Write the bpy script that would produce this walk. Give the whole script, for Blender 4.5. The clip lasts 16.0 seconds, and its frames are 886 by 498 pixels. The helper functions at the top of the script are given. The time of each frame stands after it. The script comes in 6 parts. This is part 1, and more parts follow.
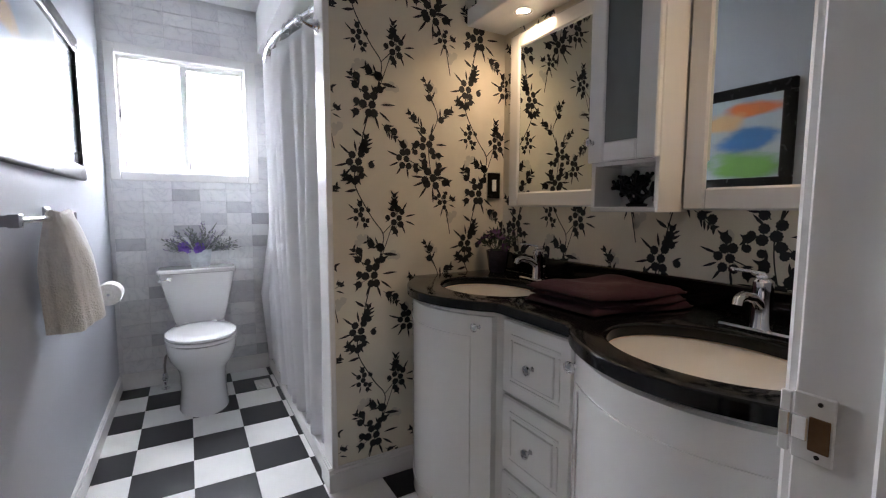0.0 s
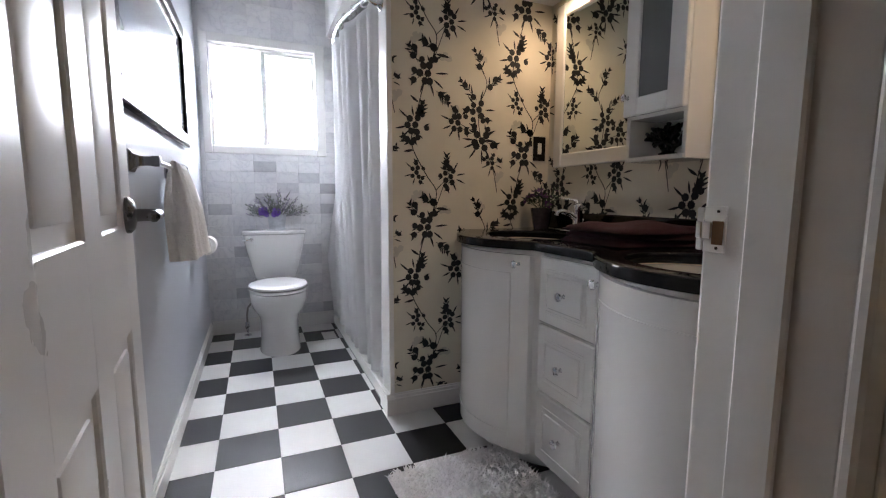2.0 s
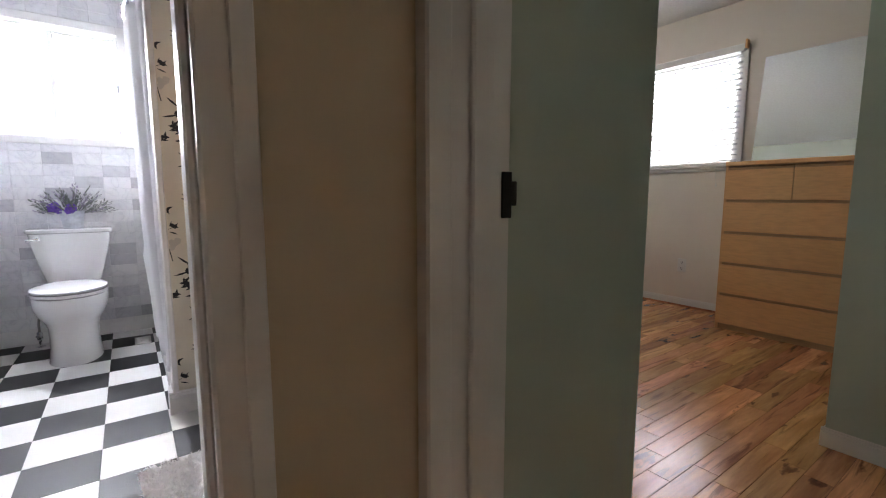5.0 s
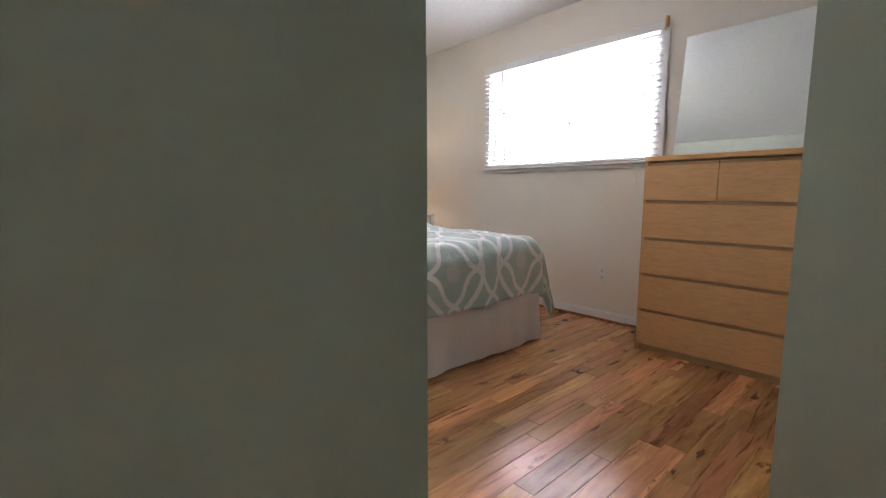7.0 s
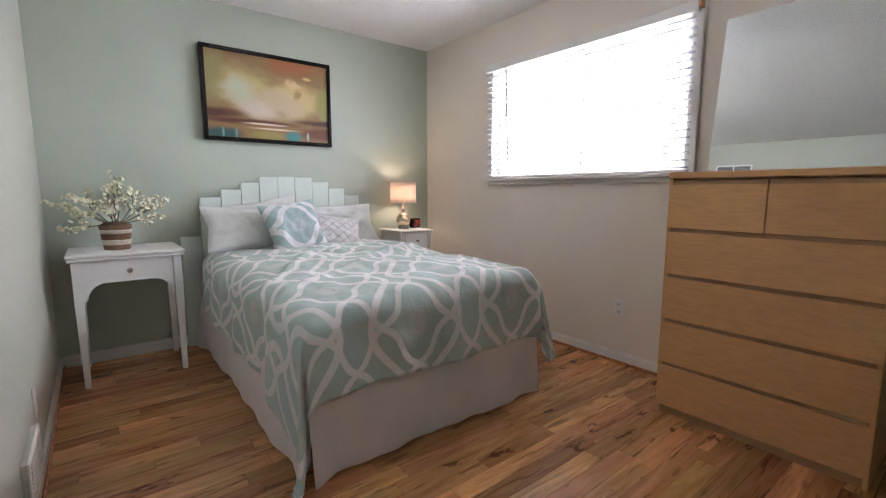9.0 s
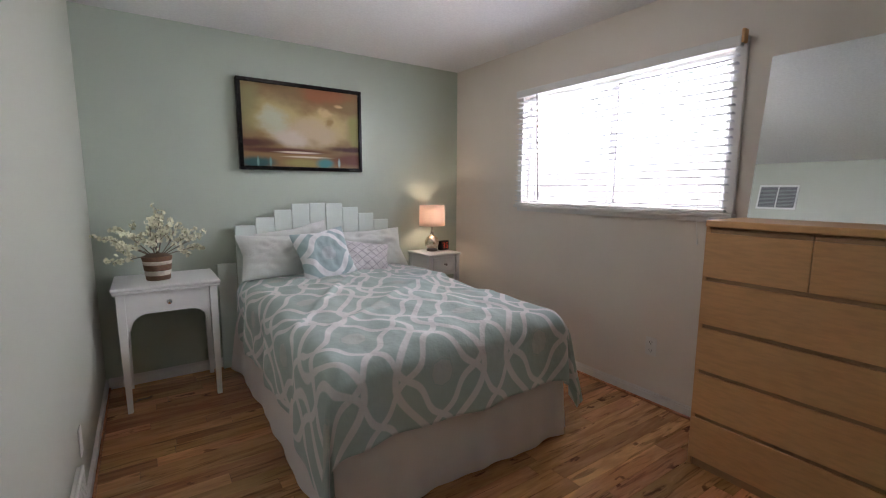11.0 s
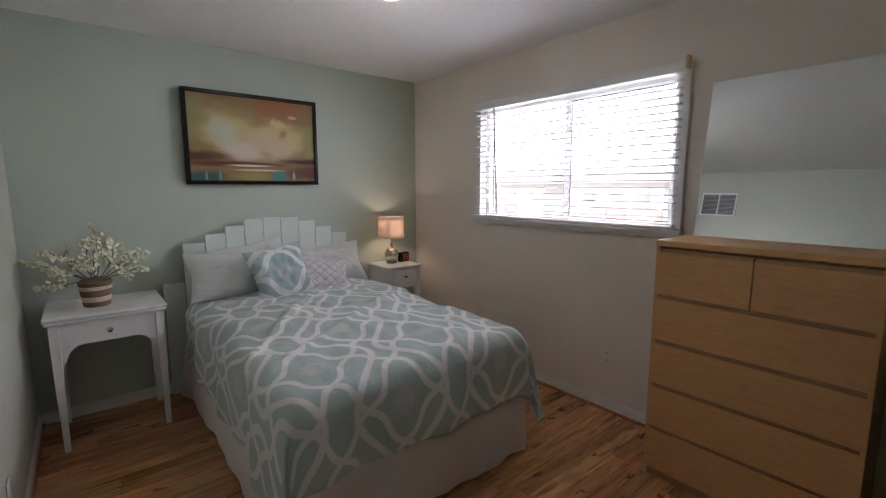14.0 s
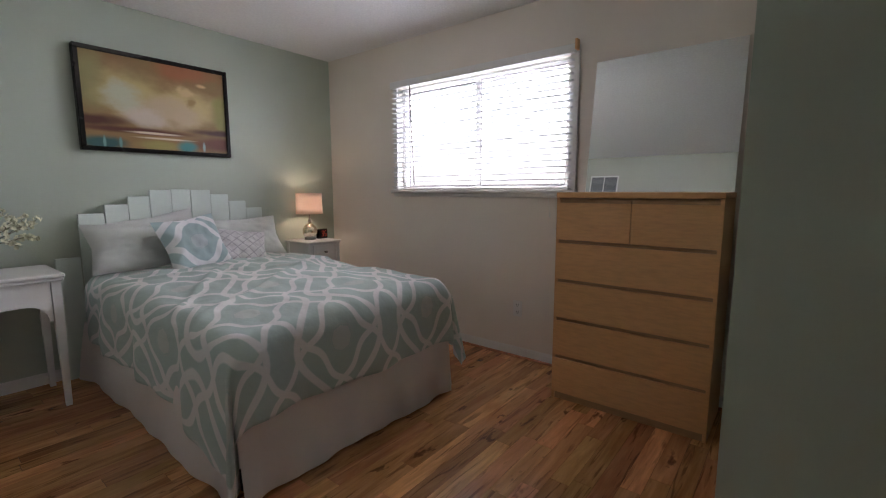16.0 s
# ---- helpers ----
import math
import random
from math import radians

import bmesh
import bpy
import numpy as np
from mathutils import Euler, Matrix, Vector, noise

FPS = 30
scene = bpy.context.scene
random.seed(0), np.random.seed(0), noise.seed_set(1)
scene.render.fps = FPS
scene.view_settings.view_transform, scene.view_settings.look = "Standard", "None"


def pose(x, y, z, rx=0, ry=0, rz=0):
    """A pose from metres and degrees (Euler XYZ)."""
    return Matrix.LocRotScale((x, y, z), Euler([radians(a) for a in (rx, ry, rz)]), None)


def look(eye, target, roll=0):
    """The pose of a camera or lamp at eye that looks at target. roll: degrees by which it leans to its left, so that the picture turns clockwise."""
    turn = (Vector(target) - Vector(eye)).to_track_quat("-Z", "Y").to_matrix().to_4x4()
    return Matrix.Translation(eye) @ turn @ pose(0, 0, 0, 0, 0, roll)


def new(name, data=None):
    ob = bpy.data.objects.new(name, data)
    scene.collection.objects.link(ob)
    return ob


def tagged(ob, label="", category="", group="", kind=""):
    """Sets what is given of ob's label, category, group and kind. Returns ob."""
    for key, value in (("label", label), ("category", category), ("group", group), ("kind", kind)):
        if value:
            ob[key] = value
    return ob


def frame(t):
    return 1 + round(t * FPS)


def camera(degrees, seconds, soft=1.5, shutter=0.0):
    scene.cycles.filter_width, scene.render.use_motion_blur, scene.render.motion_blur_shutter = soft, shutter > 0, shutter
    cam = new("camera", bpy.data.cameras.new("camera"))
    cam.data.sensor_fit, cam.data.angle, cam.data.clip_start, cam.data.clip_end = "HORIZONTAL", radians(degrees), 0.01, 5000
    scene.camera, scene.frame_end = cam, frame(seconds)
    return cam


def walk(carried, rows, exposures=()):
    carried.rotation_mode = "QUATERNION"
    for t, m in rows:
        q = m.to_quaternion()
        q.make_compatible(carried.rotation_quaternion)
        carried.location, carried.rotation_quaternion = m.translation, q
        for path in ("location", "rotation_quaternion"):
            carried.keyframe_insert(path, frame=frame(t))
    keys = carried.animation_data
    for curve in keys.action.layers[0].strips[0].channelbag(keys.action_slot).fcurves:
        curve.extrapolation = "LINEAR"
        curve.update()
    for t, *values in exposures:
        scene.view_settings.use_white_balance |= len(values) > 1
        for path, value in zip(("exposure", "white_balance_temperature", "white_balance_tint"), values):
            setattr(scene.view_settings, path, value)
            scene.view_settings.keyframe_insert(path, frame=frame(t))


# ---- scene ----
cam = camera(90.1, 16.0, soft=1.15)
PATH = [
    (0, (0.576, 0.297, 1.131), (1.569, 2.023, 0.944), 0.1),
    (0.5, (0.559, 0.273, 1.099), (1.517, 2.017, 0.898), 0.2),
    (1, (0.536, 0.226, 1.063), (1.443, 1.995, 0.845), 0.2),
    (1.5, (0.519, 0.168, 1.025), (1.35, 1.972, 0.796), 0.2),
    (2, (0.504, 0.092, 0.998), (1.273, 1.923, 0.761), 0.2),
    (2.5, (0.485, 0.0, 0.978), (1.228, 1.842, 0.74), 0.1),
    (3, (0.491, -0.127, 0.956), (1.232, 1.716, 0.72), 0.2),
    (3.5, (0.558, -0.223, 0.933), (1.314, 1.614, 0.699), 0.2),
    (4, (0.656, -0.264, 0.924), (1.536, 1.517, 0.688), 0.1),
    (4.5, (0.793, -0.259, 0.932), (1.829, 1.435, 0.695), 0.0),
    (5, (0.918, -0.249, 0.961), (2.07, 1.369, 0.723), 0.0),
    (7.5, (1.852, 0.049, 0.991), (3.189, 1.515, 0.74), -0.0),
    (8, (2.017, 0.105, 1.033), (3.347, 1.577, 0.777), -0.2),
    (8.5, (2.117, 0.15, 1.056), (3.415, 1.651, 0.806), -0.0),
    (9, (2.213, 0.163, 1.112), (3.438, 1.722, 0.851), 0.0),
    (9.5, (2.265, 0.158, 1.172), (3.409, 1.777, 0.911), 0.1),
    (12, (2.243, 0.192, 1.411), (3.353, 1.833, 1.14), 0.2),
    (12.5, (2.244, 0.194, 1.433), (3.403, 1.802, 1.164), 0.1),
    (13, (2.262, 0.196, 1.455), (3.465, 1.771, 1.184), -0.1),
    (13.5, (2.262, 0.203, 1.46), (3.499, 1.75, 1.186), -0.1),
    (14, (2.266, 0.205, 1.445), (3.524, 1.735, 1.171), -0.1),
    (14.5, (2.25, 0.203, 1.412), (3.534, 1.713, 1.139), -0.0),
    (15, (2.212, 0.196, 1.368), (3.544, 1.663, 1.099), -0.1),
    (15.5, (2.136, 0.167, 1.294), (3.569, 1.538, 1.031), -0.1),
    (16, (2.055, 0.124, 1.209), (3.603, 1.362, 0.947), -0.1),
]
walk(cam, [(t, look(eye, target, roll)) for t, eye, target, roll in PATH],
     [(0.0, 1.42, 6480, 16), (1.5, 1.48, 6480, 16), (2.5, 1.40, 6480, 16), (3.8, 1.42, 6500, 17), (4.5, 1.62, 6550, 18), (5.0, 2.0, 6600, 18), (7.5, 2.46, 6380, 21), (8.2, 2.38, 6380, 21), (9.0, 2.26, 6380, 21),
      (9.7, 2.18, 6380, 21), (11.8, 1.58, 6450, 21), (12.0, 1.58, 6450, 21), (13.0, 1.44, 6450, 21), (15.0, 1.26, 6450, 21), (16.0, 1.42, 6450, 21)])

# ---- world and lights ----
world = bpy.data.worlds.new("sky")
scene.world = world
world.use_nodes = True
sky = world.node_tree.nodes.new("ShaderNodeTexSky")
sky.sky_type = 'NISHITA'
sky.sun_disc = False
sky.sun_elevation, sky.sun_rotation = radians(39), radians(256)
sky.air_density, sky.dust_density = 0.7, 2.0
world.node_tree.links.new(sky.outputs[0], world.node_tree.nodes["Background"].inputs[0])
world.node_tree.nodes["Background"].inputs[1].default_value = 0.055


def area_lamp(name, eye, target, w, h, watts, colour):
    lamp = bpy.data.lights.new(name, "AREA")
    lamp.shape, lamp.size, lamp.size_y = "RECTANGLE", w, h
    lamp.energy, lamp.color = watts, colour
    ob = new(name, lamp)
    ob.matrix_world = look(eye, target)
    return ob


def bulb(name, at, watts, colour, radius):
    lamp = bpy.data.lights.new(name, "POINT")
    lamp.energy, lamp.color, lamp.shadow_soft_size = watts, colour, radius
    ob = new(name, lamp)
    ob.location = at
    return ob


sun = new("sun", bpy.data.lights.new("sun", "SUN"))
sun.data.energy, sun.data.angle, sun.data.color = 3.0, radians(3), (1, 0.97, 0.92)
sun.matrix_world = look((0, 0, 20), (24, 6, 0))
area_lamp("bath_window_light", (0.59, 4.25, 2.20), (0.62, 2.3, 1.10), 2.2, 1.5, 118.0, (0.90, 0.95, 1.0))
area_lamp("bedroom_window_light", (5.45, 2.25, 2.12), (4.0, 2.20, 1.78), 2.8, 0.90, 42, (0.88, 0.92, 1.0))
bulb("table_lamp_bulb", (4.43, 3.57, 1.09), 0.8, (1.0, 0.80, 0.58), 0.03)
bulb("ceiling_light_bulb", (3.50, 2.10, 2.24), 1.1, (1.0, 0.94, 0.87), 0.10)


def spot(name, at, watts):
    lamp = bpy.data.lights.new(name, "SPOT")
    lamp.energy, lamp.color, lamp.spot_size, lamp.spot_blend, lamp.shadow_soft_size = watts, (1.0, 0.71, 0.43), radians(165), 1.0, 0.03
    ob = new(name, lamp)
    ob.matrix_world = look(at, (at[0] - 0.05, at[1], 0))
    return ob


for y in (1.72, 1.18, 0.62):
    spot("soffit_spot", (1.757, y, 1.893), 3.7)


# ---- materials ----
def mat(name, colour, rough=0.5, metal=0.0, spread=0.06, scale=8.0, bump=0.02, bump_scale=120.0, coat=0.0, island=0.0, spec=0.5, sheen=0.0):
    """A plain surface with two scales of variation: broad tone and fine relief."""
    m = bpy.data.materials.new(name)
    m.use_nodes = True
    n, l = m.node_tree.nodes, m.node_tree.links
    p = n["Principled BSDF"]
    co = n.new("ShaderNodeTexCoord")
    a = n.new("ShaderNodeTexNoise")
    a.inputs["Scale"].default_value, a.inputs["Detail"].default_value = scale, 5
    l.new(co.outputs["Object"], a.inputs["Vector"])
    hsv = n.new("ShaderNodeHueSaturation")
    hsv.inputs["Color"].default_value = (*colour, 1)
    r = n.new("ShaderNodeMapRange")
    r.inputs[1].default_value, r.inputs[2].default_value = 0.25, 0.75
    r.inputs[3].default_value, r.inputs[4].default_value = 1 - spread, 1 + spread
    l.new(a.outputs[0], r.inputs[0])
    value = r.outputs[0]
    if island:
        info = n.new("ShaderNodeObjectInfo")
        q = n.new("ShaderNodeMapRange")
        q.inputs[3].default_value, q.inputs[4].default_value = 1 - island, 1 + island
        l.new(info.outputs["Random"], q.inputs[0])
        mul = n.new("ShaderNodeMath")
        mul.operation = "MULTIPLY"
        l.new(value, mul.inputs[0]), l.new(q.outputs[0], mul.inputs[1])
        value = mul.outputs[0]
    l.new(value, hsv.inputs["Value"])
    l.new(hsv.outputs[0], p.inputs["Base Color"])
    p.inputs["Roughness"].default_value, p.inputs["Metallic"].default_value = rough, metal
    p.inputs["Coat Weight"].default_value, p.inputs["Coat Roughness"].default_value = coat, 0.08
    p.inputs["Specular IOR Level"].default_value = spec
    p.inputs["Sheen Weight"].default_value = sheen
    rr = n.new("ShaderNodeMapRange")
    rr.inputs[3].default_value, rr.inputs[4].default_value = rough * 0.8, min(1, rough * 1.2)
    l.new(a.outputs[0], rr.inputs[0]), l.new(rr.outputs[0], p.inputs["Roughness"])
    if bump:
        b = n.new("ShaderNodeTexNoise")
        b.inputs["Scale"].default_value, b.inputs["Detail"].default_value = bump_scale, 3
        l.new(co.outputs["Object"], b.inputs["Vector"])
        u = n.new("ShaderNodeBump")
        u.inputs["Strength"].default_value, u.inputs["Distance"].default_value = min(1.0, bump * 10), 0.002 + bump * 0.02
        l.new(b.outputs[0], u.inputs["Height"]), l.new(u.outputs[0], p.inputs["Normal"])
    return m


def ramp(n, stops, mode="LINEAR"):
    r = n.new("ShaderNodeValToRGB")
    r.color_ramp.interpolation = mode
    while len(r.color_ramp.elements) < len(stops):
        r.color_ramp.elements.new(0.5)
    for e, (at, c) in zip(r.color_ramp.elements, stops):
        e.position, e.color = at, (*c, 1)
    return r


def node_math(n, l, op, a, b=None):
    m = n.new("ShaderNodeMath")
    m.operation = op
    for i, v in enumerate((a, b)):
        if v is None:
            continue
        if isinstance(v, (int, float)):
            m.inputs[i].default_value = v
        else:
            l.new(v, m.inputs[i])
    return m.outputs[0]


def grain_mat(name, light, dark, axis=0, stretch=12.0, rough=0.35, knots=0.0, island=0.25, coat=0.15, contrast=1.0):
    """Wood: streaks along one axis, broad tone per piece, knots."""
    m = bpy.data.materials.new(name)
    m.use_nodes = True
    n, l = m.node_tree.nodes, m.node_tree.links
    p = n["Principled BSDF"]
    co, info = n.new("ShaderNodeTexCoord"), n.new("ShaderNodeObjectInfo")
    shift = n.new("ShaderNodeVectorMath")
    shift.operation = "ADD"
    seed = n.new("ShaderNodeCombineXYZ")
    off = node_math(n, l, "MULTIPLY", info.outputs["Random"], 37.0)
    for i in range(3):
        l.new(off, seed.inputs[i])
    l.new(co.outputs["Object"], shift.inputs[0]), l.new(seed.outputs[0], shift.inputs[1])
    mp = n.new("ShaderNodeMapping")
    sc = [stretch] * 3
    sc[axis] = 1.0
    mp.inputs["Scale"].default_value = sc
    l.new(shift.outputs[0], mp.inputs["Vector"])
    a = n.new("ShaderNodeTexNoise")
    a.inputs["Scale"].default_value, a.inputs["Detail"].default_value, a.inputs["Distortion"].default_value = 2.2, 8, 0.8
    l.new(mp.outputs[0], a.inputs["Vector"])
    f = n.new("ShaderNodeTexNoise")
    f.inputs["Scale"].default_value, f.inputs["Detail"].default_value = 14.0, 4
    l.new(mp.outputs[0], f.inputs["Vector"])
    mid = tuple((u + v) / 2 for u, v in zip(light, dark))
    r = ramp(n, [(0.5 - 0.22 / contrast, dark), (0.5, mid), (0.5 + 0.16 / contrast, light)])
    l.new(a.outputs[0], r.inputs[0])
    fine = n.new("ShaderNodeMix")
    fine.data_type, fine.blend_type = "RGBA", "MULTIPLY"
    fine.inputs[0].default_value = 0.3
    fr = ramp(n, [(0.3, (0.6, 0.6, 0.6)), (0.6, (1, 1, 1))])
    l.new(f.outputs[0], fr.inputs[0])
    l.new(r.outputs[0], fine.inputs[6]), l.new(fr.outputs[0], fine.inputs[7])
    out = fine.outputs[2]
    if knots:
        ms = n.new("ShaderNodeMapping")
        ss = [26.0] * 3
        ss[axis] = 2.2
        ms.inputs["Scale"].default_value = ss
        l.new(shift.outputs[0], ms.inputs["Vector"])
        st = n.new("ShaderNodeTexNoise")
        st.inputs["Scale"].default_value, st.inputs["Detail"].default_value, st.inputs["Distortion"].default_value = 1.3, 4, 1.2
        l.new(ms.outputs[0], st.inputs["Vector"])
        sr = ramp(n, [(0.565, (0, 0, 0)), (0.68, (0.75, 0.75, 0.75))])
        l.new(st.outputs[0], sr.inputs[0])
        streak = n.new("ShaderNodeMix")
        streak.data_type = "RGBA"
        l.new(sr.outputs[0], streak.inputs[0]), l.new(out, streak.inputs[6])
        streak.inputs[7].default_value = (dark[0] * 0.42, dark[1] * 0.38, dark[2] * 0.36, 1)
        out = streak.outputs[2]
        mk = n.new("ShaderNodeMapping")
        ks = [9.0] * 3
        ks[axis] = 3.6
        mk.inputs["Scale"].default_value = ks
        l.new(shift.outputs[0], mk.inputs["Vector"])
        wob = n.new("ShaderNodeTexNoise")
        wob.inputs["Scale"].default_value = 3.0
        l.new(mk.outputs[0], wob.inputs["Vector"])
        mixv = n.new("ShaderNodeVectorMath")
        mixv.operation = "ADD"
        l.new(mk.outputs[0], mixv.inputs[0]), l.new(wob.outputs[1], mixv.inputs[1])
        v = n.new("ShaderNodeTexVoronoi")
        v.inputs["Scale"].default_value = 0.8
        l.new(mixv.outputs[0], v.inputs["Vector"])
        kr = ramp(n, [(0.0, (1, 1, 1)), (knots, (0.75, 0.75, 0.75)), (knots + 0.06, (0, 0, 0))])
        l.new(v.outputs["Distance"], kr.inputs[0])
        mx = n.new("ShaderNodeMix")
        mx.data_type = "RGBA"
        l.new(kr.outputs[0], mx.inputs[0]), l.new(out, mx.inputs[6])
        mx.inputs[7].default_value = (dark[0] * 0.3, dark[1] * 0.25, dark[2] * 0.25, 1)
        out = mx.outputs[2]
    hsv = n.new("ShaderNodeHueSaturation")
    q = n.new("ShaderNodeMapRange")
    q.inputs[3].default_value, q.inputs[4].default_value = 1 - island, 1 + island
    l.new(info.outputs["Random"], q.inputs[0]), l.new(q.outputs[0], hsv.inputs["Value"])
    hs = n.new("ShaderNodeMapRange")
    hs.inputs[3].default_value, hs.inputs[4].default_value = 0.5 - island * 0.035, 0.5 + island * 0.035
    l.new(node_math(n, l, "FRACT", node_math(n, l, "MULTIPLY", info.outputs["Random"], 7.3)), hs.inputs[0]), l.new(hs.outputs[0], hsv.inputs["Hue"])
    l.new(out, hsv.inputs["Color"]), l.new(hsv.outputs[0], p.inputs["Base Color"])
    p.inputs["Roughness"].default_value, p.inputs["Coat Weight"].default_value, p.inputs["Coat Roughness"].default_value = rough, coat, 0.25
    u = n.new("ShaderNodeBump")
    u.inputs["Strength"].default_value, u.inputs["Distance"].default_value = 0.15, 0.001
    l.new(f.outputs[0], u.inputs["Height"]), l.new(u.outputs[0], p.inputs["Normal"])
    return m


def glow_mat(name, colour, strength):
    m = bpy.data.materials.new(name)
    m.use_nodes = True
    p = m.node_tree.nodes["Principled BSDF"]
    p.inputs["Base Color"].default_value = (*colour, 1)
    p.inputs["Emission Color"].default_value, p.inputs["Emission Strength"].default_value = (*colour, 1), strength
    return m


def cloth_mat(name, colour, through_light, rough=0.9, weave=900.0):
    """Cloth that lets some light through it."""
    m = mat(name, colour, rough, spread=0.03, scale=5, bump=0.03, bump_scale=weave, sheen=0.2)
    n, l = m.node_tree.nodes, m.node_tree.links
    t = n.new("ShaderNodeBsdfTranslucent")
    t.inputs["Color"].default_value = (*colour, 1)
    mx = n.new("ShaderNodeMixShader")
    mx.inputs[0].default_value = through_light
    l.new(n["Principled BSDF"].outputs[0], mx.inputs[1]), l.new(t.outputs[0], mx.inputs[2])
    l.new(mx.outputs[0], n["Material Output"].inputs[0])
    return m


WHITE_TRIM = mat("white_trim_paint", (0.78, 0.77, 0.75), 0.32, spread=0.04, scale=5, bump=0.015, bump_scale=60, coat=0.2)
WHITE_GLOSS = mat("white_lacquer", (0.80, 0.79, 0.76), 0.09, spread=0.02, scale=3, bump=0.004, bump_scale=30, coat=0.5)
WHITE_SATIN = mat("white_furniture_paint", (0.80, 0.80, 0.79), 0.38, spread=0.03, scale=6, bump=0.012, bump_scale=90)
DOOR_PAINT = mat("door_gloss_paint", (0.68, 0.67, 0.66), 0.30, spread=0.03, scale=6, bump=0.006, bump_scale=45, coat=0.1)
BATH_WALL = mat("bath_wall_paint", (0.43, 0.45, 0.49), 0.36, spread=0.03, scale=2.5, bump=0.02, bump_scale=70)
HALL_WALL = mat("hall_wall_paint", (0.60, 0.49, 0.345), 0.6, spread=0.04, scale=2, bump=0.02, bump_scale=90)
CREAM_WALL = mat("cream_wall_paint", (0.80, 0.74, 0.67), 0.6, spread=0.03, scale=2, bump=0.02, bump_scale=90)
PALE_WALL = mat("pale_wall_paint", (0.49, 0.50, 0.425), 0.42, spread=0.03, scale=2, bump=0.02, bump_scale=90)
GREEN_WALL = mat("sage_wall_paint", (0.475, 0.54, 0.46), 0.55, spread=0.03, scale=2, bump=0.02, bump_scale=90)
CEILING = mat("popcorn_ceiling_paint", (0.84, 0.83, 0.82), 0.9, spread=0.06, scale=60, bump=0.16, bump_scale=110)
BATH_CEILING = mat("bath_ceiling_paint", (0.80, 0.80, 0.80), 0.7, spread=0.03, scale=3, bump=0.02)
PAPER = mat("cream_wallpaper", (0.71, 0.66, 0.55), 0.62, spread=0.03, scale=14, bump=0.02, bump_scale=200)
PRINT = mat("black_print", (0.016, 0.017, 0.020), 0.6, spread=0.25, scale=40, bump=0.0)
SHADOW_PRINT = mat("grey_print", (0.56, 0.53, 0.46), 0.62, spread=0.04, scale=20, bump=0.0)
TILE_BLACK = mat("black_vinyl_tile", (0.016, 0.016, 0.018), 0.36, spread=0.25, scale=30, bump=0.03, bump_scale=160, island=0.2, spec=0.35)
TILE_WHITE = mat("white_vinyl_tile", (0.80, 0.80, 0.78), 0.32, spread=0.03, scale=10, bump=0.03, bump_scale=160, island=0.03)
GROUT = mat("grey_grout", (0.45, 0.45, 0.44), 0.9, spread=0.1, scale=40, bump=0.03)
PALE_GROUT = mat("pale_wall_grout", (0.64, 0.64, 0.64), 0.9, spread=0.06, scale=40, bump=0.03)
PORCELAIN = mat("white_porcelain", (0.80, 0.80, 0.79), 0.10, spread=0.01, scale=2, bump=0.0, coat=0.6)
SINK_BONE = mat("bone_ceramic", (0.82, 0.66, 0.51), 0.14, spread=0.02, scale=3, bump=0.0, coat=0.5)
GRANITE = mat("black_granite", (0.006, 0.006, 0.007), 0.10, spread=0.5, scale=160, bump=0.0, coat=0.0, spec=0.35)
CHROME = mat("chrome", (0.80, 0.80, 0.82), 0.10, metal=1.0, spread=0.02, scale=10, bump=0.0)
PEWTER = mat("brushed_pewter", (0.30, 0.29, 0.28), 0.30, metal=1.0, spread=0.08, scale=30, bump=0.01)
BRASS = mat("worn_brass", (0.17, 0.10, 0.055), 0.4, metal=1.0, spread=0.2, scale=40, bump=0.02)
DARK_METAL = mat("dark_strike_metal", (0.035, 0.032, 0.03), 0.4, metal=0.8, spread=0.2, scale=50, bump=0.02)
MIRROR = mat("silvered_mirror", (0.80, 0.85, 0.83), 0.0, metal=1.0, spread=0.0, scale=1, bump=0.0)
FROST = mat("frosted_cabinet_glass", (0.12, 0.135, 0.13), 0.35, spread=0.06, scale=4, bump=0.0, coat=0.3)
BLACK_FRAME = mat("black_picture_frame", (0.008, 0.007, 0.007), 0.26, spread=0.1, scale=30, bump=0.0, spec=0.3)
PLASTIC_WHITE = mat("white_plastic", (0.78, 0.77, 0.74), 0.35, spread=0.02, scale=10, bump=0.0)
BLIND = mat("white_blind_slat", (0.64, 0.64, 0.66), 0.45, spread=0.02, scale=5, bump=0.0)
CURTAIN = cloth_mat("sheer_white_curtain", (0.92, 0.92, 0.93), 0.5, 0.9, 1200)
SKIRT = cloth_mat("pale_bed_skirt", (0.80, 0.75, 0.74), 0.08)
PILLOW = cloth_mat("pale_grey_pillow", (0.70, 0.73, 0.71), 0.06)
MATTRESS = cloth_mat("mattress_ticking", (0.75, 0.75, 0.74), 0.0)
TOWEL = mat("white_terry_towel", (0.88, 0.86, 0.82), 0.95, spread=0.06, scale=60, bump=0.15, bump_scale=170, sheen=0.4)
PLUM = mat("burgundy_terry_towel", (0.032, 0.003, 0.012), 0.95, spread=0.3, scale=60, bump=0.12, bump_scale=320)
RUG = mat("grey_shag_pile", (0.92, 0.91, 0.90), 0.95, spread=0.12, scale=60, bump=0.05, bump_scale=200, sheen=0.3)
MAPLE = grain_mat("maple_veneer", (0.73, 0.405, 0.180), (0.68, 0.365, 0.155), axis=1, stretch=6, rough=0.42, island=0.04, coat=0.1, contrast=0.5)
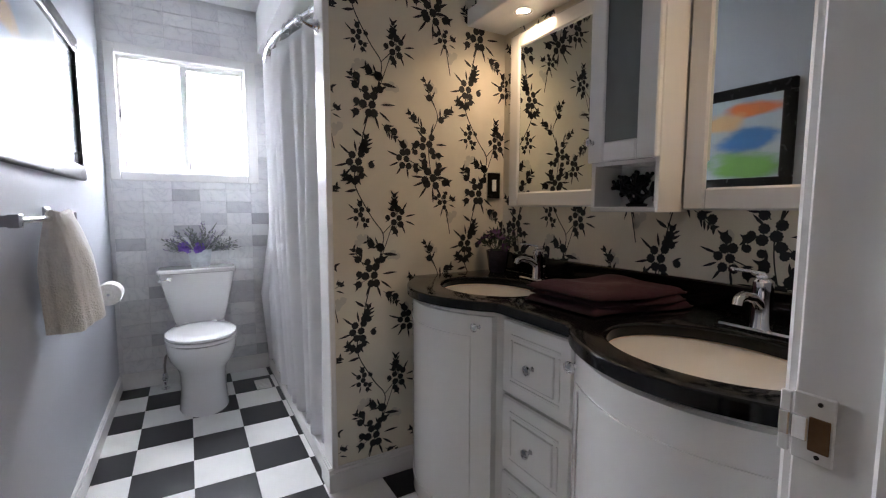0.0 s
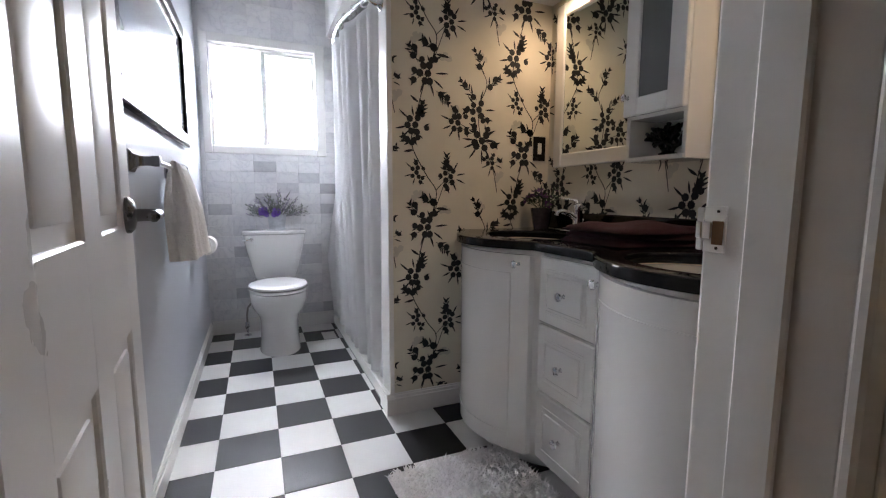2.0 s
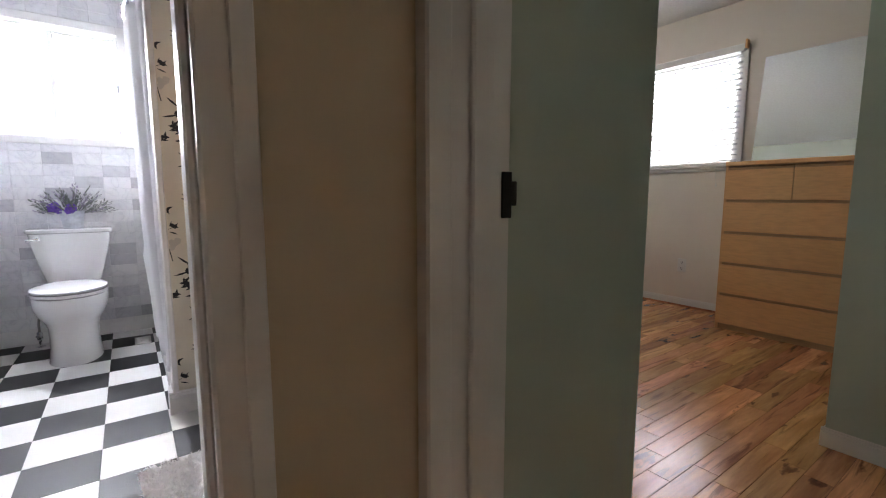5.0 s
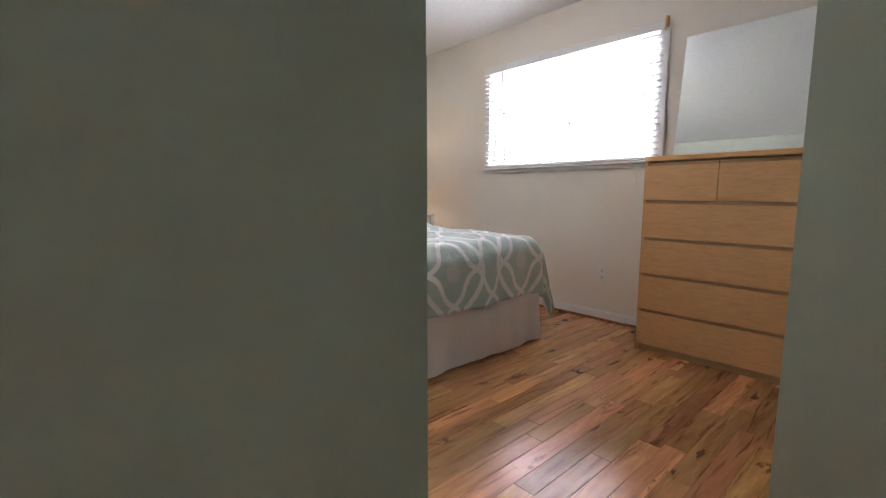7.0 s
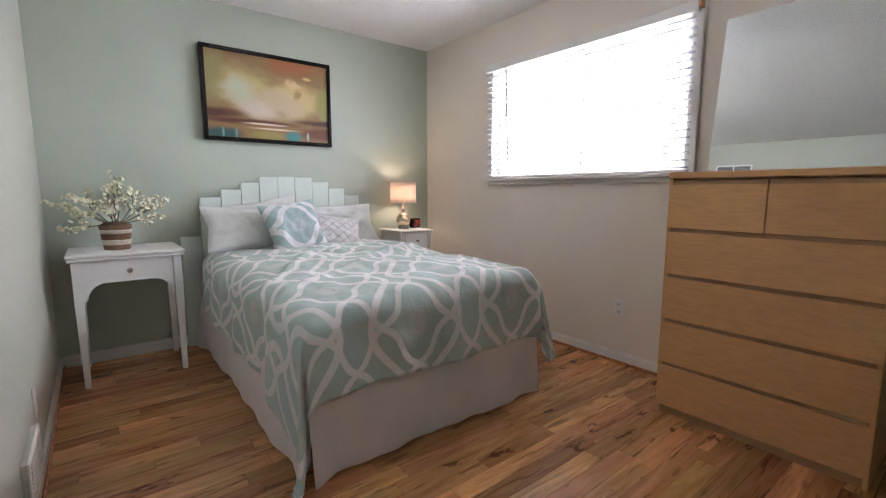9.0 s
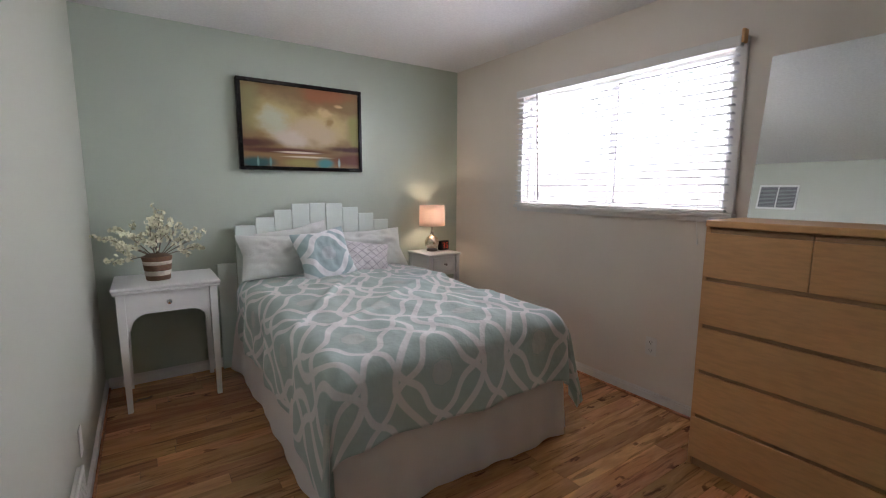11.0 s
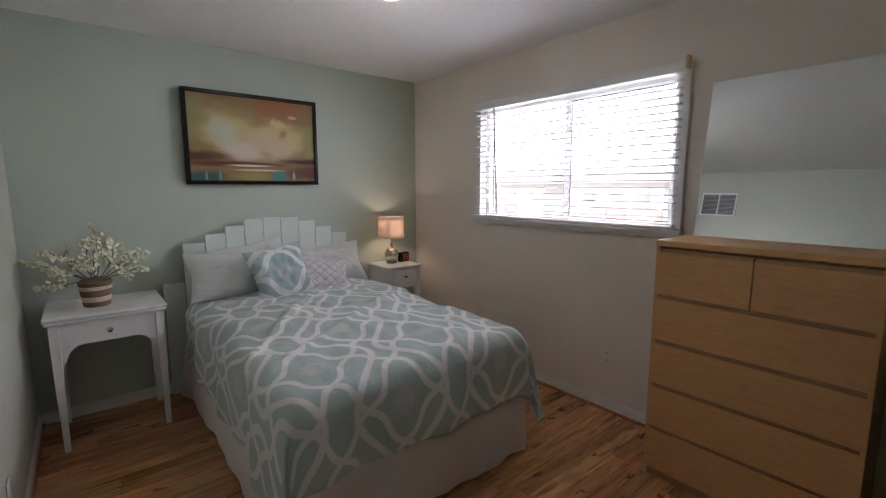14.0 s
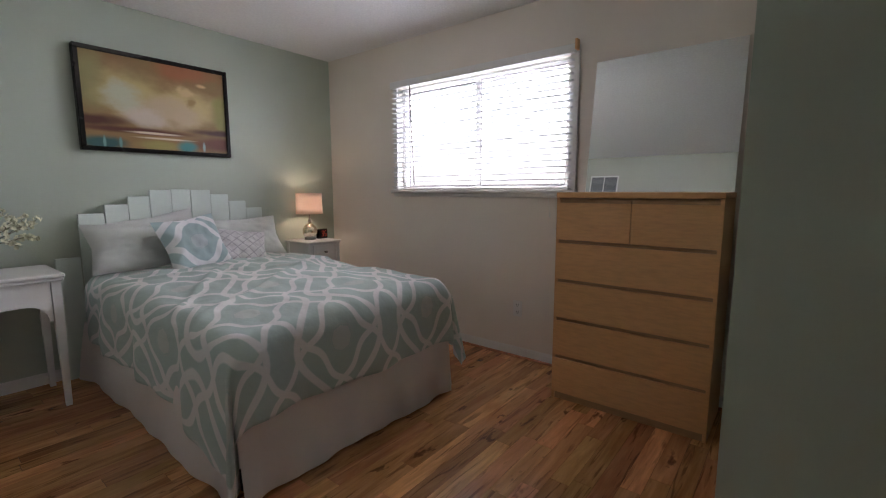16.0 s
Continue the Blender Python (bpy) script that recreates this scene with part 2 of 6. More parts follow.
# Maple veneer darkened so the recessed dresser parts carry shade in their colour.
MAPLE_RECESS_SHADE = grain_mat("maple_recess_shade", (0.46, 0.28, 0.14), (0.38, 0.22, 0.105), axis=1, stretch=9, rough=0.5, island=0.05, coat=0.0, contrast=0.6)
FLOOR_WOOD = grain_mat("knotty_hardwood", (0.72, 0.365, 0.158), (0.42, 0.182, 0.070), axis=0, stretch=8, rough=0.22, knots=0.115, island=0.33, coat=0.3, contrast=1.0)
SUBFLOOR = mat("dark_floor_joint", (0.13, 0.07, 0.035), 0.9, spread=0.2, scale=30)
MINT_BOARD = mat("pale_mint_boards", (0.68, 0.76, 0.715), 0.5, spread=0.04, scale=9, bump=0.03, bump_scale=60, island=0.03)
# Dark blue-grey tone of the hinge-side door stop; the other stop is white.
BLUE_GREY = mat("blue_grey_stop", (0.07, 0.10, 0.15), 0.35, spread=0.15, scale=12, bump=0.02)


# ---- mesh helpers ----
class Geo:
    """Vertices and faces gathered for one mesh, in metres."""

    def __init__(self):
        self.v, self.f = [], []

    def add(self, verts, faces, m=None):
        k = len(self.v)
        self.v += [tuple(m @ Vector(p)) for p in verts] if m else [tuple(p) for p in verts]
        self.f += [tuple(i + k for i in face) for face in faces]
        return self

    def box(self, x0, x1, y0, y1, z0, z1, b=0.0, m=None):
        if b <= 0:
            vs = [(x, y, z) for x in (x0, x1) for y in (y0, y1) for z in (z0, z1)]
            return self.add(vs, [(0, 1, 3, 2), (4, 6, 7, 5), (0, 4, 5, 1), (2, 3, 7, 6), (0, 2, 6, 4), (1, 5, 7, 3)], m)
        b = min(b, (x1 - x0) * 0.49, (y1 - y0) * 0.49, (z1 - z0) * 0.49)
        t = bmesh.new()
        bmesh.ops.create_cube(t, size=1.0)
        for w in t.verts:
            w.co = Vector(((x0 + x1) / 2 + w.co.x * (x1 - x0), (y0 + y1) / 2 + w.co.y * (y1 - y0), (z0 + z1) / 2 + w.co.z * (z1 - z0)))
        bmesh.ops.bevel(t, geom=t.edges[:], offset=b, segments=2 if b > 0.008 else 1, affect="EDGES", profile=0.6)
        t.verts.index_update()
        self.add([w.co[:] for w in t.verts], [[w.index for w in q.verts] for q in t.faces], m)
        t.free()
        return self

    def lathe(self, profile, at=(0, 0, 0), n=24, m=None, sx=1.0, sy=1.0, cap=True):
        """profile: (radius, height) from bottom to top."""
        vs = [(at[0] + r * sx * math.cos(2 * math.pi * i / n), at[1] + r * sy * math.sin(2 * math.pi * i / n), at[2] + z) for r, z in profile for i in range(n)]
        fs = [(j * n + i, j * n + (i + 1) % n, (j + 1) * n + (i + 1) % n, (j + 1) * n + i) for j in range(len(profile) - 1) for i in range(n)]
        if cap:
            fs += [tuple(range(n))[::-1], tuple((len(profile) - 1) * n + i for i in range(n))]
        return self.add(vs, fs, m)

    def tube(self, pts, r, n=8, m=None):
        pts = [Vector(p) for p in pts]
        rs = r if isinstance(r, (list, tuple)) else [r] * len(pts)
        vs, side = [], None
        for i, p in enumerate(pts):
            d = (pts[min(i + 1, len(pts) - 1)] - pts[max(i - 1, 0)]).normalized()
            if side is None:
                side = d.orthogonal().normalized()
            side = (side - d * side.dot(d)).normalized()
            up = d.cross(side)
            vs += [tuple(p + (side * math.cos(a) + up * math.sin(a)) * rs[i]) for a in (2 * math.pi * k / n for k in range(n))]
        fs = [(j * n + i, j * n + (i + 1) % n, (j + 1) * n + (i + 1) % n, (j + 1) * n + i) for j in range(len(pts) - 1) for i in range(n)]
        fs += [tuple(range(n))[::-1], tuple((len(pts) - 1) * n + i for i in range(n))]
        return self.add(vs, fs, m)

    def sheet(self, fn, nu, nv, m=None):
        """A grid of points fn(u, v), u and v from 0 to 1."""
        vs = [fn(i / nu, j / nv) for j in range(nv + 1) for i in range(nu + 1)]
        w = nu + 1
        return self.add(vs, [(j * w + i, j * w + i + 1, (j + 1) * w + i + 1, (j + 1) * w + i) for j in range(nv) for i in range(nu)], m)

    def prism(self, poly, z0, z1, m=None):
        n = len(poly)
        vs = [(x, y, z0) for x, y in poly] + [(x, y, z1) for x, y in poly]
        fs = [tuple(range(n))[::-1], tuple(range(n, 2 * n))] + [(i, (i + 1) % n, n + (i + 1) % n, n + i) for i in range(n)]
        return self.add(vs, fs, m)

    def ball(self, at, r, n=10, m=None, s=(1, 1, 1)):
        prof = [(max(1e-4, r * math.sin(math.pi * k / n)), -r * math.cos(math.pi * k / n)) for k in range(n + 1)]
        vs = [(at[0] + q * s[0] * math.cos(2 * math.pi * i / (2 * n)), at[1] + q * s[1] * math.sin(2 * math.pi * i / (2 * n)), at[2] + z * s[2]) for q, z in prof for i in range(2 * n)]
        w = 2 * n
        return self.add(vs, [(j * w + i, j * w + (i + 1) % w, (j + 1) * w + (i + 1) % w, (j + 1) * w + i) for j in range(n) for i in range(w)], m)

    def mesh(self, name, material, smooth=True, angle=35):
        me = bpy.data.meshes.new(name)
        me.from_pydata(self.v, [], self.f)
        me.materials.append(material)
        if smooth:
            me.shade_smooth()
            me.set_sharp_from_angle(angle=radians(angle))
        me.update()
        return me


def part(name, geo, material, parent=None, label="", angle=35):
    ob = new(name, geo.mesh(name, material, angle=angle))
    if parent:
        ob.parent = parent
        if parent.type == "EMPTY":
            ob.matrix_parent_inverse = Matrix.Translation(-parent.location)
    if label:
        ob["label"] = label
    return ob


def thing(name, at, label, category, group=""):
    ob = new(name)
    ob.empty_display_size = 0.1
    ob.location = at
    return tagged(ob, label, category, group)


def solid(name, geo, material, label, category, group="", angle=35):
    return tagged(new(name, geo.mesh(name, material, angle=angle)), label, category, group)


def structure(name, geo, material, label="", category="", angle=35):
    return tagged(new(name, geo.mesh(name, material, angle=angle)), label, category, "", "structure")


def box(*a, **k):
    return Geo().box(*a, **k)


def thick(ob, d, offset=0.0):
    s = ob.modifiers.new("thickness", "SOLIDIFY")
    s.thickness, s.offset = d, offset
    return ob


# ---- structure: bathroom ----
BH, RH = 2.42, 2.43
structure("floor_bathroom", box(0.045, 1.913, 0.31, 3.705, -0.10, -0.004), GROUT, "checkerboard vinyl tile floor of the bathroom", "floor")
structure("wall_bath_west", box(0.045, 0.165, 0.378, 3.705, -0.004, BH), BATH_WALL, "pale blue-grey painted bathroom wall", "wall")
bath_north = structure("wall_bath_north", box(0.165, 0.232, 3.585, 3.705, -0.004, BH).box(0.948, 1.86, 3.585, 3.705, -0.004, BH)
                       .box(0.232, 0.948, 3.585, 3.705, -0.004, 1.335).box(0.232, 0.948, 3.585, 3.705, 2.035, BH), PALE_GROUT, "marble tiled bathroom end wall", "wall")
structure("wall_bath_east", box(1.86, 1.913, 0.378, 3.745, -0.004, BH), PAPER, "cream wallpapered wall behind the vanity", "wall")
structure("wall_partition", box(1.052, 1.86, 1.965, 2.075, -0.004, BH), PAPER, "cream wallpapered partition beside the shower", "wall")
structure("trim_partition_end", box(1.028, 1.0515, 1.958, 2.08, 0.0, BH, b=0.004), WHITE_TRIM, "glossy white corner trim of the partition", "trim")
structure("wall_shower_header", box(1.028, 1.10, 2.0805, 3.585, 2.155, BH), BATH_CEILING, "white header above the shower opening", "wall")
structure("ceiling_bathroom", box(0.045, 1.913, 0.305, 3.705, BH + 0.0005, BH + 0.08), BATH_CEILING, "white bathroom ceiling", "ceiling")
structure("wall_bath_south", box(0.165, 0.31, 0.3785, 0.45, -0.004, BH).box(1.012, 1.86, 0.3785, 0.45, -0.004, BH).box(0.31, 1.012, 0.3785, 0.45, 2.05, BH), BATH_WALL, "pale painted wall round the bathroom door", "wall")
structure("shower_curb", box(1.03, 1.115, 2.0805, 3.575, 0.0, 0.075, b=0.008), WHITE_TRIM, "white shower curb", "curb")
structure("shower_tray", box(1.116, 1.855, 2.0805, 3.575, 0.0, 0.03, b=0.004), PORCELAIN, "white shower tray", "shower tray")


def profile_board(g, p0, p1, inward, h, d):
    """A baseboard with a stepped top edge, from p0 to p1, its face turned inward."""
    (x0, y0), (x1, y1) = p0, p1
    ix, iy = inward
    for z0, z1, k in ((0.0, h * 0.78, 1.0), (h * 0.78, h * 0.92, 0.72), (h * 0.92, h, 0.4)):
        a, c = (x0 + ix * d * k, y0 + iy * d * k), (x1, y1)
        g.box(min(a[0], c[0]), max(a[0], c[0]), min(a[1], c[1]), max(a[1], c[1]), z0, z1, b=0.0015)
    return g


structure("baseboard_bathroom", profile_board(profile_board(profile_board(profile_board(Geo(), (0.1655, 1.18), (0.1655, 3.570), (1, 0), 0.095, 0.014),
          (0.18, 3.5755), (1.028, 3.5755), (0, -1), 0.10, 0.014), (1.012, 1.9645), (1.44, 1.9645), (0, -1), 0.10, 0.016), (1.0275, 1.9645), (1.0275, 2.075), (-1, 0), 0.10, 0.014),
          WHITE_TRIM, "white bathroom baseboard", "baseboard")

# bathroom window
win = structure("window_1", box(0.19, 0.242, 3.560, 3.5845, 1.29, 2.085, b=0.004).box(0.938, 1.005, 3.560, 3.5845, 1.29, 2.085, b=0.004)
                .box(0.242, 0.938, 3.560, 3.5845, 1.29, 1.343, b=0.004).box(0.242, 0.938, 3.560, 3.5845, 2.028, 2.085, b=0.004), WHITE_TRIM,
                "white framed sliding bathroom window with frosted panes", "window")
part("window_frame", box(0.2425, 0.262, 3.60, 3.66, 1.345, 2.026, b=0.002).box(0.918, 0.9375, 3.60, 3.66, 1.345, 2.026, b=0.002).box(0.262, 0.918, 3.60, 3.66, 1.345, 1.362, b=0.002)
     .box(0.262, 0.918, 3.60, 3.66, 2.008, 2.026, b=0.002), PLASTIC_WHITE, win)
part("sash_stile", box(0.574, 0.602, 3.605, 3.635, 1.362, 2.008, b=0.003), PLASTIC_WHITE, win)
part("sash_rail", box(0.602, 0.918, 3.61, 3.635, 1.99, 2.008, b=0.002).box(0.602, 0.918, 3.61, 3.635, 1.362, 1.375, b=0.002), PLASTIC_WHITE, win)
FROSTED = bpy.data.materials.new("frosted_window_glass")
FROSTED.use_nodes = True
fp = FROSTED.node_tree.nodes["Principled BSDF"]
fp.inputs["Base Color"].default_value = (0.95, 0.97, 1.0, 1)
fp.inputs["Transmission Weight"].default_value, fp.inputs["Roughness"].default_value, fp.inputs["IOR"].default_value = 1.0, 0.55, 1.2
CLEAR = bpy.data.materials.new("clear_window_glass")
CLEAR.use_nodes = True
fp = CLEAR.node_tree.nodes["Principled BSDF"]
fp.inputs["Base Color"].default_value = (0.98, 1.0, 0.99, 1)
fp.inputs["Transmission Weight"].default_value, fp.inputs["Roughness"].default_value, fp.inputs["IOR"].default_value = 1.0, 0.0, 1.05
for a, c, y in ((0.262, 0.588, 3.645), (0.588, 0.918, 3.622)):
    pane = part("pane", box(a, c, y, y + 0.004, 1.362, 2.008), FROSTED, win, "frosted glass pane")
    pane.visible_shadow = False
GASKET = mat("grey_window_gasket", (0.16, 0.16, 0.17), 0.6, spread=0.1, scale=20, bump=0.0)


def gasket(p0, p1, z0, z1, depth, along_x):
    """A thin dark seal round one pane."""
    g = Geo()
    t = 0.006
    for a, c, e, f in ((p0, p1, z0, z0 + t), (p0, p1, z1 - t, z1), (p0, p0 + t, z0 + t, z1 - t), (p1 - t, p1, z0 + t, z1 - t)):
        if along_x:
            g.box(a, c, depth, depth + 0.004, e, f)
        else:
            g.box(depth, depth + 0.004, a, c, e, f)
    return g


for a, c, y in ((0.262, 0.574, 3.640), (0.602, 0.918, 3.617)):
    part("gasket", gasket(a, c, 1.362, 2.008, y, True), GASKET, win, "dark rubber seal")
part("latch", box(0.921, 0.932, 3.59, 3.60, 1.66, 1.71, b=0.002), CHROME, win, "small metal latch")
part("latch", box(0.248, 0.258, 3.59, 3.60, 1.66, 1.71, b=0.002), CHROME, win, "small metal latch")

# ---- structure: hall ----
structure("floor_hall", box(-1.2, 1.43, -1.30, 0.31, -0.10, 0.0), FLOOR_WOOD, "hardwood hall floor", "floor")
structure("wall_hall_north", box(-1.2, 0.31, 0.305, 0.378, 0, BH).box(1.012, 1.432, 0.305, 0.378, 0, BH).box(0.31, 1.012, 0.305, 0.378, 2.05, BH), HALL_WALL, "beige painted hall wall", "wall")
structure("wall_hall_south", box(-1.2, 1.31, -1.42, -1.30, 0, BH), HALL_WALL, "beige painted hall wall", "wall")
structure("wall_hall_west", box(-1.32, -1.2, -1.42, 0.45, 0, BH), HALL_WALL, "beige painted hall wall", "wall")
structure("wall_hall_east", box(1.31, 1.37, -1.42, -0.52, 0, BH).box(1.31, 1.37, -0.52, 0.304, 2.05, BH), HALL_WALL, "beige painted hall wall round the bedroom door", "wall")
structure("ceiling_hall", box(-1.32, 1.43, -1.42, 0.3045, BH + 0.0005, BH + 0.08), BATH_CEILING, "white hall ceiling", "ceiling")

# bathroom door frame
frame_1 = structure("door_frame_1", box(0.989, 1.0115, 0.303, 0.452, 0, 2.05, b=0.002).box(0.3105, 0.327, 0.303, 0.452, 0, 2.05, b=0.002).box(0.327, 0.989, 0.303, 0.452, 2.03, 2.0495, b=0.002),
                    WHITE_TRIM, "white painted jamb of the bathroom door", "door frame")
for x0, x1 in ((0.983, 1.045), (0.265, 0.331)):
    part("casing", box(x0, x1, 0.288, 0.3025, 0, 2.075, b=0.004).box(x0 + (0.035 if x0 > 0.5 else 0), x1 - (0 if x0 > 0.5 else 0.035), 0.282, 0.288, 0, 2.075, b=0.002), WHITE_TRIM, frame_1)
part("casing", box(1.004, 1.06, 0.4525, 0.466, 0, 2.10, b=0.004), WHITE_TRIM, frame_1)
part("door_stop", box(0.977, 0.9885, 0.352, 0.40, 0, 2.03, b=0.003), WHITE_TRIM, frame_1)
part("door_stop", box(0.3275, 0.339, 0.368, 0.40, 0, 2.03, b=0.003), BLUE_GREY, frame_1, "blue-grey door stop")
strike = part("strike_plate", box(0.986, 0.9887, 0.4245, 0.4515, 0.934, 0.988, b=0.001).box(0.986, 0.9887, 0.4525, 0.4605, 0.936, 0.986, b=0.001), WHITE_TRIM, frame_1, "white painted strike plate")
part("strike_lip", box(0.9835, 0.9858, 0.4405, 0.4515, 0.950, 0.970, b=0.001).box(0.9835, 0.9858, 0.4526, 0.460, 0.950, 0.970, b=0.001), CHROME, strike, "worn chrome strike lip")
part("latch_hole", box(0.9845, 0.9858, 0.4265, 0.4402, 0.944, 0.971, b=0.0006), BRASS, strike, "rusty latch hole")
for z in (0.940, 0.982):
    part("screw", Geo().lathe([(0.0018, 0), (0.0018, 0.0008), (0.0005, 0.001)], n=10, m=Matrix.Translation((0.986, 0.434, z)) @ Matrix.Rotation(radians(-90), 4, "Y")), DARK_METAL, strike)

# bedroom door frame
frame_2 = structure("door_frame_2", box(1.308, 1.432, 0.284, 0.3045, 0, 2.05, b=0.002).box(1.308, 1.432, -0.5195, -0.50, 0, 2.05, b=0.002).box(1.308, 1.432, -0.50, 0.284, 2.03, 2.0495, b=0.002),
                    WHITE_TRIM, "white painted jamb of the bedroom door", "door frame")
part("casing", box(1.262, 1.3075, 0.272, 0.3045, 0, 2.09, b=0.004), WHITE_TRIM, frame_2)
part("casing", box(1.290, 1.3075, -0.575, -0.505, 0, 2.09, b=0.004), WHITE_TRIM, frame_2)
part("casing", box(1.290, 1.3075, -0.505, 0.272, 2.035, 2.09, b=0.004), WHITE_TRIM, frame_2)
part("door_stop", box(1.345, 1.385, 0.272, 0.2838, 0, 2.03, b=0.003), WHITE_TRIM, frame_2)
part("strike_plate", box(1.412, 1.4335, 0.280, 0.2838, 0.925, 1.000, b=0.001).box(1.4325, 1.442, 0.276, 0.2838, 0.945, 0.985, b=0.002), DARK_METAL, frame_2, "dark metal strike plate")

# ---- structure: bedroom ----
structure("wall_passage", box(1.4325, 1.967, 0.352, 0.378, 0, RH), GREEN_WALL, "sage green wall of the bedroom passage", "wall")
structure("wall_bedroom_west", box(1.9135, 1.967, 0.3785, 3.7445, 0, RH), PALE_WALL, "pale painted bedroom wall", "wall")
structure("wall_bedroom_north", box(1.86, 4.95, 3.7455, 3.865, 0, RH), GREEN_WALL, "sage green wall behind the bed", "wall")
structure("wall_bedroom_east", box(4.83, 4.95, -0.67, 1.305, 0, RH).box(4.83, 4.95, 2.815, 3.745, 0, RH).box(4.83, 4.95, 1.305, 2.815, 0, 1.215).box(4.83, 4.95, 1.305, 2.815, 2.055, RH),
          CREAM_WALL, "warm cream painted window wall", "wall")
structure("wall_closet", box(3.06, 4.829, -0.67, 0.21, 0, RH), GREEN_WALL, "sage green closet wall", "wall")
structure("wall_bedroom_south", box(1.4325, 3.059, -0.67, -0.55, 0, RH), GREEN_WALL, "sage green wall by the bedroom door", "wall")
structure("wall_passage_end", box(1.3705, 1.432, -1.42, -0.5205, 0, RH).box(1.3705, 1.432, -0.52, 0.304, 2.05, RH), GREEN_WALL, "sage green wall round the bedroom door", "wall")
structure("ceiling_bedroom", box(1.38, 4.95, -0.67, 3.865, RH + 0.0005, RH + 0.08), CEILING, "white popcorn-textured bedroom ceiling", "ceiling", angle=20)
bed_floor = structure("floor_bedroom", box(1.4305, 4.95, -0.67, 3.865, -0.10, -0.004), SUBFLOOR, "knotty hardwood plank floor of the bedroom", "floor")
g = Geo()
profile_board(g, (1.9675, 0.34), (1.9675, 3.745), (1, 0), 0.075, 0.012)
profile_board(g, (1.98, 3.745), (4.829, 3.745), (0, -1), 0.075, 0.012)
profile_board(g, (4.8295, 0.212), (4.8295, 3.732), (-1, 0), 0.075, 0.012)
profile_board(g, (3.0595, -0.549), (3.0595, 0.222), (-1, 0), 0.075, 0.012)
profile_board(g, (3.06, 0.2105), (4.816, 0.2105), (0, 1), 0.075, 0.012)
profile_board(g, (1.4335, 0.3515), (1.979, 0.3515), (0, -1), 0.075, 0.012)
structure("baseboard_bedroom", g, WHITE_TRIM, "white bedroom baseboard", "baseboard")
structure("trim_shoe", box(4.803, 4.817, 0.235, 3.73, 0.001, 0.018, b=0.004).box(1.98, 1.992, 0.33, 3.73, 0.001, 0.018, b=0.004), FLOOR_WOOD, "thin wooden shoe moulding", "trim")

# bedroom window
win = structure("window_2", box(4.806, 4.8295, 1.245, 1.305, 1.2125, 2.10, b=0.004).box(4.806, 4.8295, 2.815, 2.865, 1.2125, 2.10, b=0.004).box(4.806, 4.8295, 1.305, 2.815, 2.055, 2.10, b=0.004),
                WHITE_TRIM, "white framed sliding bedroom window", "window")
part("window_sill", box(4.770, 4.8295, 1.235, 2.875, 1.190, 1.212, b=0.005), WHITE_TRIM, win)
part("apron", box(4.806, 4.8295, 1.245, 2.865, 1.160, 1.1895, b=0.004), WHITE_TRIM, win)
part("window_frame", box(4.87, 4.94, 1.3055, 1.345, 1.2155, 2.0545, b=0.003).box(4.87, 4.94, 2.775, 2.8145, 1.2155, 2.0545, b=0.003).box(4.87, 4.94, 1.345, 2.775, 1.2155, 1.245, b=0.003)
     .box(4.87, 4.94, 1.345, 2.775, 2.02, 2.0545, b=0.003), PLASTIC_WHITE, win)
part("sash_stile", box(4.875, 4.90, 2.02, 2.055, 1.245, 2.02, b=0.003), PLASTIC_WHITE, win)
part("sash_stile", box(4.905, 4.93, 2.05, 2.085, 1.245, 2.02, b=0.003), PLASTIC_WHITE, win)
for a, c, x in ((1.345, 2.04, 4.888), (2.065, 2.775, 4.918)):
    pane = part("pane", box(x, x + 0.004, a, c, 1.245, 2.02), CLEAR, win, "clear glass pane")
    pane.visible_shadow = False
for a, c, x in ((1.345, 2.02, 4.883), (2.085, 2.775, 4.913)):
    part("gasket", gasket(a, c, 1.245, 2.02, x, False), GASKET, win, "dark rubber seal")


# ---- bathroom: vanity ----
def bow(y):
    """The front line of the vanity: two bowed cabinets with flat drawers between."""
    for a, c in ((1.355, 1.915), (0.50, 1.06)):
        if a < y < c:
            s = math.sin(math.pi * (y - a) / (c - a))
            return 1.395 - 0.13 * (s ** 0.75)
    return 1.392


def bowed_panel(g, y0, y1, z0, z1, d, n=22, inset=0.0):
    """A curved slab of thickness d that follows the bow."""
    ys = [y0 + (y1 - y0) * i / n for i in range(n + 1)]
    poly = [(bow(y) - inset, y) for y in ys] + [(bow(y) - inset + d, y) for y in reversed(ys)]
    return g.prism(poly, z0, z1)


def knob_on(parent, x, y, z, normal=(-1, 0, 0), material=None, r=0.015):
    g = Geo()
    m = Vector(normal).to_track_quat("Z", "Y").to_matrix().to_4x4()
    g.lathe([(0.008, 0), (0.006, 0.004), (0.005, 0.012), (r * 0.8, 0.016), (r, 0.021), (r * 0.9, 0.026), (r * 0.45, 0.029), (0.001, 0.0295)], n=16, m=Matrix.Translation((x, y, z)) @ m)
    return part("knob", g, material or CHROME, parent, "polished chrome knob")


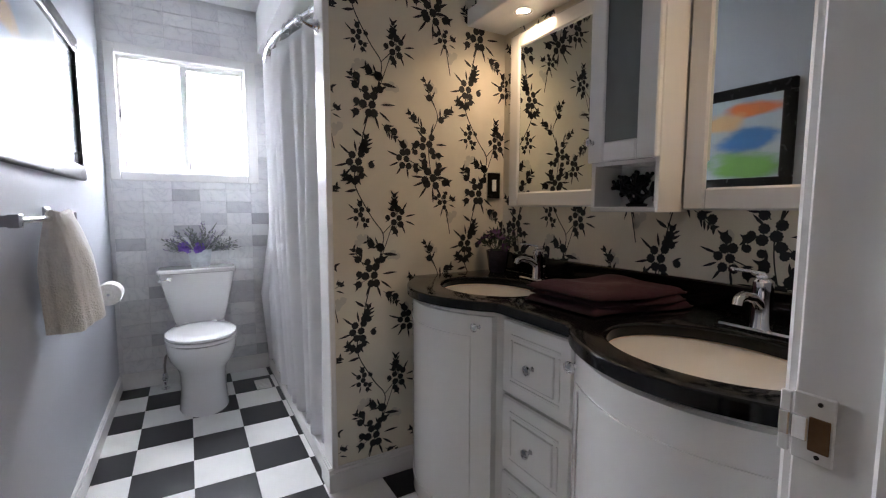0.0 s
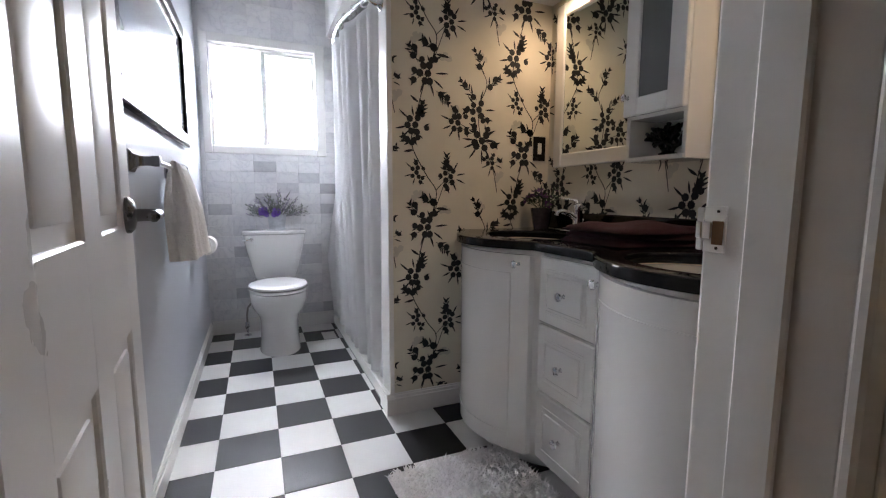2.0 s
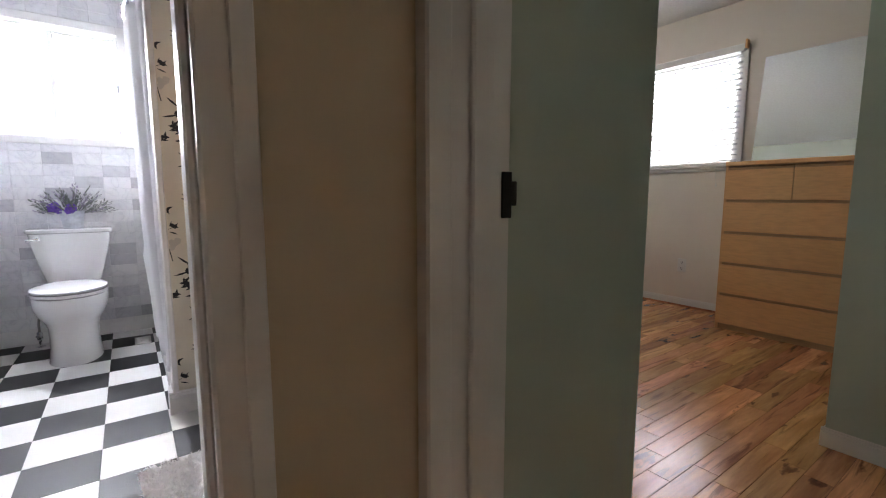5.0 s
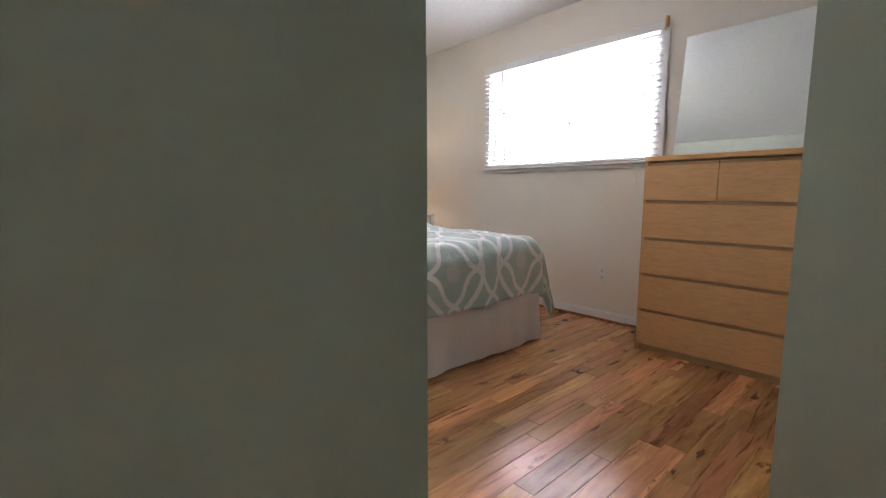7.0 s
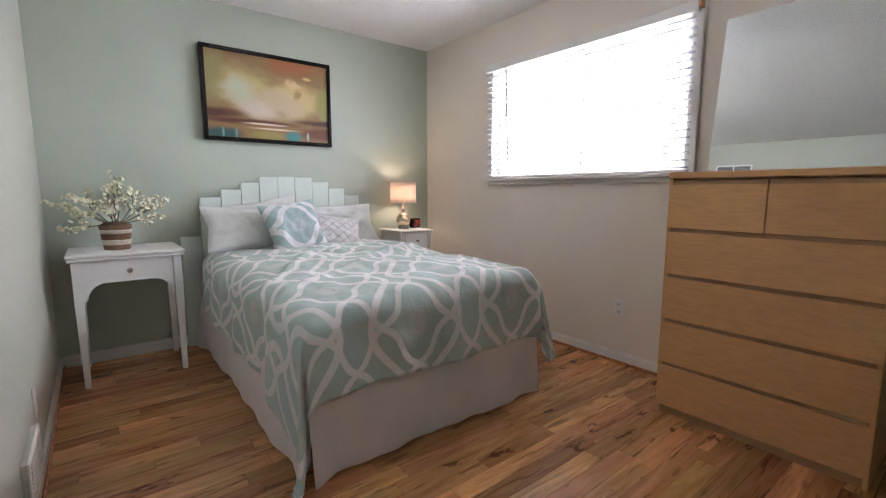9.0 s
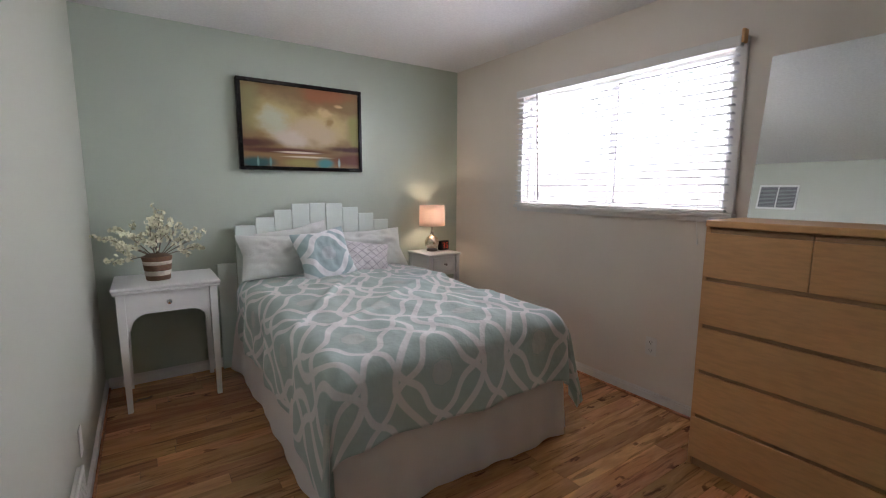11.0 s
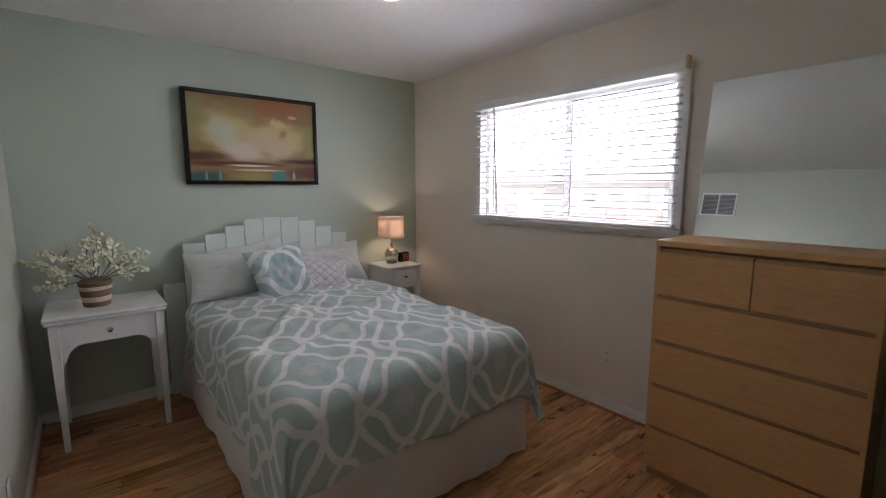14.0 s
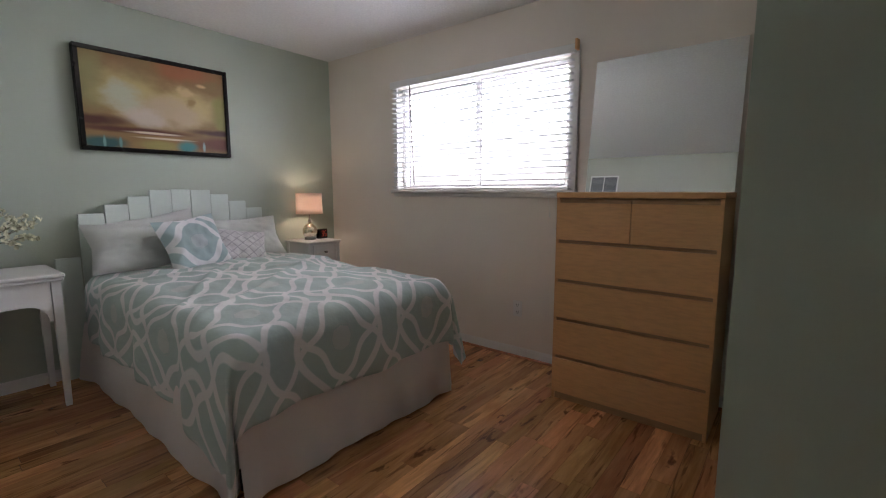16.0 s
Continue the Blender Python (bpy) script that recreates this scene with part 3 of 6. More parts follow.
for y0, y1, kx in ((1.355, 1.915, 1.405), (0.50, 1.06, 1.015)):
    unit = thing("vanity_cabinet", (1.6, (y0 + y1) / 2, 0), "glossy white bow-front vanity cabinet with one door", "cabinet", "vanity units")
    g = Geo()
    ys = [y0 + 0.002 + (y1 - y0 - 0.004) * i / 20 for i in range(21)]
    g.prism([(bow(y) + 0.022, y) for y in ys] + [(1.858, y1 - 0.002), (1.858, y0 + 0.002)], 0.055, 0.812)
    part("body", g, WHITE_GLOSS, unit)
    g = Geo()
    g.prism([(bow(y) + 0.07, y) for y in ys] + [(1.858, y1 - 0.002), (1.858, y0 + 0.002)], 0.0, 0.055)
    part("plinth", g, WHITE_SATIN, unit)
    g = Geo()
    bowed_panel(g, y0 + 0.02, y1 - 0.008, 0.062, 0.795, 0.02)
    door = part("door", g, WHITE_GLOSS, unit)
    g = Geo()
    for a, c, e, f in ((y0 + 0.075, y1 - 0.06, 0.715, 0.728), (y0 + 0.075, y1 - 0.06, 0.115, 0.128)):
        bowed_panel(g, a, c, e, f, 0.004, inset=0.0035)
    for a in (y0 + 0.075, y1 - 0.073):
        bowed_panel(g, a, a + 0.013, 0.128, 0.715, 0.004, n=3, inset=0.0035)
    part("moulding", g, WHITE_GLOSS, door)
    knob_on(door, bow(kx) - 0.001, kx, 0.762)
unit = thing("vanity_chest", (1.6, 1.21, 0), "glossy white vanity unit with three drawers", "drawers", "vanity units")
part("body", box(1.412, 1.858, 1.062, 1.353, 0.055, 0.812), WHITE_GLOSS, unit)
part("plinth", box(1.46, 1.858, 1.062, 1.353, 0, 0.055), WHITE_SATIN, unit)
for z0, z1 in ((0.568, 0.798), (0.322, 0.560), (0.068, 0.314)):
    dr = part("drawer_front", box(1.392, 1.4115, 1.066, 1.349, z0, z1, b=0.005), WHITE_GLOSS, unit)
    m = 0.058
    part("raised_panel", box(1.386, 1.393, 1.066 + m, 1.349 - m, z0 + m, z1 - m, b=0.006), WHITE_GLOSS, dr)
    part("moulding", box(1.389, 1.3922, 1.066 + m - 0.018, 1.349 - m + 0.018, z0 + m - 0.018, z0 + m - 0.010, b=0.001)
         .box(1.389, 1.3922, 1.066 + m - 0.018, 1.349 - m + 0.018, z1 - m + 0.010, z1 - m + 0.018, b=0.001)
         .box(1.389, 1.3922, 1.066 + m - 0.018, 1.066 + m - 0.010, z0 + m, z1 - m, b=0.001).box(1.389, 1.3922, 1.349 - m + 0.010, 1.349 - m + 0.018, z0 + m, z1 - m, b=0.001), WHITE_GLOSS, dr)
    knob_on(dr, 1.386, 1.2075, (z0 + z1) / 2)

SINKS = ((1.535, 1.61), (1.482, 0.785))
SRX, SRY = 0.172, 0.215


def worktop():
    t = bmesh.new()
    ys = [0.455 + (1.962 - 0.455) * i / 90 for i in range(91)]
    outer = [(min(1.40, bow(y) - 0.022), y) for y in ys] + [(1.8585, 1.962), (1.8585, 0.455)]
    loops = [outer] + [[(cx + SRX * math.cos(a), cy + SRY * math.sin(a)) for a in (2 * math.pi * k / 48 for k in range(48))] for cx, cy in SINKS]
    edges = []
    for loop in loops:
        vs = [t.verts.new((x, y, 0.815)) for x, y in loop]
        edges += [t.edges.new((vs[i], vs[(i + 1) % len(vs)])) for i in range(len(vs))]
    bmesh.ops.triangle_fill(t, use_beauty=True, edges=edges)
    geom = bmesh.ops.extrude_face_region(t, geom=t.faces[:])
    bmesh.ops.translate(t, verts=[e for e in geom["geom"] if isinstance(e, bmesh.types.BMVert)], vec=(0, 0, 0.030))
    bmesh.ops.recalc_face_normals(t, faces=t.faces[:])
    sharp = [e for e in t.edges if len(e.link_faces) == 2 and e.calc_face_angle(0) > 1.2 and all(v.co.z > 0.84 for v in e.verts)]
    bmesh.ops.bevel(t, geom=sharp, offset=0.007, segments=3, affect="EDGES", profile=0.6)
    me = bpy.data.meshes.new("worktop")
    t.to_mesh(me)
    t.free()
    me.materials.append(GRANITE)
    me.shade_smooth()
    me.set_sharp_from_angle(angle=radians(40))
    return me


top = thing("worktop", (1.6, 1.21, 0.815), "polished black granite vanity worktop with bowed front", "worktop")
slab = new("slab", worktop())
slab.parent, slab.matrix_parent_inverse = top, Matrix.Translation(-top.location)
part("backsplash", box(1.838, 1.8585, 0.455, 1.962, 0.8455, 0.925, b=0.004), GRANITE, top)
part("edge_strip", bowed_panel(Geo(), 0.50, 1.915, 0.8125, 0.8148, 0.02, n=70, inset=0.008), WHITE_SATIN, top)

for cx, cy in SINKS:
    g = Geo()
    prof = [(0.10, -0.135), (0.55, -0.128), (0.80, -0.095), (0.93, -0.045), (1.0, -0.002), (1.02, 0.0), (1.03, -0.012), (0.97, -0.06), (0.84, -0.11), (0.58, -0.142), (0.10, -0.150)]
    g.lathe([(r * SRY, z) for r, z in prof[:6]][::1] + [(r * SRY, z) for r, z in prof[6:]], at=(cx, cy, 0.8145), n=48, sx=SRX / SRY)
    sink = thing("sink_basin", (cx, cy, 0.68), "oval bone-coloured ceramic undermount sink basin", "sink", "vanity sinks")
    part("bowl", g, SINK_BONE, sink)
    part("drain", Geo().lathe([(0.022, 0), (0.022, 0.003), (0.015, 0.004), (0.002, 0.004)], at=(cx, cy, 0.681), n=20), CHROME, sink, "chrome drain")


def faucet(x, y, z):
    f = thing("faucet", (x, y, z), "single-lever chrome basin faucet", "faucet", "vanity faucets")
    g = Geo().box(x - 0.026, x + 0.026, y - 0.085, y + 0.085, z, z + 0.010, b=0.004)
    part("base_plate", g, CHROME, f)
    part("body", Geo().lathe([(0.024, 0.010), (0.021, 0.03), (0.019, 0.085), (0.021, 0.095), (0.021, 0.118), (0.015, 0.124), (0.001, 0.126)], at=(x, y, z), n=20), CHROME, f)
    pts = [(x - 0.01, y, z + 0.062), (x - 0.045, y, z + 0.084), (x - 0.085, y, z + 0.092), (x - 0.104, y, z + 0.086), (x - 0.107, y, z + 0.074)]
    part("spout", Geo().tube(pts, [0.013, 0.012, 0.011, 0.011, 0.011], 12), CHROME, f)
    part("lever", Geo().box(-0.016, 0.016, -0.013, 0.013, 0.0, 0.012, b=0.004, m=Matrix.Translation((x, y, z + 0.124)))
         .box(-0.075, 0.0, -0.008, 0.008, 0.0, 0.008, b=0.003, m=Matrix.Translation((x, y, z + 0.132)) @ Matrix.Rotation(radians(-35), 4, "Z") @ Matrix.Rotation(radians(8), 4, "Y")), CHROME, f)
    part("pop_up_rod", Geo().tube([(x + 0.03, y, z), (x + 0.03, y, z + 0.05)], 0.003, 8).ball((x + 0.03, y, z + 0.053), 0.006, 6), CHROME, f)


faucet(1.755, 1.60, 0.8455)
faucet(1.715, 0.80, 0.8455)

# folded burgundy towel
hand = thing("hand_towel", (1.64, 1.19, 0.846), "folded burgundy terry hand towel on the black worktop", "towel")
for k, (a, h) in enumerate(((0.0, 0.0), (0.03, 0.019), (0.015, 0.038))):
    def fold(u, v, k=k, a=a, h=h):
        y = 1.05 + 0.27 * v + 0.012 * math.sin(6 * u + k) - 0.05 * (u - 0.5)
        x = 1.475 + a + (0.345 - 1.6 * a) * u
        edge = min(u, 1 - u, v, 1 - v)
        z = 0.8475 + h + 0.021 * min(1, edge * 6) ** 0.5 + 0.007 * math.sin(9 * u + 2 * k) * math.sin(7 * v) * min(1, edge * 6)
        return (x, y, max(0.847 + h * 0.6, z))
    thick(part("fold", Geo().sheet(fold, 26, 22), PLUM, hand, angle=60), 0.006, 1.0)


def flower_pot(x, y, z, s, n, pot_mat, leaf_mat, bloom_mat, label):
    p = thing("flower_pot", (x, y, z), label, "plant")
    part("pot", Geo().lathe([(0.030 * s, 0), (0.036 * s, 0.02 * s), (0.044 * s, 0.075 * s), (0.046 * s, 0.085 * s), (0.041 * s, 0.085 * s), (0.036 * s, 0.06 * s)], at=(x, y, z), n=20), pot_mat, p)
    rnd = random.Random(5)
    g, b = Geo(), Geo()
    for k in range(n):
        a, e = rnd.uniform(0, 6.283), rnd.uniform(0.3, 1.3)
        d = Vector((math.cos(a) * math.cos(e), math.sin(a) * math.cos(e), math.sin(e)))
        tip = Vector((x, y, z + 0.08 * s)) + d * rnd.uniform(0.05, 0.095) * s
        g.tube([(x, y, z + 0.07 * s), tuple(tip)], [0.0012, 0.0006], 4)
        for q in range(3):
            leaf(g, tip - d * 0.015 * q * s, d, 0.028 * s, 0.011 * s, rnd)
        if k % 2 == 0:
            blossom(b, tip, d, 0.019 * s, rnd)
    part("leaves", g, leaf_mat, p)
    part("blossoms", b, bloom_mat, p)
    return p


def leaf(g, at, d, length, width, rnd):
    """One pointed leaf with a folded midrib."""
    side = Vector((rnd.uniform(-1, 1), rnd.uniform(-1, 1), rnd.uniform(-1, 1)))
    way = (d + side * 0.9).normalized()
    across = way.cross(Vector((rnd.uniform(-1, 1), rnd.uniform(-1, 1), 1.2))).normalized()
    up = way.cross(across) * width * 0.25
    at = Vector(at)
    pts = [at, at + way * length * 0.45 + across * width / 2 + up, at + way * length, at + way * length * 0.45 - across * width / 2 + up, at + way * length * 0.5]
    g.add(pts, [(0, 1, 4), (1, 2, 4), (2, 3, 4), (3, 0, 4)])


def blossom(g, at, d, r, rnd, petals=5):
    a0 = rnd.uniform(0, 6.28)
    s = d.orthogonal().normalized()
    t = d.cross(s)
    at = Vector(at)
    for k in range(petals):
        a = a0 + 2 * math.pi * k / petals
        out = s * math.cos(a) + t * math.sin(a)
        w = (s * -math.sin(a) + t * math.cos(a)) * r * 0.42
        g.add([at, at + out * r * 0.6 + w + d * r * 0.25, at + out * r + d * r * 0.35, at + out * r * 0.6 - w + d * r * 0.25], [(0, 1, 2), (0, 2, 3)])


DARK_VASE = mat("dark_glass_vase", (0.05, 0.04, 0.06), 0.15, spread=0.3, scale=60, bump=0.0, coat=0.4)
DARK_LEAF = mat("dark_leaf", (0.03, 0.045, 0.03), 0.6, spread=0.3, scale=60)
DEEP_PURPLE = mat("deep_purple_petal", (0.07, 0.02, 0.09), 0.7, spread=0.3, scale=80)
LILAC = mat("violet_petal", (0.16, 0.08, 0.42), 0.7, spread=0.3, scale=80)
GREY_LEAF = mat("grey_green_leaf", (0.16, 0.18, 0.16), 0.8, spread=0.3, scale=80)
flower_pot(1.765, 1.875, 0.8455, 1.15, 26, DARK_VASE, DARK_LEAF, DEEP_PURPLE, "dark glass vase of purple flowers on the worktop")

# ---- bathroom: wall cabinets ----
def mirror_panel(name, y0, y1, z0, z1):
    c = thing(name, (1.845, (y0 + y1) / 2, z0), "mirror with a wide white wooden frame", "mirror", "vanity mirrors")
    w = 0.062
    part("frame", box(1.826, 1.8595, y0, y0 + w, z0, z1, b=0.006).box(1.826, 1.8595, y1 - w, y1, z0, z1, b=0.006).box(1.826, 1.8595, y0 + w, y1 - w, z0, z0 + w, b=0.006)
         .box(1.826, 1.8595, y0 + w, y1 - w, z1 - w, z1, b=0.006), WHITE_GLOSS, c)
    part("glass", box(1.834, 1.84, y0 + w - 0.003, y1 - w + 0.003, z0 + w - 0.003, z1 - w + 0.003), MIRROR, c)


mirror_panel("wall_mirror", 1.324, 1.885, 1.135, 1.868)
mirror_panel("wall_mirror", 0.52, 1.074, 1.125, 1.868)
c = thing("wall_cabinet", (1.78, 1.2, 1.12), "tall white wall cabinet with frosted glass door and open niche", "cabinet")
for y in (1.078, 1.304):
    part("side_panel", box(1.722, 1.8595, y, y + 0.016, 1.118, 1.902, b=0.002), WHITE_GLOSS, c)
for z in (1.118, 1.261, 1.886):
    part("shelf", box(1.722, 1.8595, 1.0942, 1.3038, z, z + 0.016, b=0.002), WHITE_GLOSS, c)
part("back_panel", box(1.85, 1.8595, 1.0942, 1.3038, 1.1342, 1.886), WHITE_GLOSS, c)
door = part("door", box(1.70, 1.7215, 1.078, 1.142, 1.272, 1.902, b=0.004).box(1.70, 1.7215, 1.260, 1.320, 1.272, 1.902, b=0.004).box(1.70, 1.7215, 1.142, 1.260, 1.272, 1.332, b=0.004)
            .box(1.70, 1.7215, 1.142, 1.260, 1.842, 1.902, b=0.004), WHITE_GLOSS, c)
part("glass_pane", box(1.708, 1.714, 1.14, 1.262, 1.33, 1.844), FROST, door, "grey frosted glass pane")
knob_on(door, 1.70, 1.300, 1.335, r=0.014)
part("niche_rim", box(1.716, 1.7218, 1.082, 1.316, 1.119, 1.132, b=0.002), WHITE_GLOSS, c)
g, rnd = Geo(), random.Random(8)


def coral(g, at, d, r, depth):
    tip = at + d * rnd.uniform(0.016, 0.028)
    g.tube([tuple(at), tuple(tip)], [r, r * 0.85], 6)
    g.ball(tuple(tip), r, 4)
    if depth:
        for k in range(3):
            coral(g, tip, (d + Vector((rnd.uniform(-0.6, 0.6), rnd.uniform(-1.1, 1.1), rnd.uniform(-0.5, 0.7)))).normalized(), r * 0.88, depth - 1)


g.lathe([(0.03, 0), (0.032, 0.008), (0.012, 0.016), (0.008, 0.02)], at=(1.78, 1.19, 1.1345), n=16)
for k in range(3):
    coral(g, Vector((1.78, 1.19 + 0.012 * (k - 1), 1.148)), Vector((0, 0.6 * (k - 1), 0.8)).normalized(), 0.009, 3)
for i, (x, y, z) in enumerate(g.v):
    g.v[i] = (min(max(x, 1.735), 1.845), min(max(y, 1.099), 1.30), min(z, 1.257))
solid("coral_ornament", g, BLACK_FRAME, "black branching coral ornament in the cabinet niche", "ornament")
s = thing("light_soffit", (1.75, 1.2, 1.905), "white light valance with recessed warm spotlights", "light")
part("box", box(1.652, 1.8595, 0.455, 1.9645, 1.905, 1.975, b=0.004).box(1.70, 1.8595, 0.455, 1.9645, 1.975, 2.03, b=0.004), WHITE_SATIN, s)
SPOT_GLOW = glow_mat("spot_lens_glow", (1.0, 0.80, 0.55), 9.0)
for y in (1.72, 1.18, 0.62):
    sp = part("spotlight", Geo().lathe([(0.036, -0.004), (0.036, 0.0), (0.026, 0.0), (0.027, -0.004), (0.036, -0.004)], at=(1.757, y, 1.9049), n=24, cap=False), CHROME, s, "chrome trim ring")
    part("lens", Geo().lathe([(0.0255, -0.002), (0.0255, 0.0)], at=(1.757, y, 1.9046), n=20), SPOT_GLOW, sp, "glowing spotlight lens")

# outlet plate on the papered partition
o = thing("wall_outlet", (1.80, 1.96, 1.23), "black and cream patterned outlet plate on the wallpaper", "outlet")
part("plate", box(1.765, 1.838, 1.9585, 1.9645, 1.172, 1.290, b=0.003), BLACK_FRAME, o)
part("rim", box(1.761, 1.842, 1.9605, 1.9647, 1.168, 1.294, b=0.002), SHADOW_PRINT, o)
part("switch", box(1.790, 1.813, 1.9545, 1.9585, 1.205, 1.258, b=0.002), PLASTIC_WHITE, o, "cream rocker switch")

# ---- bathroom: toilet ----
t = thing("toilet", (0.613, 3.15, 0), "white porcelain two-piece toilet with closed lid", "toilet")
CX = 0.613


def oval_stack(levels, n=36, power=2.3):
    """Rings of rounded ovals: z, centre y, half width, half depth."""
    g = Geo()
    vs = []
    for z, cy, rx, ry in levels:
        for k in range(n):
            a = 2 * math.pi * k / n
            c, q = math.cos(a), math.sin(a)
            vs.append((CX + rx * math.copysign(abs(c) ** (2 / power), c), cy + ry * math.copysign(abs(q) ** (2 / power), q), z))
    fs = [(j * n + i, j * n + (i + 1) % n, (j + 1) * n + (i + 1) % n, (j + 1) * n + i) for j in range(len(levels) - 1) for i in range(n)]
    fs += [tuple(range(n))[::-1], tuple((len(levels) - 1) * n + i for i in range(n))]
    return g.add(vs, fs)


part("bowl", oval_stack([(0.0, 3.16, 0.128, 0.222), (0.012, 3.16, 0.126, 0.22), (0.10, 3.165, 0.118, 0.21), (0.20, 3.165, 0.120, 0.215), (0.245, 3.16, 0.135, 0.225), (0.29, 3.14, 0.163, 0.245), (0.34, 3.13, 0.176, 0.255), (0.385, 3.13, 0.178, 0.255), (0.395, 3.13, 0.172, 0.25)]), PORCELAIN, t)
part("back_deck", box(CX - 0.145, CX + 0.145, 3.30, 3.56, 0.26, 0.412, b=0.03), PORCELAIN, t)
part("seat", oval_stack([(0.398, 3.095, 0.172, 0.212), (0.402, 3.095, 0.180, 0.22), (0.414, 3.095, 0.180, 0.22), (0.418, 3.095, 0.176, 0.216)], power=2.1), PORCELAIN, t)
part("lid", oval_stack([(0.421, 3.095, 0.170, 0.210), (0.424, 3.095, 0.177, 0.218), (0.436, 3.095, 0.178, 0.219), (0.444, 3.095, 0.166, 0.206), (0.447, 3.095, 0.12, 0.15)], power=2.1), PORCELAIN, t)
for x in (CX - 0.09, CX + 0.06):
    part("hinge", box(x, x + 0.03, 3.305, 3.335, 0.415, 0.44, b=0.006), PLASTIC_WHITE, t)
part("tank", oval_stack([(0.415, 3.475, 0.128, 0.080), (0.425, 3.475, 0.138, 0.086), (0.50, 3.47, 0.158, 0.090), (0.60, 3.467, 0.182, 0.093), (0.68, 3.465, 0.199, 0.095), (0.728, 3.465, 0.203, 0.096)], power=7), PORCELAIN, t)
part("tank_lid", oval_stack([(0.729, 3.462, 0.203, 0.098), (0.733, 3.462, 0.214, 0.106), (0.750, 3.462, 0.215, 0.107), (0.757, 3.462, 0.208, 0.101)], power=8), PORCELAIN, t)
part("flush_lever", Geo().lathe([(0.013, 0), (0.013, 0.012), (0.008, 0.016), (0.001, 0.017)], n=16, m=Matrix.Translation((CX - 0.152, 3.373, 0.700)) @ Matrix.Rotation(radians(90), 4, "X"))
     .tube([(CX - 0.152, 3.352, 0.700), (CX - 0.175, 3.350, 0.697), (CX - 0.205, 3.352, 0.693)], [0.005, 0.006, 0.007], 10), CHROME, t, "chrome flush lever")
s = thing("supply_valve", (0.41, 3.45, 0), "braided water supply hose with shut-off valve", "valve")
part("hose", Geo().tube([(0.47, 3.47, 0.26), (0.44, 3.48, 0.235), (0.415, 3.48, 0.20), (0.408, 3.48, 0.15), (0.408, 3.48, 0.10)], 0.007, 8), PEWTER, s)
part("valve", Geo().lathe([(0.012, 0.045), (0.016, 0.06), (0.016, 0.09), (0.010, 0.10)], at=(0.408, 3.48, 0), n=14).ball((0.408, 3.455, 0.075), 0.014, 6, s=(1.3, 0.8, 0.8)), CHROME, s)
part("pipe", Geo().tube([(0.408, 3.48, 0.0), (0.408, 3.48, 0.05)], 0.008, 10).lathe([(0.026, 0), (0.024, 0.006), (0.009, 0.010)], at=(0.408, 3.48, 0), n=18), CHROME, s)

# lavender in a glass box on the tank
GLASS_POT = mat("clear_grey_glass", (0.60, 0.64, 0.66), 0.08, spread=0.25, scale=30, bump=0.0, coat=0.6)
p = thing("lavender_pot", (0.63, 3.46, 0.757), "square glass pot of violet lavender on the toilet tank", "plant")
n4 = [(-1, -1), (1, -1), (1, 1), (-1, 1)]
vs = [(0.632 + a * 0.050, 3.462 + b * 0.040, 0.7575) for a, b in n4] + [(0.632 + a * 0.064, 3.462 + b * 0.05, 0.868) for a, b in n4] + [(0.632 + a * 0.059, 3.462 + b * 0.045, 0.868) for a, b in n4] + [(0.632 + a * 0.055, 3.462 + b * 0.043, 0.84) for a, b in n4]
part("pot", Geo().add(vs, [(3, 2, 1, 0)] + [(k * 4 + i, k * 4 + (i + 1) % 4, k * 4 + 4 + (i + 1) % 4, k * 4 + 4 + i) for k in range(3) for i in range(4)] + [(12, 13, 14, 15)]), GLASS_POT, p)
rnd = random.Random(21)
gl, gb, gp = Geo(), Geo(), Geo()
for k in range(72):
    a, e = rnd.uniform(0, 6.28), rnd.uniform(0.12, 1.45)
    d = Vector((math.cos(a) * math.cos(e) * 1.25, math.sin(a) * math.cos(e) * 0.55, math.sin(e))).normalized()
    base = Vector((0.632 + d.x * 0.04, 3.462 + d.y * 0.03, 0.845))
    L = rnd.uniform(0.11, 0.20)
    tip = base + d * L
    gl.tube([tuple(base), tuple(base + d * L * 0.6 + Vector((0, 0, 0.006))), tuple(tip)], [0.0016, 0.0012, 0.0008], 4)
    for q in range(9):
        w = 0.35 + 0.65 * q / 9
        leaf(gl if k % 3 else gp, base + d * L * w, d, 0.028 if k % 3 else 0.022, 0.0095, rnd)
for x, z in ((0.540, 0.885), (0.560, 0.875), (0.548, 0.900), (0.632, 0.885), (0.645, 0.872), (0.62, 0.868)):
    for k in range(6):
        blossom(gb, (x + rnd.uniform(-0.012, 0.012), 3.42 + rnd.uniform(-0.015, 0.01), z + rnd.uniform(-0.012, 0.012)), Vector((rnd.uniform(-0.6, 0.6), -1, rnd.uniform(-0.3, 0.8))).normalized(), 0.020, rnd)
part("stems", gl, GREY_LEAF, p)
part("lavender", gp, mat("dusty_lavender", (0.30, 0.26, 0.36), 0.8, spread=0.3, scale=80), p)["kind"] = "stuff"
part("blossoms", gb, LILAC, p, "violet blossoms")

# ---- bathroom: shower ----
def rod_x(y):
    return 1.135 - 0.155 * math.sin(math.pi * (y - 2.076) / 1.508)


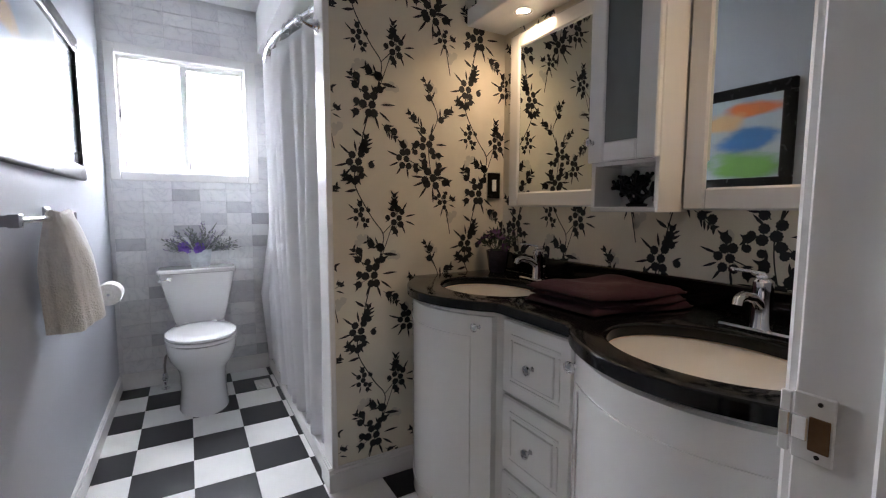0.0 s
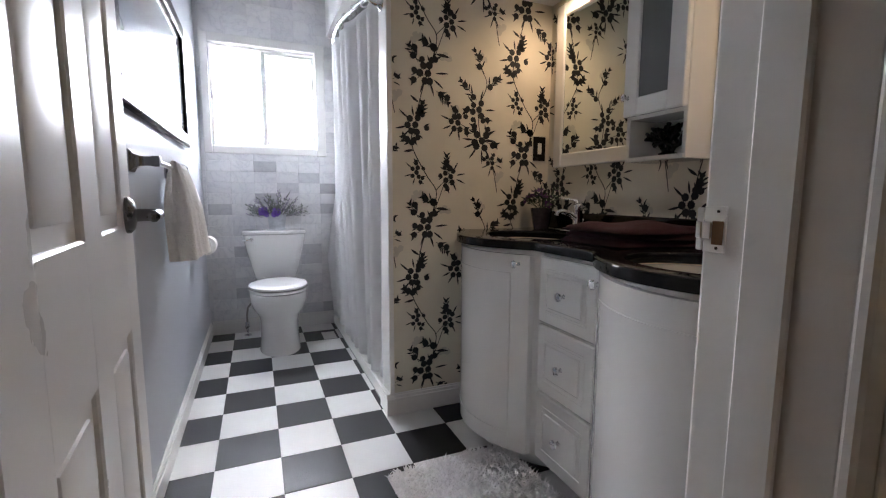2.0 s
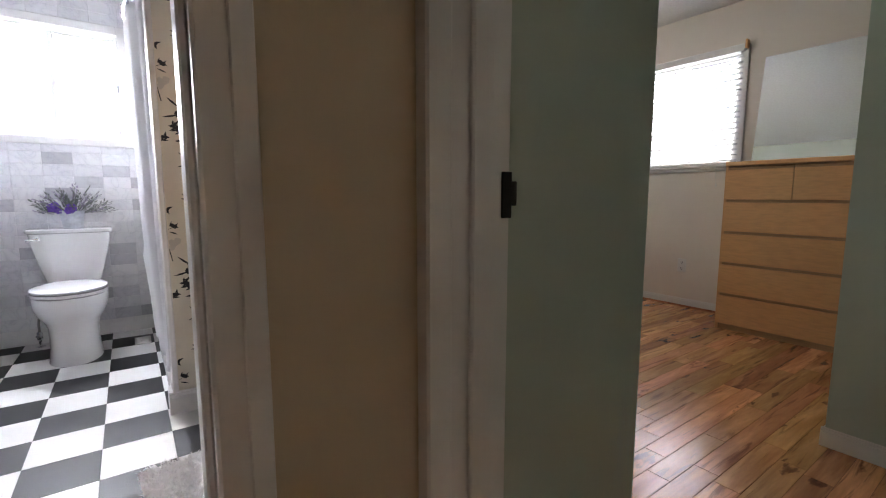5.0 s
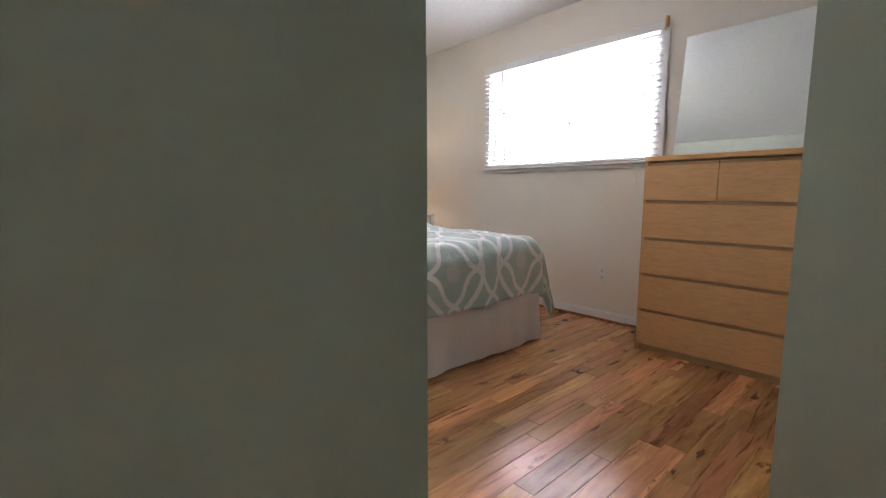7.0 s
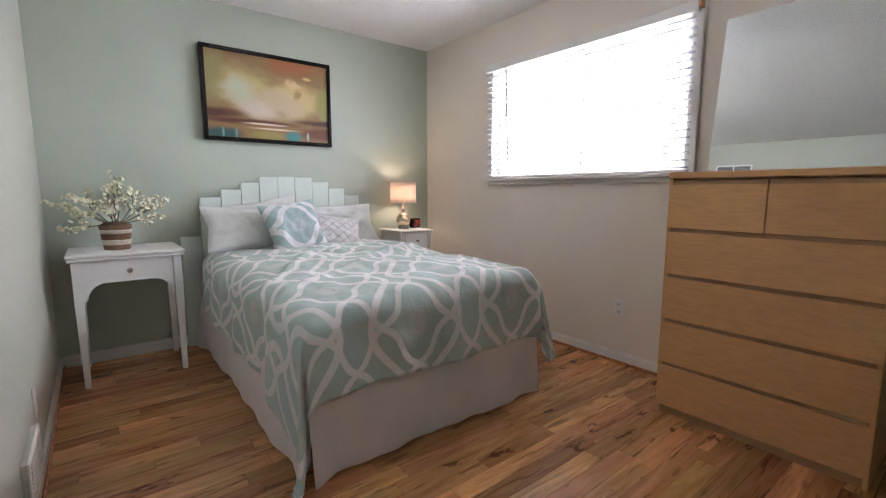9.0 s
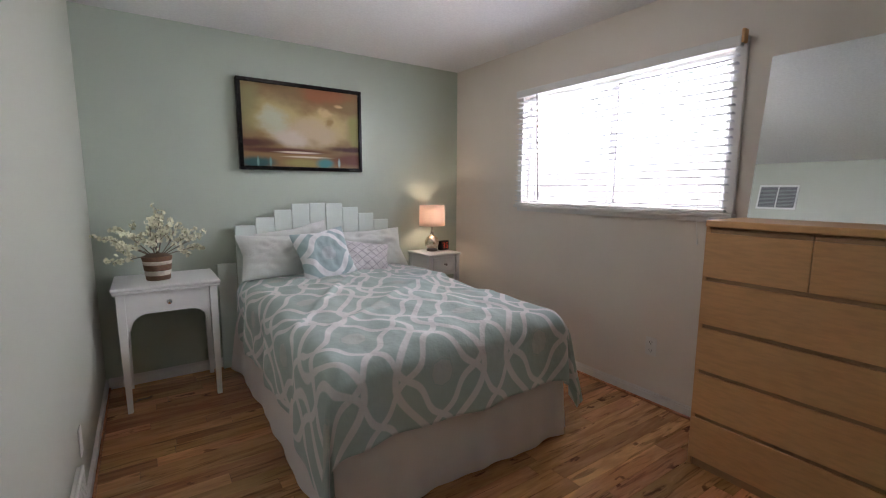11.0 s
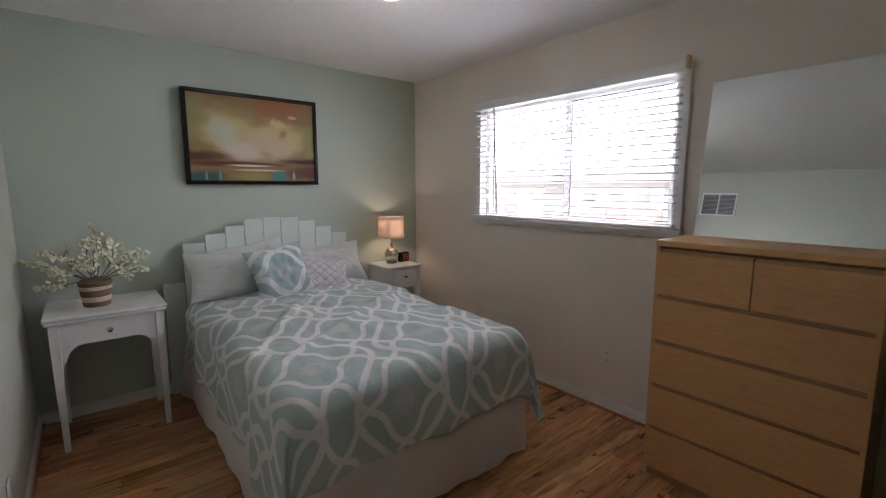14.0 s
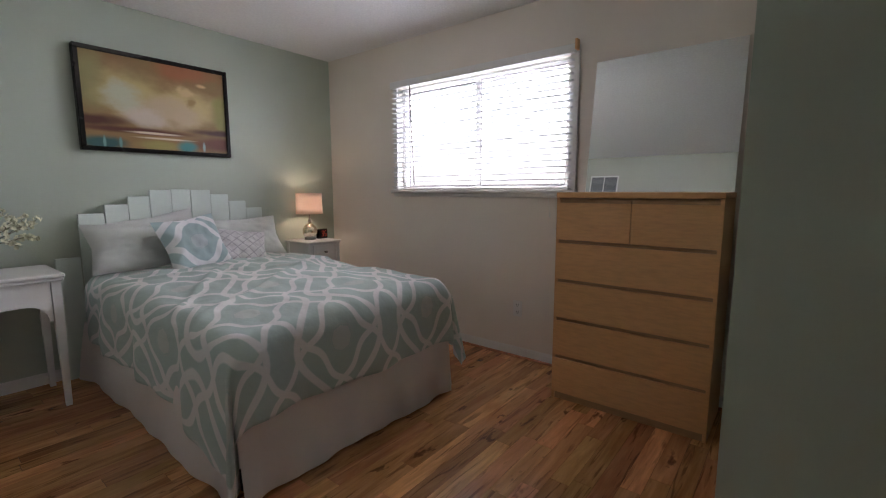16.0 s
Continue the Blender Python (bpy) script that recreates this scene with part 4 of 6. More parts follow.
r = thing("curtain_rod", (1.05, 2.8, 1.96), "curved chrome shower curtain rod", "curtain rod")
part("rod", Geo().tube([(rod_x(2.084 + 1.492 * i / 30), 2.084 + 1.492 * i / 30, 1.965) for i in range(31)], 0.0125, 12), CHROME, r)
for y, s in ((2.0765, 1), (3.576, -1)):
    part("flange", Geo().lathe([(0.03, 0), (0.03, 0.004), (0.018, 0.010), (0.014, 0.014)], n=20, m=Matrix.Translation((1.135, y, 1.965)) @ Matrix.Rotation(radians(-90 * s), 4, "X")), CHROME, r)
for k in range(12):
    y = 2.15 + 1.36 * k / 11
    part("curtain_ring", Geo().tube([(rod_x(y) + 0.018 * math.cos(a), y + 0.006 * math.sin(2 * a), 1.957 + 0.026 * math.sin(a)) for a in (2 * math.pi * i / 14 for i in range(15))], 0.0022, 6), CHROME, r)


def curtain(u, v):
    y = 2.10 + 1.43 * u
    top, low = rod_x(y), 1.072 - 0.03 * math.sin(math.pi * u)
    w = v ** 0.8
    fold = math.sin(u * 2 * math.pi * 11 + 0.8 * math.sin(5 * u + 2 * v)) * (0.016 + 0.014 * (1 - w)) + math.sin(u * 2 * math.pi * 4.3 + 1) * 0.012
    billow = -0.085 * max(0.0, (u - 0.86) / 0.14) * max(0, 1 - abs(1 - v - 0.75) * 2.6)
    x = low * (1 - w) + top * w + fold * (0.35 + 0.65 * (1 - abs(v - 0.4))) + billow
    z = 0.082 + 1.845 * v - 0.012 * (0.5 + 0.5 * math.cos(u * 2 * math.pi * 12)) * (v > 0.98) + 0.01 * math.sin(u * 23) * (v < 0.05)
    return (x, y + 0.006 * math.cos(u * 2 * math.pi * 11), z)


thick(solid("shower_curtain", Geo().sheet(curtain, 220, 40), CURTAIN, "sheer white shower curtain drawn along the curved rod", "curtain", angle=80), 0.0012)
h = thing("robe_hook", (1.02, 2.02, 1.80), "chrome double robe hook on the partition end", "hook")
m = Matrix.Translation((1.0275, 2.02, 1.80)) @ Matrix.Rotation(radians(-90), 4, "Y")
part("rosette", Geo().lathe([(0.026, 0), (0.025, 0.006), (0.014, 0.014), (0.010, 0.022)], n=20, m=m), CHROME, h)
part("prong", Geo().tube([(1.005, 2.02, 1.80), (0.985, 2.02, 1.805), (0.970, 2.02, 1.812)], [0.009, 0.007, 0.006], 10).ball((0.964, 2.02, 1.815), 0.012, 8), CHROME, h)

# ---- bathroom: west wall ----
# Chrome with the dim hall's reflection put into its base colour, for the posts.
CHROME_HALL_REFLECTION = mat("chrome_hall_reflection", (0.34, 0.34, 0.36), 0.14, metal=1.0, spread=0.08, scale=20, bump=0.0)
b = thing("towel_bar", (0.20, 1.9, 1.10), "chrome towel bar with flared square posts", "towel bar")
for y in (1.66, 2.23):
    m = Matrix.Translation((0.1655, y, 1.098)) @ Matrix.Rotation(radians(90), 4, "Y") @ Matrix.Rotation(radians(45), 4, "Z")
    part("post", Geo().lathe([(0.046, 0), (0.046, 0.006), (0.030, 0.014), (0.020, 0.03), (0.018, 0.055), (0.022, 0.06), (0.022, 0.078), (0.016, 0.080)], n=4, m=m), CHROME_HALL_REFLECTION, b)
part("bar", Geo().tube([(0.228, 1.66, 1.098), (0.228, 2.23, 1.098)], 0.009, 12), CHROME, b)


def towel(u, v):
    """A towel folded lengthwise and hung over the bar; u runs round it, v from the hem to the bar."""
    a = 2 * math.pi * u
    f = 1 - v
    rx = 0.016 + 0.034 * min(1.0, f * 2.2) ** 0.7 + 0.012 * f
    ry = 0.118 + 0.012 * f
    c, q = math.cos(a), math.sin(a)
    pleat = 0.007 * math.sin(a * 5 + 1.5 * f) * min(1, f * 3) + 0.004 * math.sin(a * 11 + 2)
    x = 0.232 + 0.020 * f + (rx + pleat) * math.copysign(abs(c) ** 0.7, c)
    y = 2.085 + 0.02 * f + (ry + pleat) * math.copysign(abs(q) ** 0.6, q)
    top = 0.020 * max(0.0, 1 - ((x - 0.232) / 0.02) ** 2) if v > 0.99 else 0.0
    z = 0.765 + 0.338 * v + 0.014 * math.sin(a + 0.6) * f + 0.012 * max(0, q) * f + top
    return (x, y, z)


g = Geo().sheet(towel, 64, 34)
g.f += [tuple(34 * 65 + i for i in range(65)), tuple(range(64, -1, -1))]
solid("bath_towel", g, TOWEL, "white ribbed terry towel folded over the towel bar", "towel", angle=80)
p = thing("paper_roll", (0.22, 2.93, 0.715), "white toilet paper roll on a chrome holder", "paper roll")
part("roll", Geo().lathe([(0.02, -0.05), (0.052, -0.05), (0.054, 0.0), (0.052, 0.05), (0.02, 0.05)], n=24, m=Matrix.Translation((0.232, 2.93, 0.715)) @ Matrix.Rotation(radians(90), 4, "X")), TOWEL, p)
part("holder", Geo().tube([(0.1655, 3.0, 0.715), (0.232, 3.0, 0.715), (0.232, 2.87, 0.715)], 0.007, 8), CHROME, p)


def painting_mat(name, kind):
    m = bpy.data.materials.new(name)
    m.use_nodes = True
    n, l = m.node_tree.nodes, m.node_tree.links
    p = n["Principled BSDF"]
    co = n.new("ShaderNodeTexCoord")
    sep = n.new("ShaderNodeSeparateXYZ")
    l.new(co.outputs["UV"], sep.inputs[0])
    warp = n.new("ShaderNodeTexNoise")
    warp.inputs["Scale"].default_value, warp.inputs["Detail"].default_value = 4.0, 9
    l.new(co.outputs["UV"], warp.inputs["Vector"])
    u, v = sep.outputs[0], sep.outputs[1]

    def blend(a, b, f):
        x = n.new("ShaderNodeMix")
        x.data_type = "RGBA"
        l.new(f, x.inputs[0])
        for i, c in ((6, a), (7, b)):
            if isinstance(c, tuple):
                x.inputs[i].default_value = (*c, 1)
            else:
                l.new(c, x.inputs[i])
        return x.outputs[2]

    def spotmask(cx, cy, rx, ry, wob=0.35, soft=0.5):
        dx = node_math(n, l, "DIVIDE", node_math(n, l, "SUBTRACT", u, cx), rx)
        dy = node_math(n, l, "DIVIDE", node_math(n, l, "SUBTRACT", v, cy), ry)
        d = node_math(n, l, "SQRT", node_math(n, l, "ADD", node_math(n, l, "MULTIPLY", dx, dx), node_math(n, l, "MULTIPLY", dy, dy)))
        d = node_math(n, l, "ADD", d, node_math(n, l, "MULTIPLY", node_math(n, l, "SUBTRACT", warp.outputs[0], 0.5), wob * 2))
        r = n.new("ShaderNodeMapRange")
        r.interpolation_type = "SMOOTHSTEP"
        r.inputs[1].default_value, r.inputs[2].default_value, r.inputs[3].default_value, r.inputs[4].default_value = 1 - soft, 1.0, 1.0, 0.0
        l.new(d, r.inputs[0])
        return r.outputs[0]

    if kind == "flowers":
        col = blend((0.50, 0.53, 0.54), (0.36, 0.42, 0.45), warp.outputs[0])
        for c, (cx, cy, rx, ry) in (((0.14, 0.34, 0.06), (0.16, 0.16, 0.20, 0.20)), ((0.03, 0.14, 0.36), (0.14, 0.48, 0.15, 0.17)), ((0.62, 0.14, 0.02), (0.13, 0.84, 0.16, 0.10)), ((0.66, 0.42, 0.20), (0.30, 0.72, 0.13, 0.16)),
                                    ((0.50, 0.30, 0.36), (0.62, 0.30, 0.15, 0.22)), ((0.40, 0.52, 0.56), (0.80, 0.66, 0.17, 0.22))):
            col = blend(col, c, spotmask(cx, cy, rx * 1.15, ry * 1.1, 0.8, 0.55))
    else:
        col = blend((0.30, 0.12, 0.04), (0.24, 0.20, 0.08), warp.outputs[0])
        for c, q, wob in (((0.30, 0.27, 0.11), (0.04, 0.70, 0.16, 0.46), 0.6), ((0.50, 0.40, 0.17), (0.30, 0.62, 0.30, 0.34), 0.5), ((0.36, 0.13, 0.05), (0.72, 0.98, 0.36, 0.17), 0.6), ((0.56, 0.44, 0.20), (0.72, 0.52, 0.34, 0.30), 0.5),
                          ((0.54, 0.42, 0.27), (0.52, 0.42, 0.38, 0.26), 0.7), ((0.50, 0.52, 0.38), (0.26, 0.58, 0.17, 0.20), 1.0), ((0.60, 0.51, 0.43), (0.42, 0.36, 0.18, 0.14), 0.8), ((0.30, 0.28, 0.08), (0.98, 0.50, 0.12, 0.32), 0.7),
                          ((0.62, 0.46, 0.23), (0.70, 0.70, 0.07, 0.07), 2.0), ((0.36, 0.24, 0.09), (0.73, 0.60, 0.05, 0.09), 1.9), ((0.70, 0.48, 0.24), (0.83, 0.81, 0.07, 0.035), 1.6),
                          ((0.085, 0.024, 0.014), (0.04, 0.28, 0.30, 0.09), 0.6), ((0.075, 0.022, 0.014), (0.96, 0.25, 0.36, 0.055), 0.6), ((0.11, 0.03, 0.016), (0.30, 0.20, 0.62, 0.05), 0.4), ((0.72, 0.62, 0.48), (0.44, 0.185, 0.26, 0.018), 0.25),
                          ((0.16, 0.045, 0.02), (0.94, 0.11, 0.30, 0.13), 0.4), ((0.70, 0.60, 0.44), (0.52, 0.130, 0.28, 0.016), 0.3), ((0.32, 0.27, 0.08), (0.46, 0.05, 0.20, 0.085), 0.5),
                          ((0.025, 0.10, 0.10), (0.10, 0.04, 0.20, 0.10), 0.5), ((0.16, 0.34, 0.32), (0.11, 0.05, 0.012, 0.09), 0.5), ((0.14, 0.30, 0.28), (0.21, 0.05, 0.014, 0.08), 0.5), ((0.05, 0.24, 0.24), (0.68, 0.05, 0.10, 0.10), 0.5), ((0.34, 0.48, 0.44), (0.81, 0.07, 0.016, 0.08), 0.5)):
            col = blend(col, c, spotmask(*q, wob, 0.7))
    l.new(col, p.inputs["Base Color"])
    p.inputs["Roughness"].default_value = 0.4 if kind == "sea" else 0.25
    if kind == "flowers":
        p.inputs["Coat Weight"].default_value, p.inputs["Coat Roughness"].default_value = 1.0, 0.03
    else:
        b2 = n.new("ShaderNodeBump")
        b2.inputs["Strength"].default_value, b2.inputs["Distance"].default_value = 0.3, 0.002
        l.new(warp.outputs[0], b2.inputs["Height"]), l.new(b2.outputs[0], p.inputs["Normal"])
    return m


def flat_uv(ob, corners):
    """UV over the whole picture: u along corners[0]-corners[1], v along corners[0]-corners[2]."""
    o, a, b = (Vector(c) for c in corners)
    layer = ob.data.uv_layers.new(name="UVMap")
    for lp in ob.data.loops:
        d = ob.data.vertices[lp.vertex_index].co - o
        layer.data[lp.index].uv = (d.dot(a - o) / (a - o).length_squared, d.dot(b - o) / (b - o).length_squared)


p = thing("picture_frame", (0.18, 2.14, 1.25), "large flower picture in a glossy black frame under glass", "picture")
y0, y1, z0, z1, w = 1.48, 2.80, 1.245, 1.85, 0.065
g = Geo()
for a, c, d, e in ((y0, y1, z0, z0 + w), (y0, y1, z1 - w, z1), (y0, y0 + w, z0 + w, z1 - w), (y1 - w, y1, z0 + w, z1 - w)):
    g.box(0.166, 0.196, a, c, d, e, b=0.006)
part("frame", g, BLACK_FRAME, p)
pic = part("print", box(0.168, 0.180, y0 + w, y1 - w, z0 + w, z1 - w), painting_mat("flower_print", "flowers"), p, "abstract orange, blue and green flowers")
flat_uv(pic, ((0.18, y0 + w, z0 + w), (0.18, y1 - w, z0 + w), (0.18, y0 + w, z1 - w)))

# ---- bathroom: door ----
d = thing("door_1", (0.327, 0.455, 0), "white six-panel bathroom door standing open against the wall", "door")
d["kind"] = "structure"
M = Matrix.Translation((0.340, 0.457, 0)) @ Matrix.Rotation(radians(5.1), 4, "Z")
W = 0.655
g = Geo()
g.box(-0.028, -0.008, 0.0, W, 0.012, 2.02, m=M)
stiles = ((0.0, 0.105), (W / 2 - 0.05, W / 2 + 0.05), (W - 0.105, W))
rails = ((0.012, 0.20), (0.76, 0.945), (1.60, 1.70), (1.92, 2.02))
for a, c in stiles:
    g.box(-0.036, 0.0, a, c, 0.012, 2.02, b=0.003, m=M)
for a, c in rails:
    g.box(-0.0359, -0.0001, 0.10, W / 2 - 0.045, a, c, b=0.003, m=M)
    g.box(-0.0359, -0.0001, W / 2 + 0.045, W - 0.10, a, c, b=0.003, m=M)
part("leaf", g, DOOR_PAINT, d)
for a, c in ((0.105, W / 2 - 0.05), (W / 2 + 0.05, W - 0.105)):
    for e, f in ((0.20, 0.76), (0.945, 1.60), (1.70, 1.92)):
        part("door_panel", Geo().box(-0.034, -0.0025, a + 0.022, c - 0.022, e + 0.022, f - 0.022, b=0.0085, m=M), DOOR_PAINT, d)
m = M @ Matrix.Translation((0, W - 0.062, 0.962)) @ Matrix.Rotation(radians(90), 4, "Y")
HANDLE = mat("dark_pewter_handle", (0.13, 0.125, 0.12), 0.28, metal=1.0, spread=0.1, scale=30, bump=0.01)
part("door_handle", Geo().lathe([(0.033, 0), (0.033, 0.005), (0.026, 0.012), (0.012, 0.016), (0.011, 0.046), (0.002, 0.047)], n=24, m=m)
     .box(0.040, 0.058, W - 0.150, W - 0.048, 0.953, 0.972, b=0.006, m=M), HANDLE, d, "dark pewter door lever")
m = M @ Matrix.Translation((-0.036, W - 0.062, 0.962)) @ Matrix.Rotation(radians(-90), 4, "Y")
part("door_handle", Geo().lathe([(0.033, 0), (0.033, 0.005), (0.026, 0.012), (0.012, 0.016), (0.011, 0.046), (0.002, 0.047)], n=24, m=m)
     .box(-0.094, -0.076, W - 0.150, W - 0.048, 0.953, 0.972, b=0.006, m=M), HANDLE, d, "dark pewter door lever")
# shag rug
rnd = random.Random(3)
R = Matrix.Translation((1.155, 1.14, 0.0)) @ Matrix.Rotation(radians(3), 4, "Z")
rug = thing("bath_rug", (1.155, 1.14, 0), "light grey shag bath rug before the vanity", "rug")
part("backing", Geo().box(-0.245, 0.235, -0.39, 0.39, 0.0012, 0.015, b=0.004, m=R), RUG, rug)
g = Geo()
for k in range(9000):
    x, y = rnd.uniform(-0.245, 0.235), rnd.uniform(-0.39, 0.39)
    a, h, w = rnd.uniform(0, 6.28), rnd.uniform(0.012, 0.022), 0.0042
    lean = rnd.uniform(0.006, 0.028)
    dx, dy = math.cos(a), math.sin(a)
    p0, p1 = Vector((x - dy * w, y + dx * w, 0.008)), Vector((x + dy * w, y - dx * w, 0.008))
    mid = Vector((x + dx * lean * 0.4, y + dy * lean * 0.4, 0.008 + h * 0.6))
    side = Vector((-dy * w * 0.8, dx * w * 0.8, 0))
    tip = Vector((x + dx * lean, y + dy * lean, 0.008 + h))
    g.add([p0, p1, mid - side, mid + side, tip], [(0, 1, 2, 3), (3, 2, 4)], R)
part("shag", g, RUG, rug)["kind"] = "stuff"
p = thing("floor_vent", (0.945, 3.25, 0), "small white floor vent in the tiles", "vent")
part("frame", box(0.90, 0.99, 3.17, 3.33, 0.0005, 0.006, b=0.002), PLASTIC_WHITE, p)
for k in range(6):
    part("slat", box(0.912, 0.978, 3.188 + 0.022 * k, 3.196 + 0.022 * k, 0.006, 0.009, b=0.001), PLASTIC_WHITE, p)


# ---- bedroom: bed ----
def trellis_mat(name, base, line, pitch_u, pitch_v, width, fine=False):
    """Printed cloth: scalloped diagonal bands and chains of loops round pale medallions; pitches and width in metres."""
    m = bpy.data.materials.new(name)
    m.use_nodes = True
    n, l = m.node_tree.nodes, m.node_tree.links
    p = n["Principled BSDF"]
    co = n.new("ShaderNodeTexCoord")
    sep = n.new("ShaderNodeSeparateXYZ")
    l.new(co.outputs["UV"], sep.inputs[0])
    u = node_math(n, l, "DIVIDE", sep.outputs[0], pitch_u)
    v = node_math(n, l, "DIVIDE", sep.outputs[1], pitch_v)
    pd, qd = node_math(n, l, "ADD", u, v), node_math(n, l, "SUBTRACT", u, v)

    def edge(value, w, soft):
        """1 where the distance is under w, 0 past it; w may be a number or a socket."""
        r = n.new("ShaderNodeMapRange")
        r.inputs[1].default_value, r.inputs[2].default_value, r.inputs[3].default_value, r.inputs[4].default_value = 0.0, soft, 1.0, 0.0
        l.new(node_math(n, l, "SUBTRACT", value, w), r.inputs[0])
        return r.outputs[0]

    def folded(value):
        """The distance from the nearest whole number."""
        return node_math(n, l, "ABSOLUTE", node_math(n, l, "SUBTRACT", node_math(n, l, "FRACT", node_math(n, l, "ADD", value, 0.5)), 0.5))

    def gap(value, at):
        return node_math(n, l, "ABSOLUTE", node_math(n, l, "SUBTRACT", folded(value), at))

    def wave(value, turns, size, op="SINE"):
        return node_math(n, l, "MULTIPLY", node_math(n, l, op, node_math(n, l, "MULTIPLY", value, 2 * math.pi * turns)), size)

    noise_t = n.new("ShaderNodeTexNoise")
    noise_t.inputs["Scale"].default_value = 9.0
    l.new(co.outputs["Object"], noise_t.inputs["Vector"])
    tone = n.new("ShaderNodeMix")
    tone.data_type = "RGBA"
    tone.inputs[6].default_value, tone.inputs[7].default_value = (*[c * 0.93 for c in base], 1), (*[min(1, c * 1.07) for c in base], 1)
    l.new(noise_t.outputs[0], tone.inputs[0])
    out = tone.outputs[2]
    if fine:
        mask = node_math(n, l, "MAXIMUM", edge(folded(pd), width, 0.02), edge(folded(qd), width, 0.02))
    else:
        slant = width * math.hypot(1 / pitch_u, 1 / pitch_v)
        d1 = edge(gap(node_math(n, l, "ADD", pd, wave(qd, 2, 0.030)), 0.28), slant, 0.012)
        d2 = edge(gap(node_math(n, l, "ADD", qd, wave(pd, 2, 0.030)), 0.28), slant, 0.012)
        mask = node_math(n, l, "MAXIMUM", d1, d2)
        loop = node_math(n, l, "ADD", wave(v, 1, 0.165, "COSINE"), 0.215)
        wid = node_math(n, l, "ADD", node_math(n, l, "ABSOLUTE", wave(v, 1, width / pitch_u * 0.45)), width / pitch_u)
        mask = node_math(n, l, "MAXIMUM", mask, edge(node_math(n, l, "ABSOLUTE", node_math(n, l, "SUBTRACT", folded(u), loop)), wid, 0.012))
        for half in (0.0, 0.5):
            du = node_math(n, l, "MULTIPLY", folded(node_math(n, l, "ADD", u, half)), pitch_u)
            dv_ = node_math(n, l, "MULTIPLY", folded(node_math(n, l, "ADD", v, half)), pitch_v)
            far = node_math(n, l, "ADD", node_math(n, l, "MAXIMUM", du, dv_), node_math(n, l, "MULTIPLY", node_math(n, l, "ADD", du, dv_), 0.55))
            for r0, k in ((0.098, (1.10, 1.02, 1.01)), (0.090, (0.94, 0.97, 0.97)), (0.082, (1.26, 1.10, 1.09))):
                med = n.new("ShaderNodeMix")
                med.data_type = "RGBA"
                l.new(edge(far, r0, 0.004), med.inputs[0]), l.new(out, med.inputs[6])
                med.inputs[7].default_value = (base[0] * k[0], base[1] * k[1], base[2] * k[2], 1)
                out = med.outputs[2]
    col = n.new("ShaderNodeMix")
    col.data_type = "RGBA"
    l.new(mask, col.inputs[0]), l.new(out, col.inputs[6])
    col.inputs[7].default_value = (*line, 1)
    l.new(col.outputs[2], p.inputs["Base Color"])
    p.inputs["Roughness"].default_value, p.inputs["Sheen Weight"].default_value = 0.85, 0.15
    b1 = n.new("ShaderNodeTexNoise")
    b1.inputs["Scale"].default_value, b1.inputs["Detail"].default_value = 26.0, 4
    l.new(co.outputs["Object"], b1.inputs["Vector"])
    bp = n.new("ShaderNodeBump")
    bp.inputs["Strength"].default_value, bp.inputs["Distance"].default_value = 0.5, 0.008
    l.new(b1.outputs[0], bp.inputs["Height"]), l.new(bp.outputs[0], p.inputs["Normal"])
    return m


DUVET = trellis_mat("trellis_duvet", (0.42, 0.515, 0.50), (0.76, 0.75, 0.75), 0.59, 0.67, 0.0115)
CUSHION = trellis_mat("trellis_cushion", (0.36, 0.47, 0.49), (0.76, 0.77, 0.78), 0.74, 0.62, 0.0180)
LATTICE = trellis_mat("fine_lattice_cushion", (0.70, 0.68, 0.70), (0.48, 0.46, 0.50), 0.077, 0.067, 0.05, fine=True)

BX0, BX1, BY0, BY1 = 2.775, 4.055, 1.70, 3.655
bed = thing("bed", (3.415, 2.65, 0), "double bed with a stepped mint plank headboard and pale skirt", "bed")
part("mattress", box(BX0 + 0.01, BX1 - 0.01, BY0 + 0.015, BY1, 0.38, 0.615, b=0.05), MATTRESS, bed)
part("box_spring", box(BX0 + 0.012, BX1 - 0.012, BY0 + 0.017, BY1, 0.14, 0.379, b=0.02), MATTRESS, bed)
for x in (BX0 + 0.08, BX1 - 0.08):
    for y in (BY0 + 0.1, BY1 - 0.1):
        part("leg", Geo().lathe([(0.022, 0), (0.026, 0.14)], at=(x, y, 0), n=12), DARK_METAL, bed)
tops = (1.064, 1.120, 1.172, 1.217, 1.222, 1.217, 1.183, 1.130, 1.072)
xs = (2.797, 2.938, 3.074, 3.205, 3.343, 3.475, 3.617, 3.756, 3.896, 4.035)
part("headboard_plank", box(2.668, 2.7945, 3.694, 3.716, 0.0, 0.790, b=0.003), MINT_BOARD, bed)
part("headboard_plank", box(4.0375, 4.166, 3.694, 3.716, 0.0, 0.785, b=0.003), MINT_BOARD, bed)
for i, h in enumerate(tops):
    part("headboard_plank", box(xs[i] + 0.0015, xs[i + 1] - 0.0015, 3.672 - 0.003 * (i % 2), 3.692 - 0.003 * (i % 2), 0.0, h, b=0.003), MINT_BOARD, bed)
part("headboard_rail", box(2.70, 4.13, 3.7165, 3.744, 0.30, 0.40, b=0.004), MINT_BOARD, bed)


